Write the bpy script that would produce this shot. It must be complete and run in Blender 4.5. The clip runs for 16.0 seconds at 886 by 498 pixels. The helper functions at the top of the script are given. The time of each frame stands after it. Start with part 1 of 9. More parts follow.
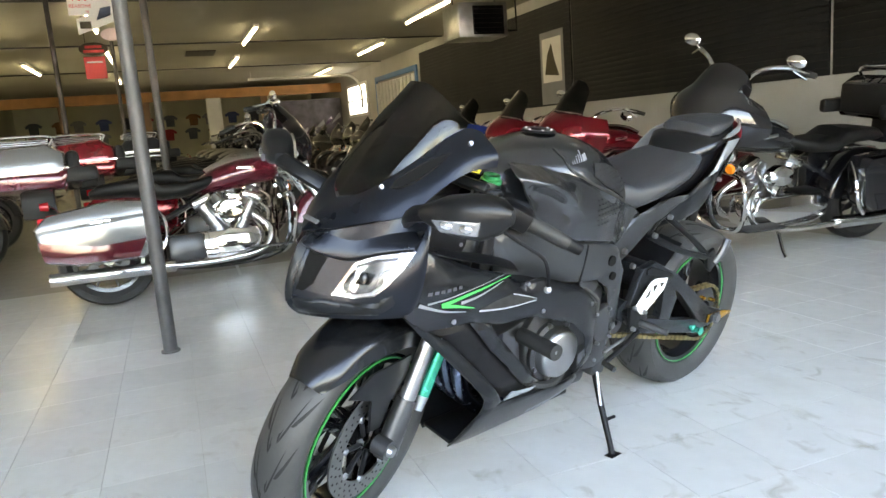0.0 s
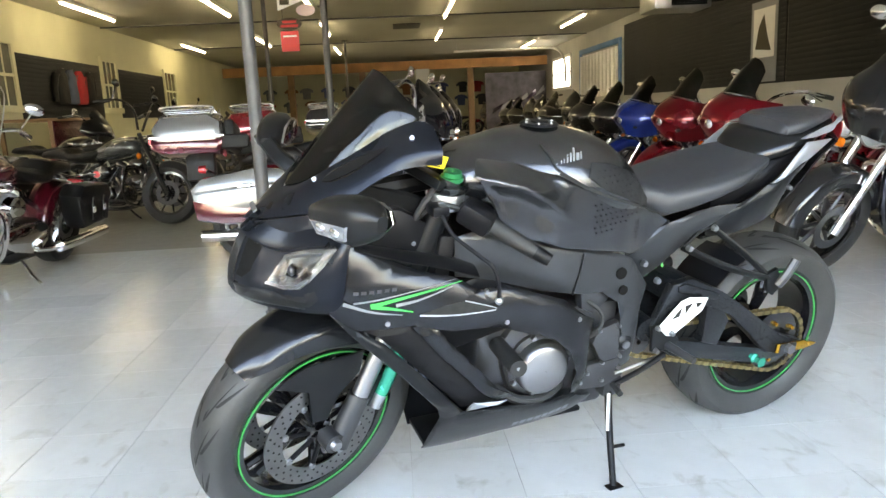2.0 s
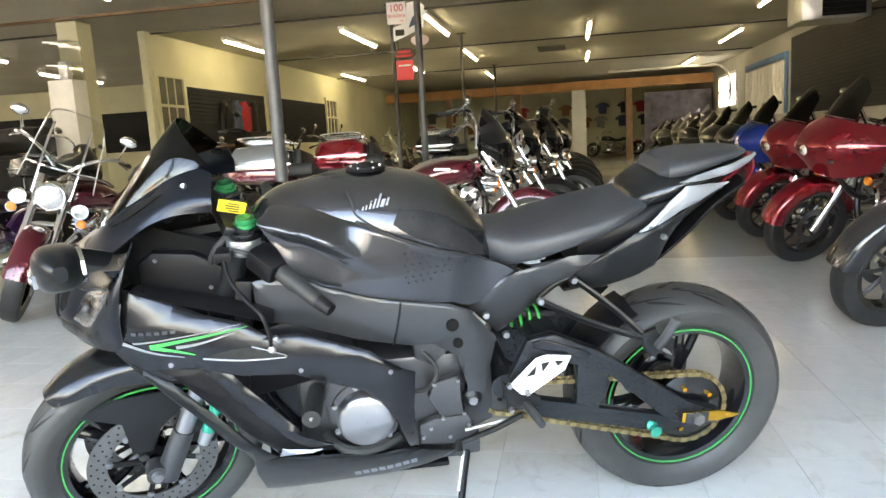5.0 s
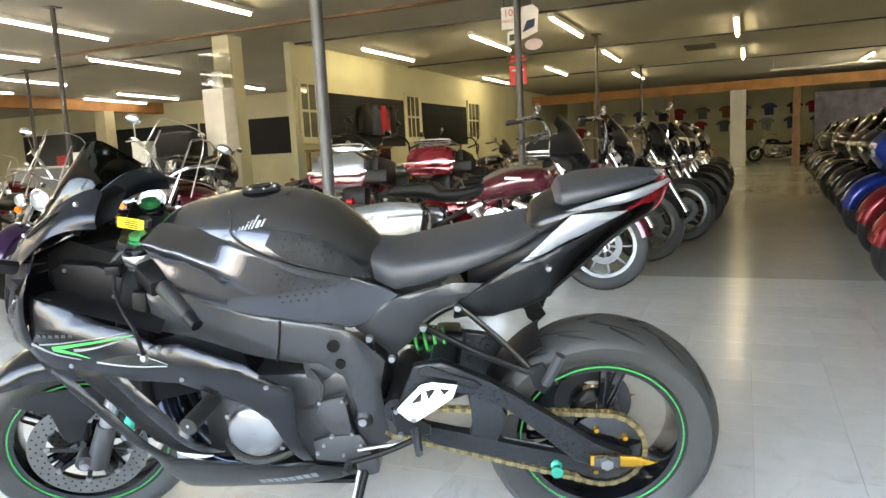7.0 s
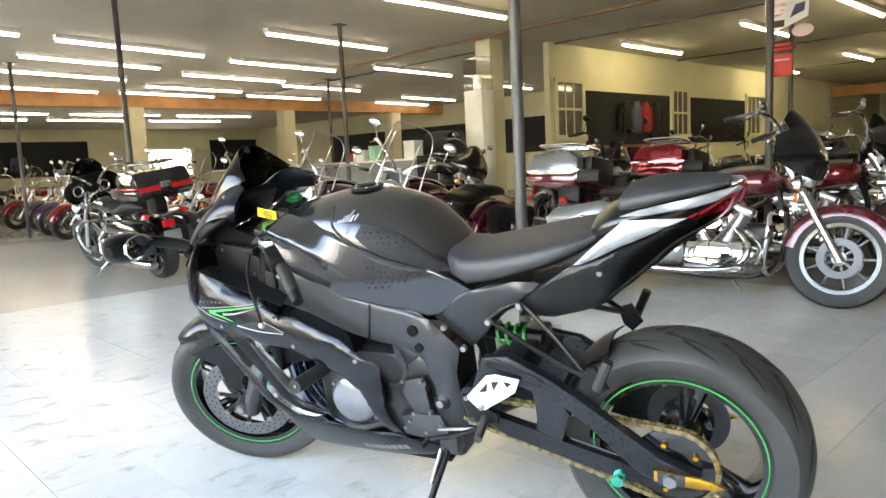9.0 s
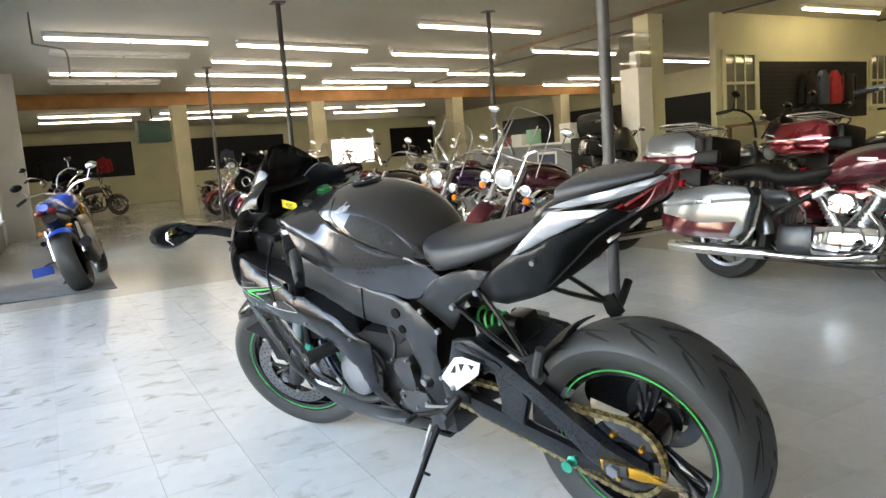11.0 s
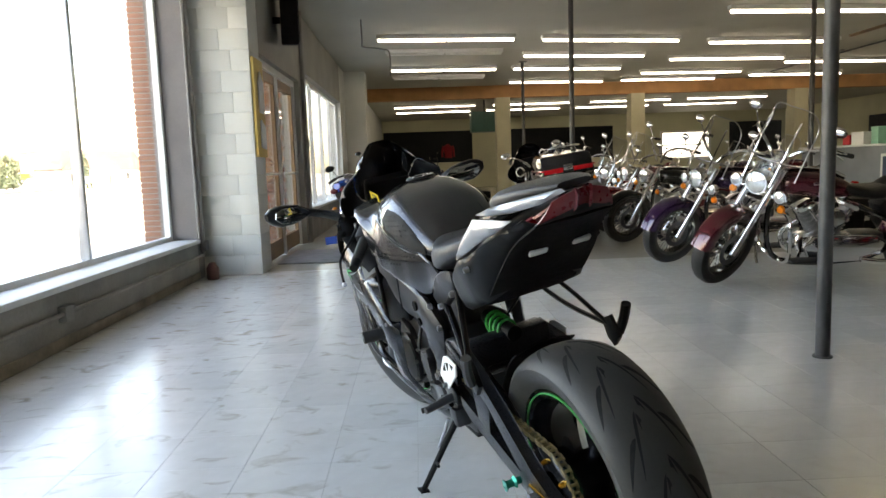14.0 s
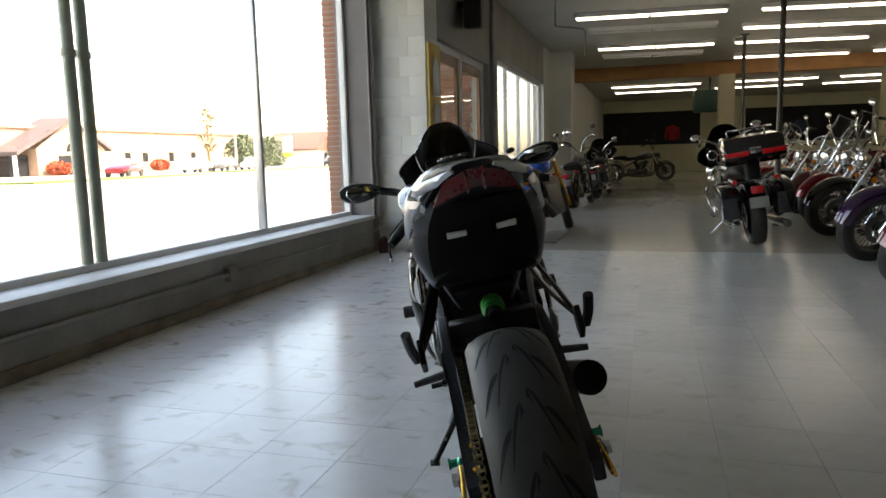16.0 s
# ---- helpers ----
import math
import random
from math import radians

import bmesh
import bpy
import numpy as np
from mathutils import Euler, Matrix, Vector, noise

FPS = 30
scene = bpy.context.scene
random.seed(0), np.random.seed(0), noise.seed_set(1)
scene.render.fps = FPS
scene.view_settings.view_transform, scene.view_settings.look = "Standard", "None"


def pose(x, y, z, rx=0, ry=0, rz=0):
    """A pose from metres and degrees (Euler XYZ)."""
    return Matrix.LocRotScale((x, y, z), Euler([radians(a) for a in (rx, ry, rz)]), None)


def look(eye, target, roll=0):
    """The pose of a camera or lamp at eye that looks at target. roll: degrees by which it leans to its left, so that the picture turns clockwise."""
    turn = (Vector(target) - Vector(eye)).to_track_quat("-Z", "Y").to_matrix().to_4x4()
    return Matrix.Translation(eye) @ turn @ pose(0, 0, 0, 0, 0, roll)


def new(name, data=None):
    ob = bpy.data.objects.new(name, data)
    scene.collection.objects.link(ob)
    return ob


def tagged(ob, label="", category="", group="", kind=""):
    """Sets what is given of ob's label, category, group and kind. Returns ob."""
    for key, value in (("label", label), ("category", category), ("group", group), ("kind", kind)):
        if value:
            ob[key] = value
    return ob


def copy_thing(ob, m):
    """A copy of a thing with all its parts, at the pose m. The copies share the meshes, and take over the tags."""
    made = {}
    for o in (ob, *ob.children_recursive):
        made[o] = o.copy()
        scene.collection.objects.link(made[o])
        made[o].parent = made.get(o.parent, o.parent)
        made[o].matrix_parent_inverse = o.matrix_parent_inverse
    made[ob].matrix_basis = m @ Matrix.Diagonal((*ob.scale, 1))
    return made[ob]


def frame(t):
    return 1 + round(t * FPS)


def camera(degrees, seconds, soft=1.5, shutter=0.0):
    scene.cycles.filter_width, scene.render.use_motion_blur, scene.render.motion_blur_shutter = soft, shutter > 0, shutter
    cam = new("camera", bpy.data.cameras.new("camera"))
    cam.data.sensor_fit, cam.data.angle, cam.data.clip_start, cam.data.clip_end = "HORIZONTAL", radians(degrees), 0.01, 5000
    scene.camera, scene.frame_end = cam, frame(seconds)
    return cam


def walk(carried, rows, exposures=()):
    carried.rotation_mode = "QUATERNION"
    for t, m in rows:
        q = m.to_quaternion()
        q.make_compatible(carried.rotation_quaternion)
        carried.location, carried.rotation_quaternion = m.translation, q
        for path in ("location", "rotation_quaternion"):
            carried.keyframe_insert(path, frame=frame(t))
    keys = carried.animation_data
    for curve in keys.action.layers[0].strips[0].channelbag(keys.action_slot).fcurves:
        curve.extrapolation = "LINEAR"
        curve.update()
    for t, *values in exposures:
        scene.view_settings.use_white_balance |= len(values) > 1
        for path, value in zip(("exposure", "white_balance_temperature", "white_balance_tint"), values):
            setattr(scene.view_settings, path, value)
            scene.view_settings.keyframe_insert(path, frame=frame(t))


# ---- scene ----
cam = camera(64.6, 16.0)
PATH = [
    (0, (0.118, 0.033, 1.035), (0.812, 1.878, 0.692), -4.4),
    (0.5, (0.265, -0.011, 1.038), (0.738, 1.894, 0.655), -4.2),
    (1, (0.385, -0.038, 1.049), (0.67, 1.899, 0.644), -4.2),
    (1.5, (0.55, -0.03, 1.041), (0.78, 1.919, 0.659), -3.4),
    (2, (0.718, 0.0, 1.043), (0.838, 1.96, 0.661), -2.7),
    (2.5, (0.829, -0.001, 1.04), (0.839, 1.969, 0.697), -3.1),
    (3, (1.011, -0.01, 1.06), (0.872, 1.959, 0.738), -2.4),
    (3.5, (1.167, -0.047, 1.062), (0.95, 1.913, 0.728), -2.3),
    (4, (1.331, 0.003, 1.049), (1.037, 1.955, 0.727), -3.4),
    (4.5, (1.476, 0.065, 1.064), (1.137, 2.01, 0.744), -2.7),
    (4.7, (1.512, 0.076, 1.054), (1.171, 2.022, 0.744), -2.9),
    (6.8, (2.178, 0.3, 1.074), (1.44, 2.142, 0.821), -3.2),
    (7, (2.22, 0.308, 1.073), (1.43, 2.126, 0.799), -2.9),
    (7.5, (2.327, 0.307, 1.066), (1.331, 2.018, 0.781), -3.7),
    (8, (2.5, 0.339, 1.077), (1.308, 1.925, 0.826), -3.5),
    (8.5, (2.618, 0.391, 1.078), (1.315, 1.886, 0.816), -3.2),
    (9, (2.699, 0.503, 1.064), (1.276, 1.886, 0.82), -2.7),
    (9.2, (2.737, 0.562, 1.066), (1.248, 1.875, 0.819), -2.5),
    (11.3, (3.197, 0.973, 1.056), (1.424, 1.861, 0.79), -4.1),
    (11.5, (3.231, 1.041, 1.046), (1.427, 1.86, 0.772), -3.8),
    (12, (3.281, 1.193, 1.058), (1.41, 1.831, 0.751), -3.4),
    (12.5, (3.325, 1.324, 1.057), (1.408, 1.837, 0.807), -3.2),
    (13, (3.405, 1.485, 1.058), (1.434, 1.75, 0.849), -2.0),
    (13.5, (3.44, 1.607, 1.045), (1.457, 1.756, 0.832), -2.7),
    (14, (3.424, 1.767, 1.036), (1.438, 1.832, 0.803), -2.0),
    (14.5, (3.424, 1.912, 1.04), (1.439, 1.889, 0.796), -2.5),
    (15, (3.457, 2.102, 1.042), (1.485, 1.862, 0.802), -1.5),
    (15.5, (3.471, 2.265, 1.047), (1.528, 1.851, 0.814), -1.4),
    (16, (3.377, 2.427, 1.016), (1.478, 1.858, 0.751), -1.5),
]
walk(cam, [(t, look(eye, target, roll)) for t, eye, target, roll in PATH],
     exposures=[(t, s, 9200, 13) for t, s in ((0, 4.95), (4.5, 5.2), (7, 5.2), (9, 5.1), (11.5, 4.72), (12.5, 4.68), (14, 4.08), (14.5, 3.92), (15, 3.92), (15.5, 3.6), (16, 3.25))])

# ---- light ----
world = bpy.data.worlds.new("sky")
scene.world = world
world.use_nodes = True
wn = world.node_tree
sky = wn.nodes.new("ShaderNodeTexSky")
sky.sky_type, sky.sun_disc = "NISHITA", False
sky.sun_elevation, sky.sun_rotation = radians(50), radians(10)
sky.air_density, sky.dust_density = 1.0, 2.0
sky.ozone_density = 0.6
wn.nodes["Background"].inputs["Strength"].default_value = 0.15
wn.links.new(sky.outputs[0], wn.nodes["Background"].inputs["Color"])

sun_data = bpy.data.lights.new("sun", "SUN")
sun_data.energy, sun_data.angle, sun_data.color = 2.5, radians(0.5), (1.0, 0.95, 0.88)
sun_lamp = new("sun", sun_data)
sun_lamp.matrix_world = look((0, 30, 40), (6, 0, 0))

# ---- materials ----
def mat(name, color, rough=0.5, metal=0.0, vary=0.12, scale=6.0, grain=60.0, bump=0.0, coat=0.0, color2=None, specular=0.5):
    """A surface with colour that varies at two scales, uneven gloss and a fine relief."""
    m = bpy.data.materials.new(name)
    m.use_nodes = True
    nt = m.node_tree
    b = nt.nodes["Principled BSDF"]
    co = nt.nodes.new("ShaderNodeTexCoord")
    big = nt.nodes.new("ShaderNodeTexNoise")
    fine = nt.nodes.new("ShaderNodeTexNoise")
    for n, s in ((big, scale), (fine, grain)):
        n.inputs["Scale"].default_value = s
        n.inputs["Detail"].default_value = 5
        nt.links.new(co.outputs["Object"], n.inputs["Vector"])
    mixed = nt.nodes.new("ShaderNodeMath")
    mixed.operation = "MULTIPLY_ADD"
    mixed.inputs[1].default_value = 0.35
    nt.links.new(fine.outputs["Fac"], mixed.inputs[0])
    nt.links.new(big.outputs["Fac"], mixed.inputs[2])
    ramp = nt.nodes.new("ShaderNodeValToRGB")
    ramp.color_ramp.elements[0].position, ramp.color_ramp.elements[1].position = 0.45, 0.9
    c2 = color2 if color2 else tuple(min(1.0, c * (1 + vary)) for c in color)
    c1 = tuple(c * (1 - vary) for c in color)
    ramp.color_ramp.elements[0].color = (*c1, 1)
    ramp.color_ramp.elements[1].color = (*c2, 1)
    nt.links.new(mixed.outputs[0], ramp.inputs[0])
    nt.links.new(ramp.outputs[0], b.inputs["Base Color"])
    b.inputs["Metallic"].default_value = metal
    rr = nt.nodes.new("ShaderNodeMapRange")
    rr.inputs["To Min"].default_value, rr.inputs["To Max"].default_value = max(0.02, rough * 0.8), min(1.0, rough * 1.25)
    nt.links.new(fine.outputs["Fac"], rr.inputs[0])
    nt.links.new(rr.outputs[0], b.inputs["Roughness"])
    b.inputs["Coat Weight"].default_value = coat
    b.inputs["Coat Roughness"].default_value = 0.06
    b.inputs["Specular IOR Level"].default_value = specular
    if bump:
        bp = nt.nodes.new("ShaderNodeBump")
        bp.inputs["Strength"].default_value, bp.inputs["Distance"].default_value = min(1.0, bump), 0.004
        nt.links.new(fine.outputs["Fac"], bp.inputs["Height"])
        nt.links.new(bp.outputs[0], b.inputs["Normal"])
    return m


def glow(name, color, strength):
    m = bpy.data.materials.new(name)
    m.use_nodes = True
    nt = m.node_tree
    nt.nodes.clear()
    out, em = nt.nodes.new("ShaderNodeOutputMaterial"), nt.nodes.new("ShaderNodeEmission")
    em.inputs[0].default_value, em.inputs[1].default_value = (*color, 1), strength
    nt.links.new(em.outputs[0], out.inputs[0])
    return m


def glass(name, color=(1, 1, 1), rough=0.0, clear=0.9):
    """Thin clear sheet: mostly transparent, with a sharp reflection that grows at grazing angles."""
    m = bpy.data.materials.new(name)
    m.use_nodes = True
    nt = m.node_tree
    nt.nodes.clear()
    out = nt.nodes.new("ShaderNodeOutputMaterial")
    mix, tr, gl, lw, pw, ma = (nt.nodes.new("ShaderNode" + k) for k in ("MixShader", "BsdfTransparent", "BsdfGlossy", "LayerWeight", "Math", "Math"))
    tr.inputs[0].default_value = (*[c * clear for c in color], 1)
    gl.inputs["Roughness"].default_value = rough
    lw.inputs[0].default_value = 0.5
    pw.operation, ma.operation = "POWER", "MULTIPLY_ADD"
    pw.inputs[1].default_value, ma.inputs[1].default_value, ma.inputs[2].default_value = 4.0, 0.8, 0.05
    nt.links.new(lw.outputs["Facing"], pw.inputs[0])
    nt.links.new(pw.outputs[0], ma.inputs[0])
    nt.links.new(ma.outputs[0], mix.inputs[0])
    nt.links.new(tr.outputs[0], mix.inputs[1])
    nt.links.new(gl.outputs[0], mix.inputs[2])
    nt.links.new(mix.outputs[0], out.inputs[0])
    return m


M = {
    "wall": mat("painted_block", (0.62, 0.62, 0.58), 0.7, vary=0.08, scale=1.5, grain=90, bump=0.3),
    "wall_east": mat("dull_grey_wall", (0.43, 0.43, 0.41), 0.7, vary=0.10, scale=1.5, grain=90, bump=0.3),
    # wall colour darkened to carry the dimness round the entrance
    "wall_dim": mat("dimmed_olive_wall", (0.32, 0.305, 0.27), 0.7, vary=0.12, scale=1.5, grain=90, bump=0.3),
    # taupe darkened to carry the shade of the recess by the window frame
    "wall_pier": mat("shaded_pier_paint", (0.17, 0.155, 0.15), 0.6, vary=0.15, scale=3, grain=60, bump=0.3),
    "wall_cream": mat("cream_wall", (0.62, 0.60, 0.42), 0.7, vary=0.08, scale=1.0, grain=80, bump=0.2),
    "wall_grey": mat("grey_low_wall", (0.27, 0.26, 0.24), 0.7, vary=0.25, scale=2.5, grain=50, bump=0.4),
    "ceiling": mat("ceiling_board", (0.48, 0.47, 0.41), 0.8, vary=0.08, scale=0.7, grain=40, bump=0.2),
    "slat": mat("dark_slatwall", (0.017, 0.018, 0.020), 0.55, vary=0.2, scale=2, specular=0.2),
    "beam": mat("orange_wood_beam", (0.42, 0.20, 0.07), 0.6, vary=0.25, scale=2, bump=0.3),
    "tan": mat("tan_post", (0.50, 0.45, 0.30), 0.7, vary=0.1, scale=2, bump=0.2),
    "pole": mat("grey_steel_post", (0.060, 0.057, 0.058), 0.45, vary=0.3, scale=5, grain=40, bump=0.2),
    "black": mat("black_plastic", (0.005, 0.005, 0.006), 0.42, vary=0.25, scale=8, grain=200, bump=0.1, specular=0.18),
    "white": mat("white_paint", (0.78, 0.78, 0.76), 0.5, vary=0.05),
    "trim": mat("window_trim", (0.70, 0.71, 0.69), 0.5, vary=0.08, scale=4),
    "alu": mat("dull_aluminium", (0.55, 0.56, 0.57), 0.35, 1.0, vary=0.1, scale=10),
    "wood": mat("brown_wood", (0.20, 0.11, 0.05), 0.5, vary=0.3, scale=3, bump=0.3),
    "board": mat("yellow_board", (0.62, 0.43, 0.12), 0.6, vary=0.15, scale=4),
    "paper": mat("paper", (0.75, 0.75, 0.72), 0.8, vary=0.05),
    "grey": mat("grey_counter", (0.22, 0.23, 0.25), 0.5, vary=0.1, scale=3),
    "tube": glow("lit_tube", (0.95, 0.98, 0.98), 0.74),
    "tube_warm": glow("lit_warm_tube", (1.0, 0.95, 0.68), 0.98),
    "tube_off": mat("unlit_tube", (0.75, 0.75, 0.72), 0.3),
    "pane": glass("window_glass", clear=0.95),
    "cleared": glass("clear_screen", clear=0.88),
}


def floor_mat():
    m = mat("worn_white_floor", (0.67, 0.67, 0.65), 0.2, vary=0.08, scale=0.9, grain=14, bump=0.05)
    nt = m.node_tree
    b = nt.nodes["Principled BSDF"]
    b.inputs["Specular IOR Level"].default_value = 0.75
    ramp = next(n for n in nt.nodes if n.type == "VALTORGB")
    co = next(n for n in nt.nodes if n.type == "TEX_COORD")
    # scuffs and dirty patches
    sc = nt.nodes.new("ShaderNodeTexNoise")
    sc.inputs["Scale"].default_value, sc.inputs["Detail"].default_value, sc.inputs["Distortion"].default_value = 1.7, 9, 0.25
    nt.links.new(co.outputs["Object"], sc.inputs["Vector"])
    cut = nt.nodes.new("ShaderNodeValToRGB")
    cut.color_ramp.elements[0].position, cut.color_ramp.elements[1].position = 0.56, 0.78
    nt.links.new(sc.outputs["Fac"], cut.inputs[0])
    mix = nt.nodes.new("ShaderNodeMix")
    mix.data_type = "RGBA"
    mix.inputs["B"].default_value = (0.50, 0.475, 0.42, 1)
    # wear is heaviest on the way along the window
    place = nt.nodes.new("ShaderNodeSeparateXYZ")
    where = nt.nodes.new("ShaderNodeMapRange")
    where.inputs["From Min"].default_value, where.inputs["From Max"].default_value = 3.2, 0.9
    where.inputs["To Min"].default_value, where.inputs["To Max"].default_value = 0.12, 1.0
    geo = nt.nodes.new("ShaderNodeNewGeometry")
    nt.links.new(geo.outputs["Position"], place.inputs[0])
    nt.links.new(place.outputs["Y"], where.inputs[0])

    def worn(src, dst):
        k = nt.nodes.new("ShaderNodeMath")
        k.operation = "MULTIPLY"
        nt.links.new(src, k.inputs[0])
        nt.links.new(where.outputs[0], k.inputs[1])
        nt.links.new(k.outputs[0], dst)

    worn(cut.outputs[0], mix.inputs["Factor"])
    nt.links.new(ramp.outputs[0], mix.inputs["A"])
    # fine brown specks and scrapes
    sp = nt.nodes.new("ShaderNodeTexNoise")
    sp.inputs["Scale"].default_value, sp.inputs["Detail"].default_value, sp.inputs["Distortion"].default_value = 10.0, 12, 0.8
    gap = nt.nodes.new("ShaderNodeMapping")
    gap.inputs["Scale"].default_value = (1.0, 0.7, 1.0)
    gap.inputs["Rotation"].default_value = (0, 0, 0.6)
    nt.links.new(geo.outputs["Position"], gap.inputs["Vector"])
    nt.links.new(gap.outputs[0], sp.inputs["Vector"])
    nt.links.new(geo.outputs["Position"], sc.inputs["Vector"])
    cut2 = nt.nodes.new("ShaderNodeValToRGB")
    cut2.color_ramp.elements[0].position, cut2.color_ramp.elements[1].position = 0.57, 0.75
    nt.links.new(sp.outputs["Fac"], cut2.inputs[0])
    mix2 = nt.nodes.new("ShaderNodeMix")
    mix2.data_type = "RGBA"
    mix2.inputs["B"].default_value = (0.38, 0.345, 0.285, 1)
    worn(cut2.outputs[0], mix2.inputs["Factor"])
    nt.links.new(mix.outputs["Result"], mix2.inputs["A"])
    # each tile a shade of its own
    rnd_tile = nt.nodes.new("ShaderNodeObjectInfo")
    shade = nt.nodes.new("ShaderNodeMapRange")
    shade.inputs["To Min"].default_value, shade.inputs["To Max"].default_value = 0.94, 1.03
    nt.links.new(rnd_tile.outputs["Random"], shade.inputs[0])
    hsv = nt.nodes.new("ShaderNodeHueSaturation")
    nt.links.new(shade.outputs[0], hsv.inputs["Value"])
    nt.links.new(mix2.outputs["Result"], hsv.inputs["Color"])
    nt.links.new(hsv.outputs[0], b.inputs["Base Color"])
    # dirt is duller than the waxed tile
    dull = nt.nodes.new("ShaderNodeMath")
    dull.operation, dull.inputs[1].default_value = "MULTIPLY_ADD", 0.04
    rough_in = b.inputs["Roughness"].links[0].from_socket
    worn(cut.outputs[0], dull.inputs[0])
    nt.links.new(rough_in, dull.inputs[2])
    nt.links.new(dull.outputs[0], b.inputs["Roughness"])
    return m


M["floor"] = floor_mat()
M["floor_far"] = mat("painted_concrete", (0.45, 0.44, 0.40), 0.16, vary=0.10, scale=0.5, grain=9, bump=0.05)

# ---- mesh helpers ----
from mathutils.bvhtree import BVHTree

def finish(bm, sharp=38):
    bmesh.ops.recalc_face_normals(bm, faces=bm.faces)
    for f in bm.faces:
        f.smooth = True
    for e in bm.edges:
        if len(e.link_faces) == 2 and e.calc_face_angle(0) > radians(sharp):
            e.smooth = False


def mesh_of(name, bm, material, sharp=38):
    finish(bm, sharp)
    me = bpy.data.meshes.new(name)
    bm.to_mesh(me)
    bm.free()
    me.materials.append(material)
    return me


def part(name, bm, material, parent=None, label="", kind=""):
    ob = new(name, mesh_of(name, bm, material))
    ob.parent = parent
    return tagged(ob, label, kind=kind)


def thing(name, label, category, m=None, group="", kind=""):
    ob = new(name)
    ob.empty_display_size = 0.1
    if m is not None:
        ob.matrix_world = m
    return tagged(ob, label, category, group, kind)


def setting(name, bm, material, label="", category=""):
    return tagged(part(name, bm, material), label, category, kind="structure")


def box(bm, x0, x1, y0, y1, z0, z1, bevel=0.0, m=None):
    r = bmesh.ops.create_cube(bm, size=1.0, matrix=Matrix.LocRotScale(((x0 + x1) / 2, (y0 + y1) / 2, (z0 + z1) / 2), None, (abs(x1 - x0), abs(y1 - y0), abs(z1 - z0))))
    vs = r["verts"]
    if bevel:
        es = list({e for v in vs for e in v.link_edges})
        g = bmesh.ops.bevel(bm, geom=es, offset=bevel, segments=2, profile=0.5, affect="EDGES")
        vs = list({v for f in g["faces"] for v in f.verts} | {v for v in vs if v.is_valid})
    if m is not None:
        bmesh.ops.transform(bm, matrix=m, verts=vs)
    return bm


def boxed(*a, **k):
    return box(bmesh.new(), *a, **k)


def rod(bm, a, b, r, r2=None, seg=12, caps=True):
    """A round bar from a to b."""
    a, b = Vector(a), Vector(b)
    d = b - a
    m = Matrix.Translation((a + b) / 2) @ d.to_track_quat("Z", "Y").to_matrix().to_4x4()
    bmesh.ops.create_cone(bm, cap_ends=caps, segments=seg, radius1=r, radius2=r if r2 is None else r2, depth=d.length, matrix=m)
    return bm


def smooth_path(pts, n=6):
    """A curve through the points."""
    p = [Vector(v) for v in pts]
    if len(p) < 3:
        return p
    out = []
    for i in range(len(p) - 1):
        p0, p1, p2, p3 = p[max(i - 1, 0)], p[i], p[i + 1], p[min(i + 2, len(p) - 1)]
        for k in range(n):
            t = k / n
            out.append(0.5 * (2 * p1 + (p2 - p0) * t + (2 * p0 - 5 * p1 + 4 * p2 - p3) * t * t + (3 * p1 - p0 - 3 * p2 + p3) * t ** 3))
    return out + [p[-1]]


def pipe(bm, pts, r, seg=8, n=5, caps=True, flat=1.0, taper=None):
    """A bent bar through the points; flat squeezes its section, taper gives the end's radius."""
    path = smooth_path(pts, n)
    rings, up = [], None
    for i, p in enumerate(path):
        d = (path[min(i + 1, len(path) - 1)] - path[max(i - 1, 0)]).normalized()
        if up is None:
            up = d.orthogonal().normalized()
        up = (up - d * up.dot(d)).normalized()
        side = d.cross(up)
        rr = r if taper is None else r + (taper - r) * i / (len(path) - 1)
        rings.append([bm.verts.new(p + (up * math.cos(2 * math.pi * k / seg) + side * math.sin(2 * math.pi * k / seg) * flat) * rr) for k in range(seg)])
    skin(bm, rings, caps)
    return bm


def skin(bm, rings, caps=True, closed=False, loop=True):
    n = len(rings[0])
    for a, b in zip(rings, rings[1:] + ([rings[0]] if closed else [])):
        for k in range(n if loop else n - 1):
            bm.faces.new((a[k], a[(k + 1) % n], b[(k + 1) % n], b[k]))
    if caps and loop and not closed:
        bm.faces.new(list(reversed(rings[0])))
        bm.faces.new(rings[-1])


def lathe(bm, profile, seg=32, m=None, closed=True):
    """Turns the profile of (radius, along) round the y axis."""
    m = m or Matrix()
    rings = []
    for k in range(seg):
        a = 2 * math.pi * k / seg
        rings.append([bm.verts.new(m @ Vector((r * math.cos(a), y, r * math.sin(a)))) for r, y in profile])
    skin(bm, rings, caps=False, closed=True, loop=closed)
    return bm


def ball(bm, c, r, m=None, seg=16):
    mm = Matrix.Translation(c) @ Matrix.Diagonal((r[0], r[1], r[2], 1)) if not isinstance(r, (int, float)) else Matrix.Translation(c) @ Matrix.Diagonal((r, r, r, 1))
    bmesh.ops.create_uvsphere(bm, u_segments=seg, v_segments=max(8, seg // 2), radius=1.0, matrix=(m or Matrix()) @ mm)
    return bm


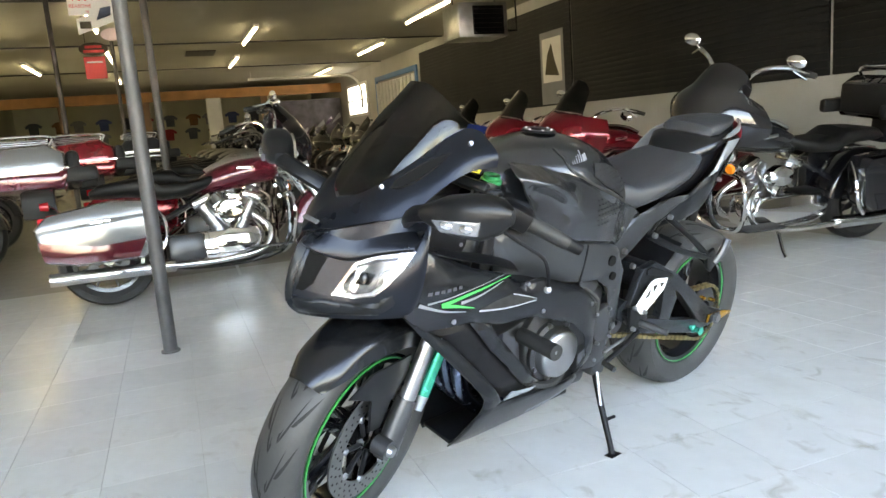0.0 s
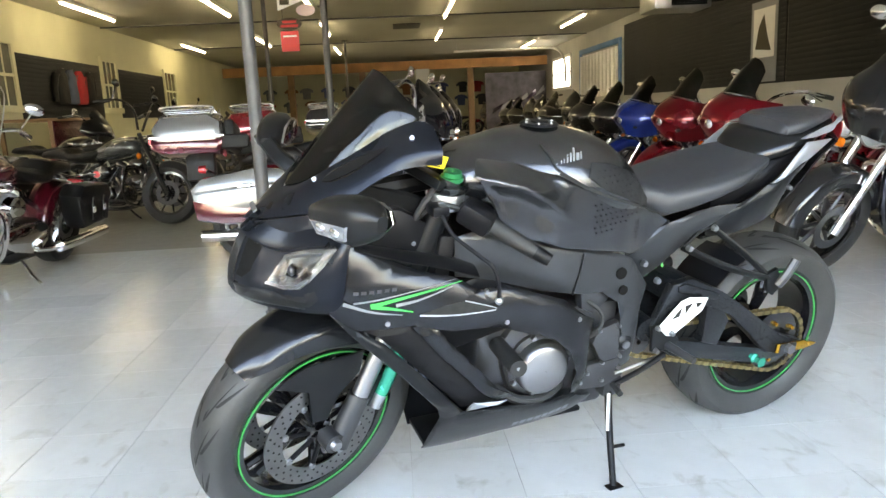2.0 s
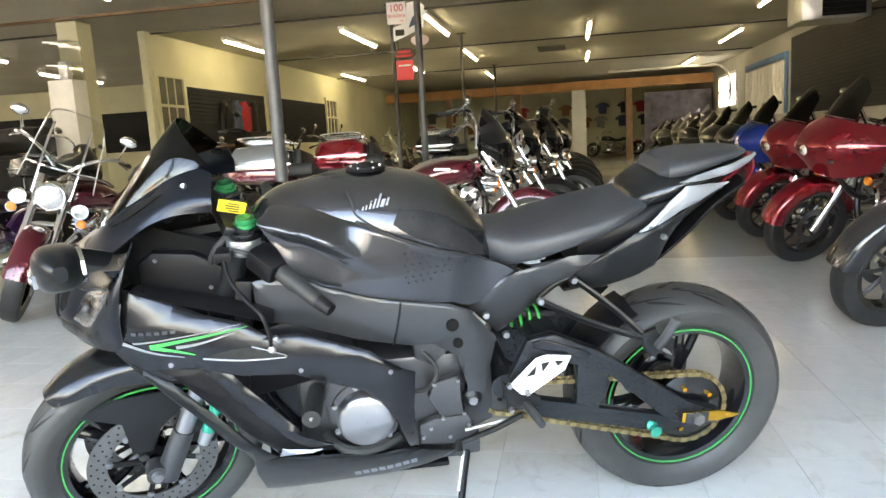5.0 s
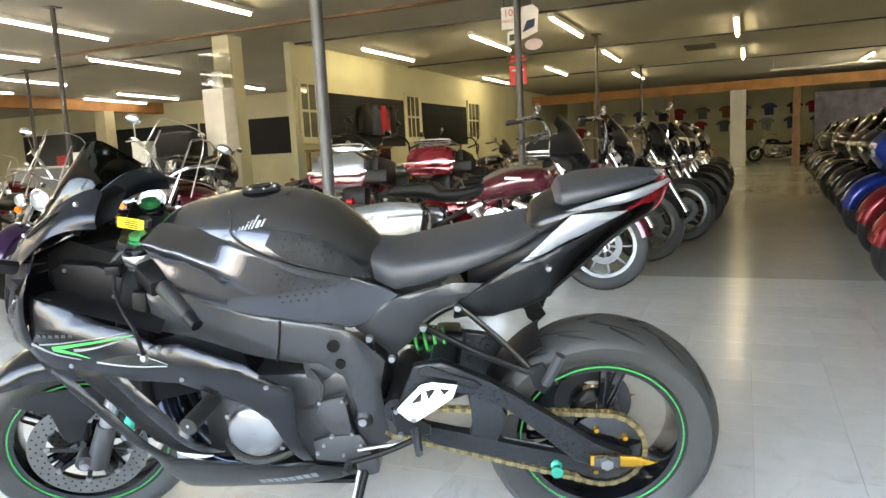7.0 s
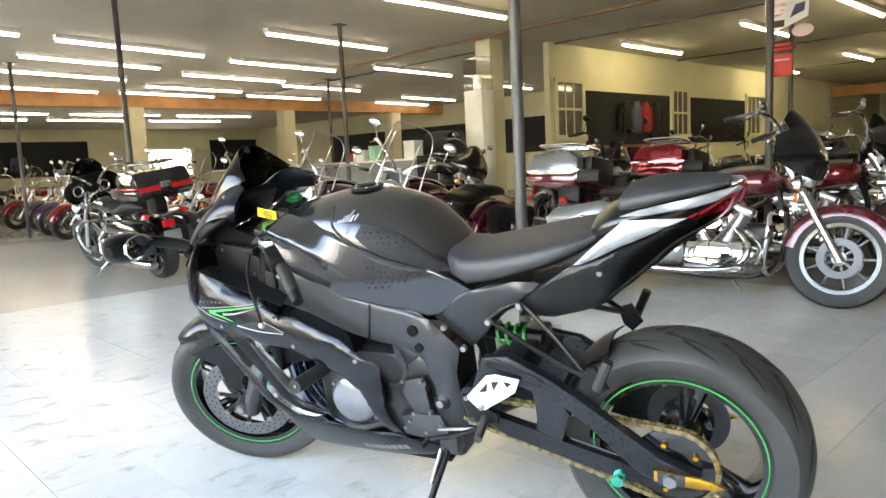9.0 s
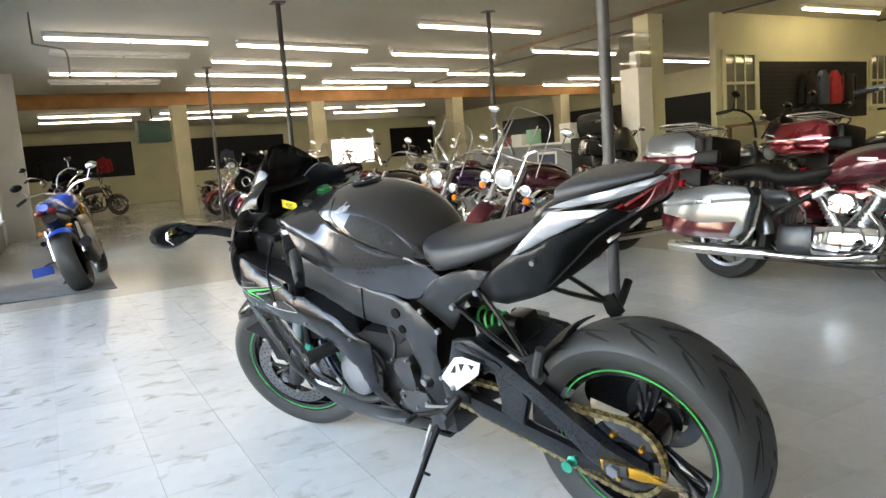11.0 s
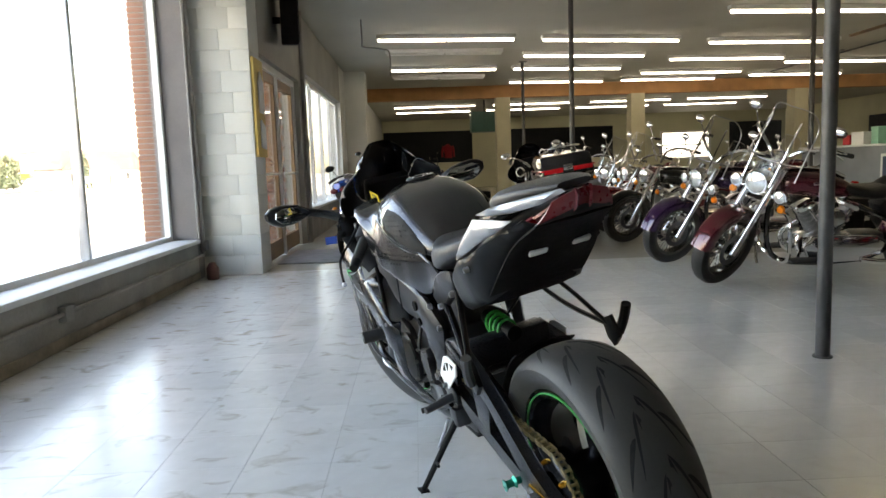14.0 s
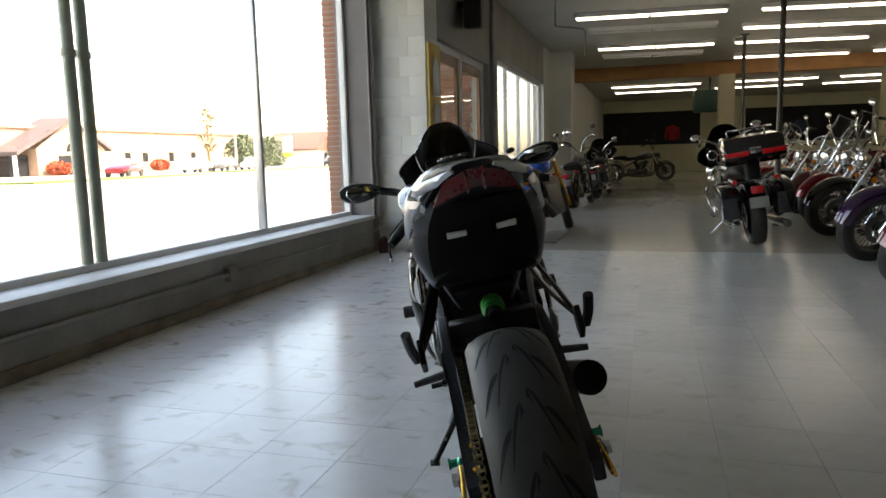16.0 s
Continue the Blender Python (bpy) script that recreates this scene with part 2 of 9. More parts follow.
def slab(bm, outline, y0, y1, bevel=0.0, bulge=None):
    """A plate of the outline (x, z) between two y; bulge(x, z) shifts its outer face."""
    a = [bm.verts.new((x, y0, z)) for x, z in outline]
    b = [bm.verts.new((x, y1, z)) for x, z in outline]
    fa = bm.faces.new(a)
    fb = bm.faces.new(list(reversed(b)))
    n = len(outline)
    for k in range(n):
        bm.faces.new((a[(k + 1) % n], a[k], b[k], b[(k + 1) % n]))
    if bevel:
        es = list(set(fa.edges) | set(fb.edges))
        bmesh.ops.bevel(bm, geom=es, offset=bevel, segments=2, profile=0.5, affect="EDGES")
    return bm


def loft(bm, sections, seg=20, caps=True, power=2.4):
    """Rounded sections (x, z, half_width, half_height, lean_z) joined along x."""
    rings = []
    for s in sections:
        x, z, w, h = s[:4]
        tilt = s[4] if len(s) > 4 else 0.0
        ring = []
        for k in range(seg):
            a = 2 * math.pi * k / seg
            c, t = math.cos(a), math.sin(a)
            yy = w * math.copysign(abs(c) ** (2 / power), c)
            zz = h * math.copysign(abs(t) ** (2 / power), t)
            ring.append(bm.verts.new((x + zz * tilt, yy, z + zz)))
        rings.append(ring)
    skin(bm, rings, caps)
    return bm

# ---- the room ----
CEIL = 3.3
setting("floor", boxed(-31, 7.3, -0.75, 36, -0.12, 0.0), M["floor_far"], "worn grey painted concrete showroom floor", "floor")
setting("ceiling", boxed(-31, 7.3, -0.9, 36, CEIL, CEIL + 0.15), M["ceiling"], "off-white painted board ceiling", "ceiling")

# window wall: low wall, header and piers, glass set back in the opening
WY, EAST = -0.45, 4.3
bm = bmesh.new()
box(bm, -3.62, EAST, WY - 0.35, WY, 0, 0.36)
setting("wall_south_low", bm, M["wall_grey"], "grey painted low wall under the shop window", "wall")
setting("wall_south_header", boxed(-3.62, EAST, WY - 0.35, WY, 2.95, CEIL), M["wall"], "painted header above the shop window", "wall")
# unseen; its edge at EAST cuts the window light on the floor
setting("wall_south_end", boxed(EAST, 7.3, WY - 0.35, WY, 0, CEIL), M["wall"], "unseen painted wall that shortens the window to dim the floor", "wall")
setting("wall_south_pier", boxed(-3.8, -3.62, WY - 0.35, WY, 0, CEIL), M["wall_pier"], "taupe pier beside the shop window, darkened for its shaded recess", "wall")
setting("baseboard", boxed(-3.6, EAST, WY, WY + 0.014, 0.004, 0.075, 0.003), mat("dirty_brown_base", (0.24, 0.205, 0.16), 0.8, vary=0.35, scale=5, grain=30, bump=0.3), "dirty brown strip at the foot of the window wall", "baseboard")
sill = thing("window_1", "large shop window with thin metal mullions", "window", kind="structure")
part("window_sill", boxed(-3.62, EAST, WY - 0.30, WY + 0.03, 0.36, 0.40, 0.006), M["trim"], sill, "pale painted sill")
bm = bmesh.new()
box(bm, -3.62, EAST, WY - 0.30, WY - 0.24, 0.40, 0.44)
box(bm, -3.62, EAST, WY - 0.30, WY - 0.24, 2.90, 2.95)
box(bm, -3.62, -3.57, WY - 0.30, WY - 0.24, 0.44, 2.90)
part("window_frame", bm, M["trim"], sill)
for x in (-1.85, 1.9, 3.7):
    part("mullion", boxed(x - 0.020, x + 0.020, WY - 0.305, WY - 0.235, 0.44, 2.90, 0.004), M["alu"], sill)
M["post_green"] = mat("greenish_grey_paint", (0.28, 0.31, 0.25), 0.45, vary=0.2, scale=6)
for x in (-0.015, 0.095):
    mu2 = part("mullion_post", rod(bmesh.new(), (x, WY - 0.27, 0.44), (x, WY - 0.27, 2.90), 0.034, seg=18), M["post_green"], sill, "greenish grey round mullion post")
    part("post_clamp", rod(bmesh.new(), (x, WY - 0.27, 1.62), (x, WY - 0.27, 1.66), 0.042, seg=18), M["post_green"], mu2)
for x0, x1 in ((-3.57, -1.87), (-1.83, -0.05), (0.13, 1.88), (1.92, 3.68), (3.72, EAST)):
    p = part("pane", boxed(x0, x1, WY - 0.275, WY - 0.265, 0.44, 2.90), M["pane"], sill)
    p.visible_shadow = False

# painted block pier and the entrance
pier = setting("wall_block_pier", boxed(-4.246, -3.804, WY - 0.1, 0.136, 0, CEIL), M["wall"], "white painted concrete block pier", "wall")
for k in range(16):
    z = k * 0.206
    cut = (-0.155, 0.14) if k % 2 else (-0.35, -0.05, 0.14)
    y = WY - 0.1
    for e in cut:
        part("block", boxed(-4.25, -3.80, y + 0.002, e - 0.002, z + 0.002, min(z + 0.203, CEIL), 0.003), M["wall"], pier)
        y = e
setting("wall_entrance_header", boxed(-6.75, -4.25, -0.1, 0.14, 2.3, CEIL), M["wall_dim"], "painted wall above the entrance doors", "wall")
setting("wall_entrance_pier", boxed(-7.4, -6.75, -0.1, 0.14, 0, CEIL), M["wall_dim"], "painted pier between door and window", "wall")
setting("wall_window_low", boxed(-12.2, -7.4, -0.1, 0.14, 0, 0.45), M["wall_grey"], "grey painted low wall under the far window", "wall")
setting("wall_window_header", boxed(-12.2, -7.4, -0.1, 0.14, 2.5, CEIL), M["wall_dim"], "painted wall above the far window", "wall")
setting("wall_south_far", boxed(-31, -12.2, -0.1, 0.14, 0, CEIL), M["wall"], "painted wall at the far end", "wall")
setting("column", boxed(-14.0, -13.3, 0.14, 0.62, 0, CEIL), M["wall"], "painted square column by the window wall", "column")

# outer walls
setting("wall_west", boxed(-31.2, -31, -0.5, 20.2, 0, CEIL), M["wall_cream"], "cream painted far wall", "wall")
setting("wall_north_hall", boxed(-31, -5.8, 20, 20.2, 0, CEIL), M["wall_cream"], "cream painted wall of the side hall", "wall")
setting("wall_north", boxed(-6, 7.3, 35, 35.2, 0, CEIL), M["wall_cream"], "cream back wall of the showroom", "wall")
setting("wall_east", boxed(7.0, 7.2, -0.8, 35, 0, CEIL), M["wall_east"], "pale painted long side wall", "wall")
setting("wall_wing", boxed(-5.92, -5.8, 11.97, 35, 0, CEIL), M["wall_cream"], "cream painted wall with small windows", "wall")

# beams
setting("beam_west", boxed(-17.3, -17.0, 0.14, 20, 2.95, CEIL), M["beam"], "long orange-stained wooden ceiling beam", "beam")
setting("beam_north", boxed(-5.8, 7.0, 28.6, 28.9, 2.75, 3.1), M["beam"], "orange-stained wooden beam across the showroom", "beam")
for y in (4.3, 8.2, 13.0, 17.5):
    setting("post", boxed(-17.35, -16.9, y - 0.2, y + 0.2, 0, 2.95), M["tan"], "tan painted square post under the beam", "post")


def pole(x, y, r=0.035):
    t = thing("steel_post", "dark grey round steel support post on a floor plate", "post", pose(x, y, 0), "support posts")
    part("shaft", rod(bmesh.new(), (0, 0, 0.006), (0, 0, CEIL - 0.006), r, seg=20), M["pole"], t)
    part("base_plate", rod(bmesh.new(), (0, 0, 0), (0, 0, 0.012), r * 1.35, seg=24), M["pole"], t)
    part("cap_plate", boxed(-0.09, 0.09, -0.09, 0.09, CEIL - 0.014, CEIL - 0.001), M["pole"], t)


for x, y in ((0.0, 3.80), (0.09, 7.39), (-1.2, 11.6), (-6.5, 3.97), (-6.5, 7.4), (-12.5, 4.2), (-12.2, 11.2), (-0.6, 15.2), (-0.6, 22)):
    pole(x, y)


def strip_light(x, y0, length=2.44, lit=True, turn=0.0, z=3.2, tube="tube"):
    """A ceiling strip light: a white channel with two tubes end to end."""
    t = thing("strip_light", "lit white fluorescent strip light on the ceiling" if lit else "unlit fluorescent strip light on the ceiling", "ceiling light", pose(x, y0, z, 0, 0, turn), "ceiling strip lights")
    part("housing", boxed(-0.06, 0.06, 0, length, 0.03, 0.10, 0.008), M["white"], t)
    h = length / 2
    for a in (0.03, h + 0.02):
        part("tube", rod(bmesh.new(), (0, a, 0.005), (0, a + h - 0.05, 0.005), 0.022, seg=10), M[tube if lit else "tube_off"], t)


for x, y in ((-8.9, 1.15), (-12.7, 1.25)):
    strip_light(x, y, turn=6)
for x, y in ((-10.4, 1.25), (-14.2, 1.25)):
    strip_light(x, y, 2.3, False, turn=6)
for x, y in ((-9.3, 4.07), (-11.1, 4.0), (-13.0, 4.05), (-15.6, 4.3)):
    strip_light(x, y, 2.7, turn=10)
for x, y in ((-7.3, 6.55), (-10.1, 7.4), (-12.2, 7.4), (-14.5, 7.5), (-15.9, 7.4), (-9.6, 10.6), (-13.2, 10.5), (-15.6, 10.8), (-14.5, 15.7), (-16.2, 16.0), (-10.85, 15.4)):
    strip_light(x, y, 2.75, turn=6)
for x in (-19.5, -22.5, -25.0):
    for y in (1.0, 4.6, 8.2, 11.8):
        strip_light(x, y, 3.0)
for x, y in ((-4.45, 6.6), (-4.9, 13.1), (-6.9, 13.6), (-2.55, 13.1), (-0.8, 12.3), (-0.85, 17.3), (-2.8, 19.6), (-5.0, 20.6), (2.05, 14.6), (2.15, 19.6), (5.1, 12.0), (5.5, 17.5), (5.5, 23.6), (-1.0, 23.2)):
    if not (x < -5.8 and y > 11.9):
        strip_light(x, y, 2.44, tube="tube_warm")

# outside
setting("ground", boxed(-300, 300, -400, -0.85, -0.2, -0.08), mat("parking_concrete", (0.30, 0.295, 0.28), 0.8, vary=0.15, scale=0.3, grain=5, bump=0.2), "pale concrete forecourt and road outside", "ground")

# ---- the sport motorcycle ----
M.update({
    "cowl": mat("dark_satin_cowl_paint", (0.010, 0.0128, 0.019), 0.28, 0.7, vary=0.05, scale=2, grain=9, coat=0.15),
    "satin": mat("satin_graphite_paint", (0.034, 0.036, 0.041), 0.25, 0.85, vary=0.05, scale=2, grain=9, coat=0.2),
    "tank": mat("satin_tank_paint", (0.058, 0.061, 0.069), 0.24, 0.85, vary=0.06, scale=2, grain=9, coat=0.8),
    "satin_light": mat("satin_silver_paint", (0.38, 0.40, 0.43), 0.40, 0.7, vary=0.04, scale=3, grain=60, coat=0.2),
    "matte": mat("matte_black_frame", (0.010, 0.011, 0.0125), 0.32, 0.5, vary=0.15, scale=5, grain=300, bump=0.05),
    "frame": mat("charcoal_frame_paint", (0.062, 0.065, 0.070), 0.34, 0.75, vary=0.10, scale=5, grain=300),
    # near-black that stands in for the shade inside holes and hollows
    "void": mat("hollow_shade_black", (0.004, 0.004, 0.004), 0.75, vary=0.2, specular=0.12),
    "cap_green": mat("green_anodised_cap", (0.012, 0.24, 0.085), 0.32, 0.6, vary=0.1, scale=20),
    "disc": mat("disc_steel", (0.22, 0.215, 0.21), 0.35, 1.0, vary=0.1, scale=20),
    "pad": mat("textured_pad_rubber", (0.011, 0.011, 0.012), 0.6, vary=0.2, scale=8, grain=300, bump=0.3, specular=0.25),
    "swing": mat("dark_alloy_paint", (0.034, 0.037, 0.042), 0.28, 0.7, vary=0.12, scale=5, grain=300, specular=0.4),
    "gloss": mat("gloss_black", (0.005, 0.005, 0.006), 0.10, vary=0.2, scale=4, coat=0.6),
    "tyre": mat("tyre_rubber", (0.034, 0.033, 0.032), 0.50, vary=0.25, scale=7, grain=120, bump=0.15),
    "groove": mat("tread_groove", (0.006, 0.006, 0.006), 0.8),
    "vinyl": mat("seat_vinyl", (0.027, 0.029, 0.034), 0.40, vary=0.15, scale=6, grain=500, bump=0.35),
    "green": mat("green_stripe", (0.008, 0.30, 0.06), 0.35, vary=0.1),
    "teal": mat("teal_anodised", (0.005, 0.36, 0.25), 0.25, 0.6, vary=0.1),
    "gold": mat("gold_anodised", (0.80, 0.42, 0.06), 0.25, 1.0, vary=0.1),
    "chain": mat("brass_chain", (0.40, 0.31, 0.16), 0.35, 1.0, vary=0.3, scale=40),
    "chain_inner": mat("brown_chain_plate", (0.25, 0.20, 0.11), 0.4, 1.0, vary=0.3, scale=40),
    "steel": mat("brushed_steel", (0.36, 0.36, 0.37), 0.33, 1.0, vary=0.05, scale=20, grain=200),
    "cast": mat("cast_engine_case", (0.085, 0.085, 0.09), 0.35, 0.8, vary=0.1, scale=12, grain=150, bump=0.05),
    "chrome": mat("chrome", (0.82, 0.82, 0.83), 0.07, 1.0, vary=0.03),
    "mirror": mat("mirror_glass", (0.60, 0.62, 0.62), 0.03, 1.0, vary=0.02),
    "smoke": glass("smoked_screen", clear=0.16),
    "lens": mat("lamp_reflector", (0.62, 0.64, 0.67), 0.10, 0.9, vary=0.04, scale=8, coat=1.0),
    "red_lens": mat("red_lens", (0.15, 0.005, 0.009), 0.28, vary=0.2, scale=20, coat=0.35),
    "amber": mat("amber_lens", (0.85, 0.24, 0.02), 0.2, vary=0.1, coat=0.6),
    "heat": mat("heat_blued_pipe", (0.16, 0.20, 0.28), 0.25, 1.0, vary=0.4, scale=15),
    "tag": mat("yellow_tag", (0.85, 0.66, 0.05), 0.5, vary=0.05),
    "ink": mat("dark_ink", (0.05, 0.04, 0.02), 0.7),
    "line": mat("silver_line", (0.20, 0.205, 0.215), 0.4, 0.5, vary=0.05),
    "rubber": mat("grip_rubber", (0.012, 0.012, 0.012), 0.6, vary=0.2, scale=20, grain=200, bump=0.3),
})


def curve_at(pts, v):
    """The value at v of a line through (place, value) pairs."""
    pts = sorted(pts)
    if v <= pts[0][0]:
        return pts[0][1]
    for (a, fa), (b, fb) in zip(pts, pts[1:]):
        if v <= b:
            k = (v - a) / (b - a)
            return fa + (fb - fa) * (k * k * (3 - 2 * k) * 0.5 + k * 0.5)
    return pts[-1][1]


def thicken(bm, thick):
    """Gives a sheet its thickness, inwards."""
    bm.normal_update()
    faces, rim = bm.faces[:], [e for e in bm.edges if len(e.link_faces) == 1]
    twin = {v: bm.verts.new(v.co - v.normal * thick) for v in bm.verts[:]}
    for f in faces:
        bm.faces.new([twin[v] for v in reversed(f.verts)])
    for e in rim:
        loop = e.link_loops[0]
        a, b = loop.vert, loop.link_loop_next.vert
        bm.faces.new((b, a, twin[a], twin[b]))


def edge_distance(outline, x, z):
    """How far a point lies inside the outline's edge."""
    best = 9.0
    for (ax, az), (bx, bz) in zip(outline, outline[1:] + outline[:1]):
        dx, dz = bx - ax, bz - az
        t = max(0.0, min(1.0, ((x - ax) * dx + (z - az) * dz) / (dx * dx + dz * dz + 1e-12)))
        best = min(best, math.hypot(x - ax - t * dx, z - az - t * dz))
    return best


def panel_bm(outline, depth, thick=0.004, step=0.03, side=1, edge=0.009, crown=0.006):
    """A curved body panel of the outline (x, z) whose outer face lies at y = depth(x, z), with rolled edges and a crowned middle."""
    outline = list(outline)
    bm = bmesh.new()
    face = bm.faces.new([bm.verts.new((x, 0, z)) for x, z in outline])
    if edge:
        for w in (0.18, 0.27, 0.45):
            bmesh.ops.inset_region(bm, faces=[face], thickness=edge * w, use_even_offset=True)
    bmesh.ops.triangulate(bm, faces=bm.faces[:], ngon_method="EAR_CLIP")
    xs, zs = [p[0] for p in outline], [p[1] for p in outline]
    for lo, hi, no in ((min(xs), max(xs), Vector((1, 0, 0))), (min(zs), max(zs), Vector((0, 0, 1)))):
        n = int((hi - lo) / step)
        for k in range(1, n + 1):
            c = lo + (hi - lo) * k / (n + 1)
            bmesh.ops.bisect_plane(bm, geom=bm.verts[:] + bm.edges[:] + bm.faces[:], dist=1e-5, plane_co=no * c, plane_no=no)
    for v in bm.verts:
        d = edge_distance(outline, v.co.x, v.co.z)
        y = depth(v.co.x, v.co.z)
        if edge:
            k = 1 - min(1.0, d / edge)
            y += crown * min(1.0, d / 0.05) ** 0.7 - edge * 0.75 * (1 - math.sqrt(max(0.0, 1 - k * k)))
        v.co.y = y * side
    bmesh.ops.recalc_face_normals(bm, faces=bm.faces)
    f = bm.faces[:]
    out = sum((q.normal.y for q in f)) * side
    if out < 0:
        bmesh.ops.reverse_faces(bm, faces=f)
    thicken(bm, thick)
    return bm


def both(name, parent, material, outline, depth, thick=0.004, step=0.03, label="", edge=0.009, crown=0.006):
    for side in (1, -1):
        part(name, panel_bm(outline, depth, thick, step, side, edge, crown), material, parent, label)


def patch_bm(curves, n=5, thick=0.004, mirror=True):
    """A smooth skin through control curves that run from the middle outwards."""
    rows = [smooth_path(c, n) for c in curves]
    cols = [smooth_path([r[i] for r in rows], n) for i in range(len(rows[0]))]
    bm = bmesh.new()

    def sheet(s):
        g = [[bm.verts.new((p.x, p.y * s, p.z)) for p in c] for c in cols]
        skin(bm, g, caps=False, loop=False)

    sheet(1)
    if mirror:
        sheet(-1)
        bmesh.ops.remove_doubles(bm, verts=bm.verts[:], dist=1e-4)
    bmesh.ops.recalc_face_normals(bm, faces=bm.faces)
    if thick:
        thicken(bm, thick)
    return bm


def bolt(name, c, r, parent, material=None, d=(0, 1, 0), length=0.012):
    c, d = Vector(c), Vector(d)
    bm = rod(bmesh.new(), c, c + d * length, r, r * 0.8, seg=10)
    rod(bm, c + d * length * 0.9, c + d * length * 1.1, r * 0.45, seg=6)
    return part(name, bm, material or M["steel"], parent)


def tyre_bm(r, half, rim, crown=0.5):
    pts = [(rim, -half * 0.72), (rim + 0.012, -half * 0.82), (rim + (r - rim) * 0.38, -half * 0.98), (rim + (r - rim) * 0.62, -half), (rim + (r - rim) * 0.80, -half * 0.86), (rim + (r - rim) * 0.93, -half * 0.55), (rim + (r - rim) * 0.985, -half * 0.28), (r, 0)]
    prof = pts + [(a, -b) for a, b in reversed(pts[:-1])]
    inner = [(rim + 0.004, half * 0.55), (rim + 0.004, -half * 0.55)]
    return lathe(bmesh.new(), prof + inner, seg=64)


def groove_bm(r, half, rim, count):
    """Slanting tread cuts that follow the crown on both sides."""
    bm = bmesh.new()
    crown = [(0.0, 1.0), (0.28, 0.985), (0.55, 0.93), (0.86, 0.80)]

    def at(a, s):
        k = curve_at(crown, abs(s))
        rr = rim + (r - rim) * k + 0.0008
        return Vector((rr * math.cos(a), half * s, rr * math.sin(a)))

    for k in range(count):
        a0 = 2 * math.pi * k / count
        for side in (-1, 1):
            for da, s0, s1, sweep in ((0.0, 0.10, 0.55, 0.42), (0.16, 0.38, 0.86, 0.30), (0.07, 0.06, 0.16, 0.06)):
                n = 6
                left, right = [], []
                for i in range(n + 1):
                    t = i / n
                    s = (s0 + (s1 - s0) * t) * side
                    a = a0 + da + (0.10 if side > 0 else 0) + sweep * t - 0.05 * math.sin(t * 3.1)
                    w = 0.0095 * (1 - abs(2 * t - 1) ** 3) / r + 0.003
                    left.append(bm.verts.new(at(a - w, s)))
                    right.append(bm.verts.new(at(a + w, s)))
                for i in range(n):
                    bm.faces.new((left[i], left[i + 1], right[i + 1], right[i]))
    return bm


def ring_bm(r, w, y, h=0.0015, seg=64):
    return lathe(bmesh.new(), [(r - w / 2, y - h), (r + w / 2, y - h), (r + w / 2, y + h), (r - w / 2, y + h)], seg)


def disc_bm(r0, r1, y, thick=0.005, holes=24):
    """A brake disc with rows of small holes drawn as dimples."""
    return lathe(bmesh.new(), [(r0, y - thick / 2), (r1, y - thick / 2), (r1, y + thick / 2), (r0, y + thick / 2)], 48)


def dots_bm(spots, y, r=0.003, h=0.0008):
    bm = bmesh.new()
    for x, z in spots:
        rod(bm, (x, y - h, z), (x, y + h, z), r, seg=6)
    return bm


def wheel(parent, r, half, rim_r, spokes, name, hub=0.05):
    """A cast wheel lying on the y axis, with tyre, rim, spokes and coloured edge stripes."""
    w = part(name, lathe(bmesh.new(), [(rim_r - 0.022, -half * 0.70), (rim_r + 0.006, -half * 0.76), (rim_r + 0.006, -half * 0.60), (rim_r - 0.014, -half * 0.45), (rim_r - 0.014, half * 0.45), (rim_r + 0.006, half * 0.60), (rim_r + 0.006, half * 0.76), (rim_r - 0.022, half * 0.70), (rim_r - 0.03, half * 0.4), (rim_r - 0.03, -half * 0.4)], 64), M["gloss"], parent, "gloss black cast rim")
    part("tyre", tyre_bm(r, half, rim_r), M["tyre"], w, "worn treaded rubber tyre")
    part("tread_groove", groove_bm(r, half, rim_r, 15), M["groove"], w)
    for s in (1, -1):
        part("rim_stripe", ring_bm(rim_r - 0.007, 0.0034, s * (half * 0.735 + 0.001), 0.002), M["green"], w, "bright green rim stripe")
    part("hub", lathe(bmesh.new(), [(0.012, -half * 0.85), (hub, -half * 0.8), (hub * 1.1, -half * 0.3), (hub * 1.1, half * 0.3), (hub, half * 0.8), (0.012, half * 0.85)], 24), M["gloss"], w)
    for k in range(spokes):
        a = 2 * math.pi * k / spokes
        bm = bmesh.new()
        for off in (-0.13, 0.13):
            p0 = Vector((math.cos(a) * hub * 0.8, 0, math.sin(a) * hub * 0.8))
            p1 = Vector((math.cos(a + off) * (rim_r - 0.02), 0, math.sin(a + off) * (rim_r - 0.02)))
            pipe(bm, [p0, p0.lerp(p1, 0.5) + Vector((0, 0.006, 0)), p1], 0.017, seg=8, n=3, flat=0.8)
        part("spoke", bm, M["gloss"], w)
    return w


RAKE, STEER = radians(25), 20
LEAN_M = pose(1.138, 2.0, 0, 0, 0, 198) @ pose(0, 0, 0, -11, 0, 0)
bike = thing("sport_motorcycle", "graphite and black sport motorcycle leaning on its side stand", "motorcycle", LEAN_M)

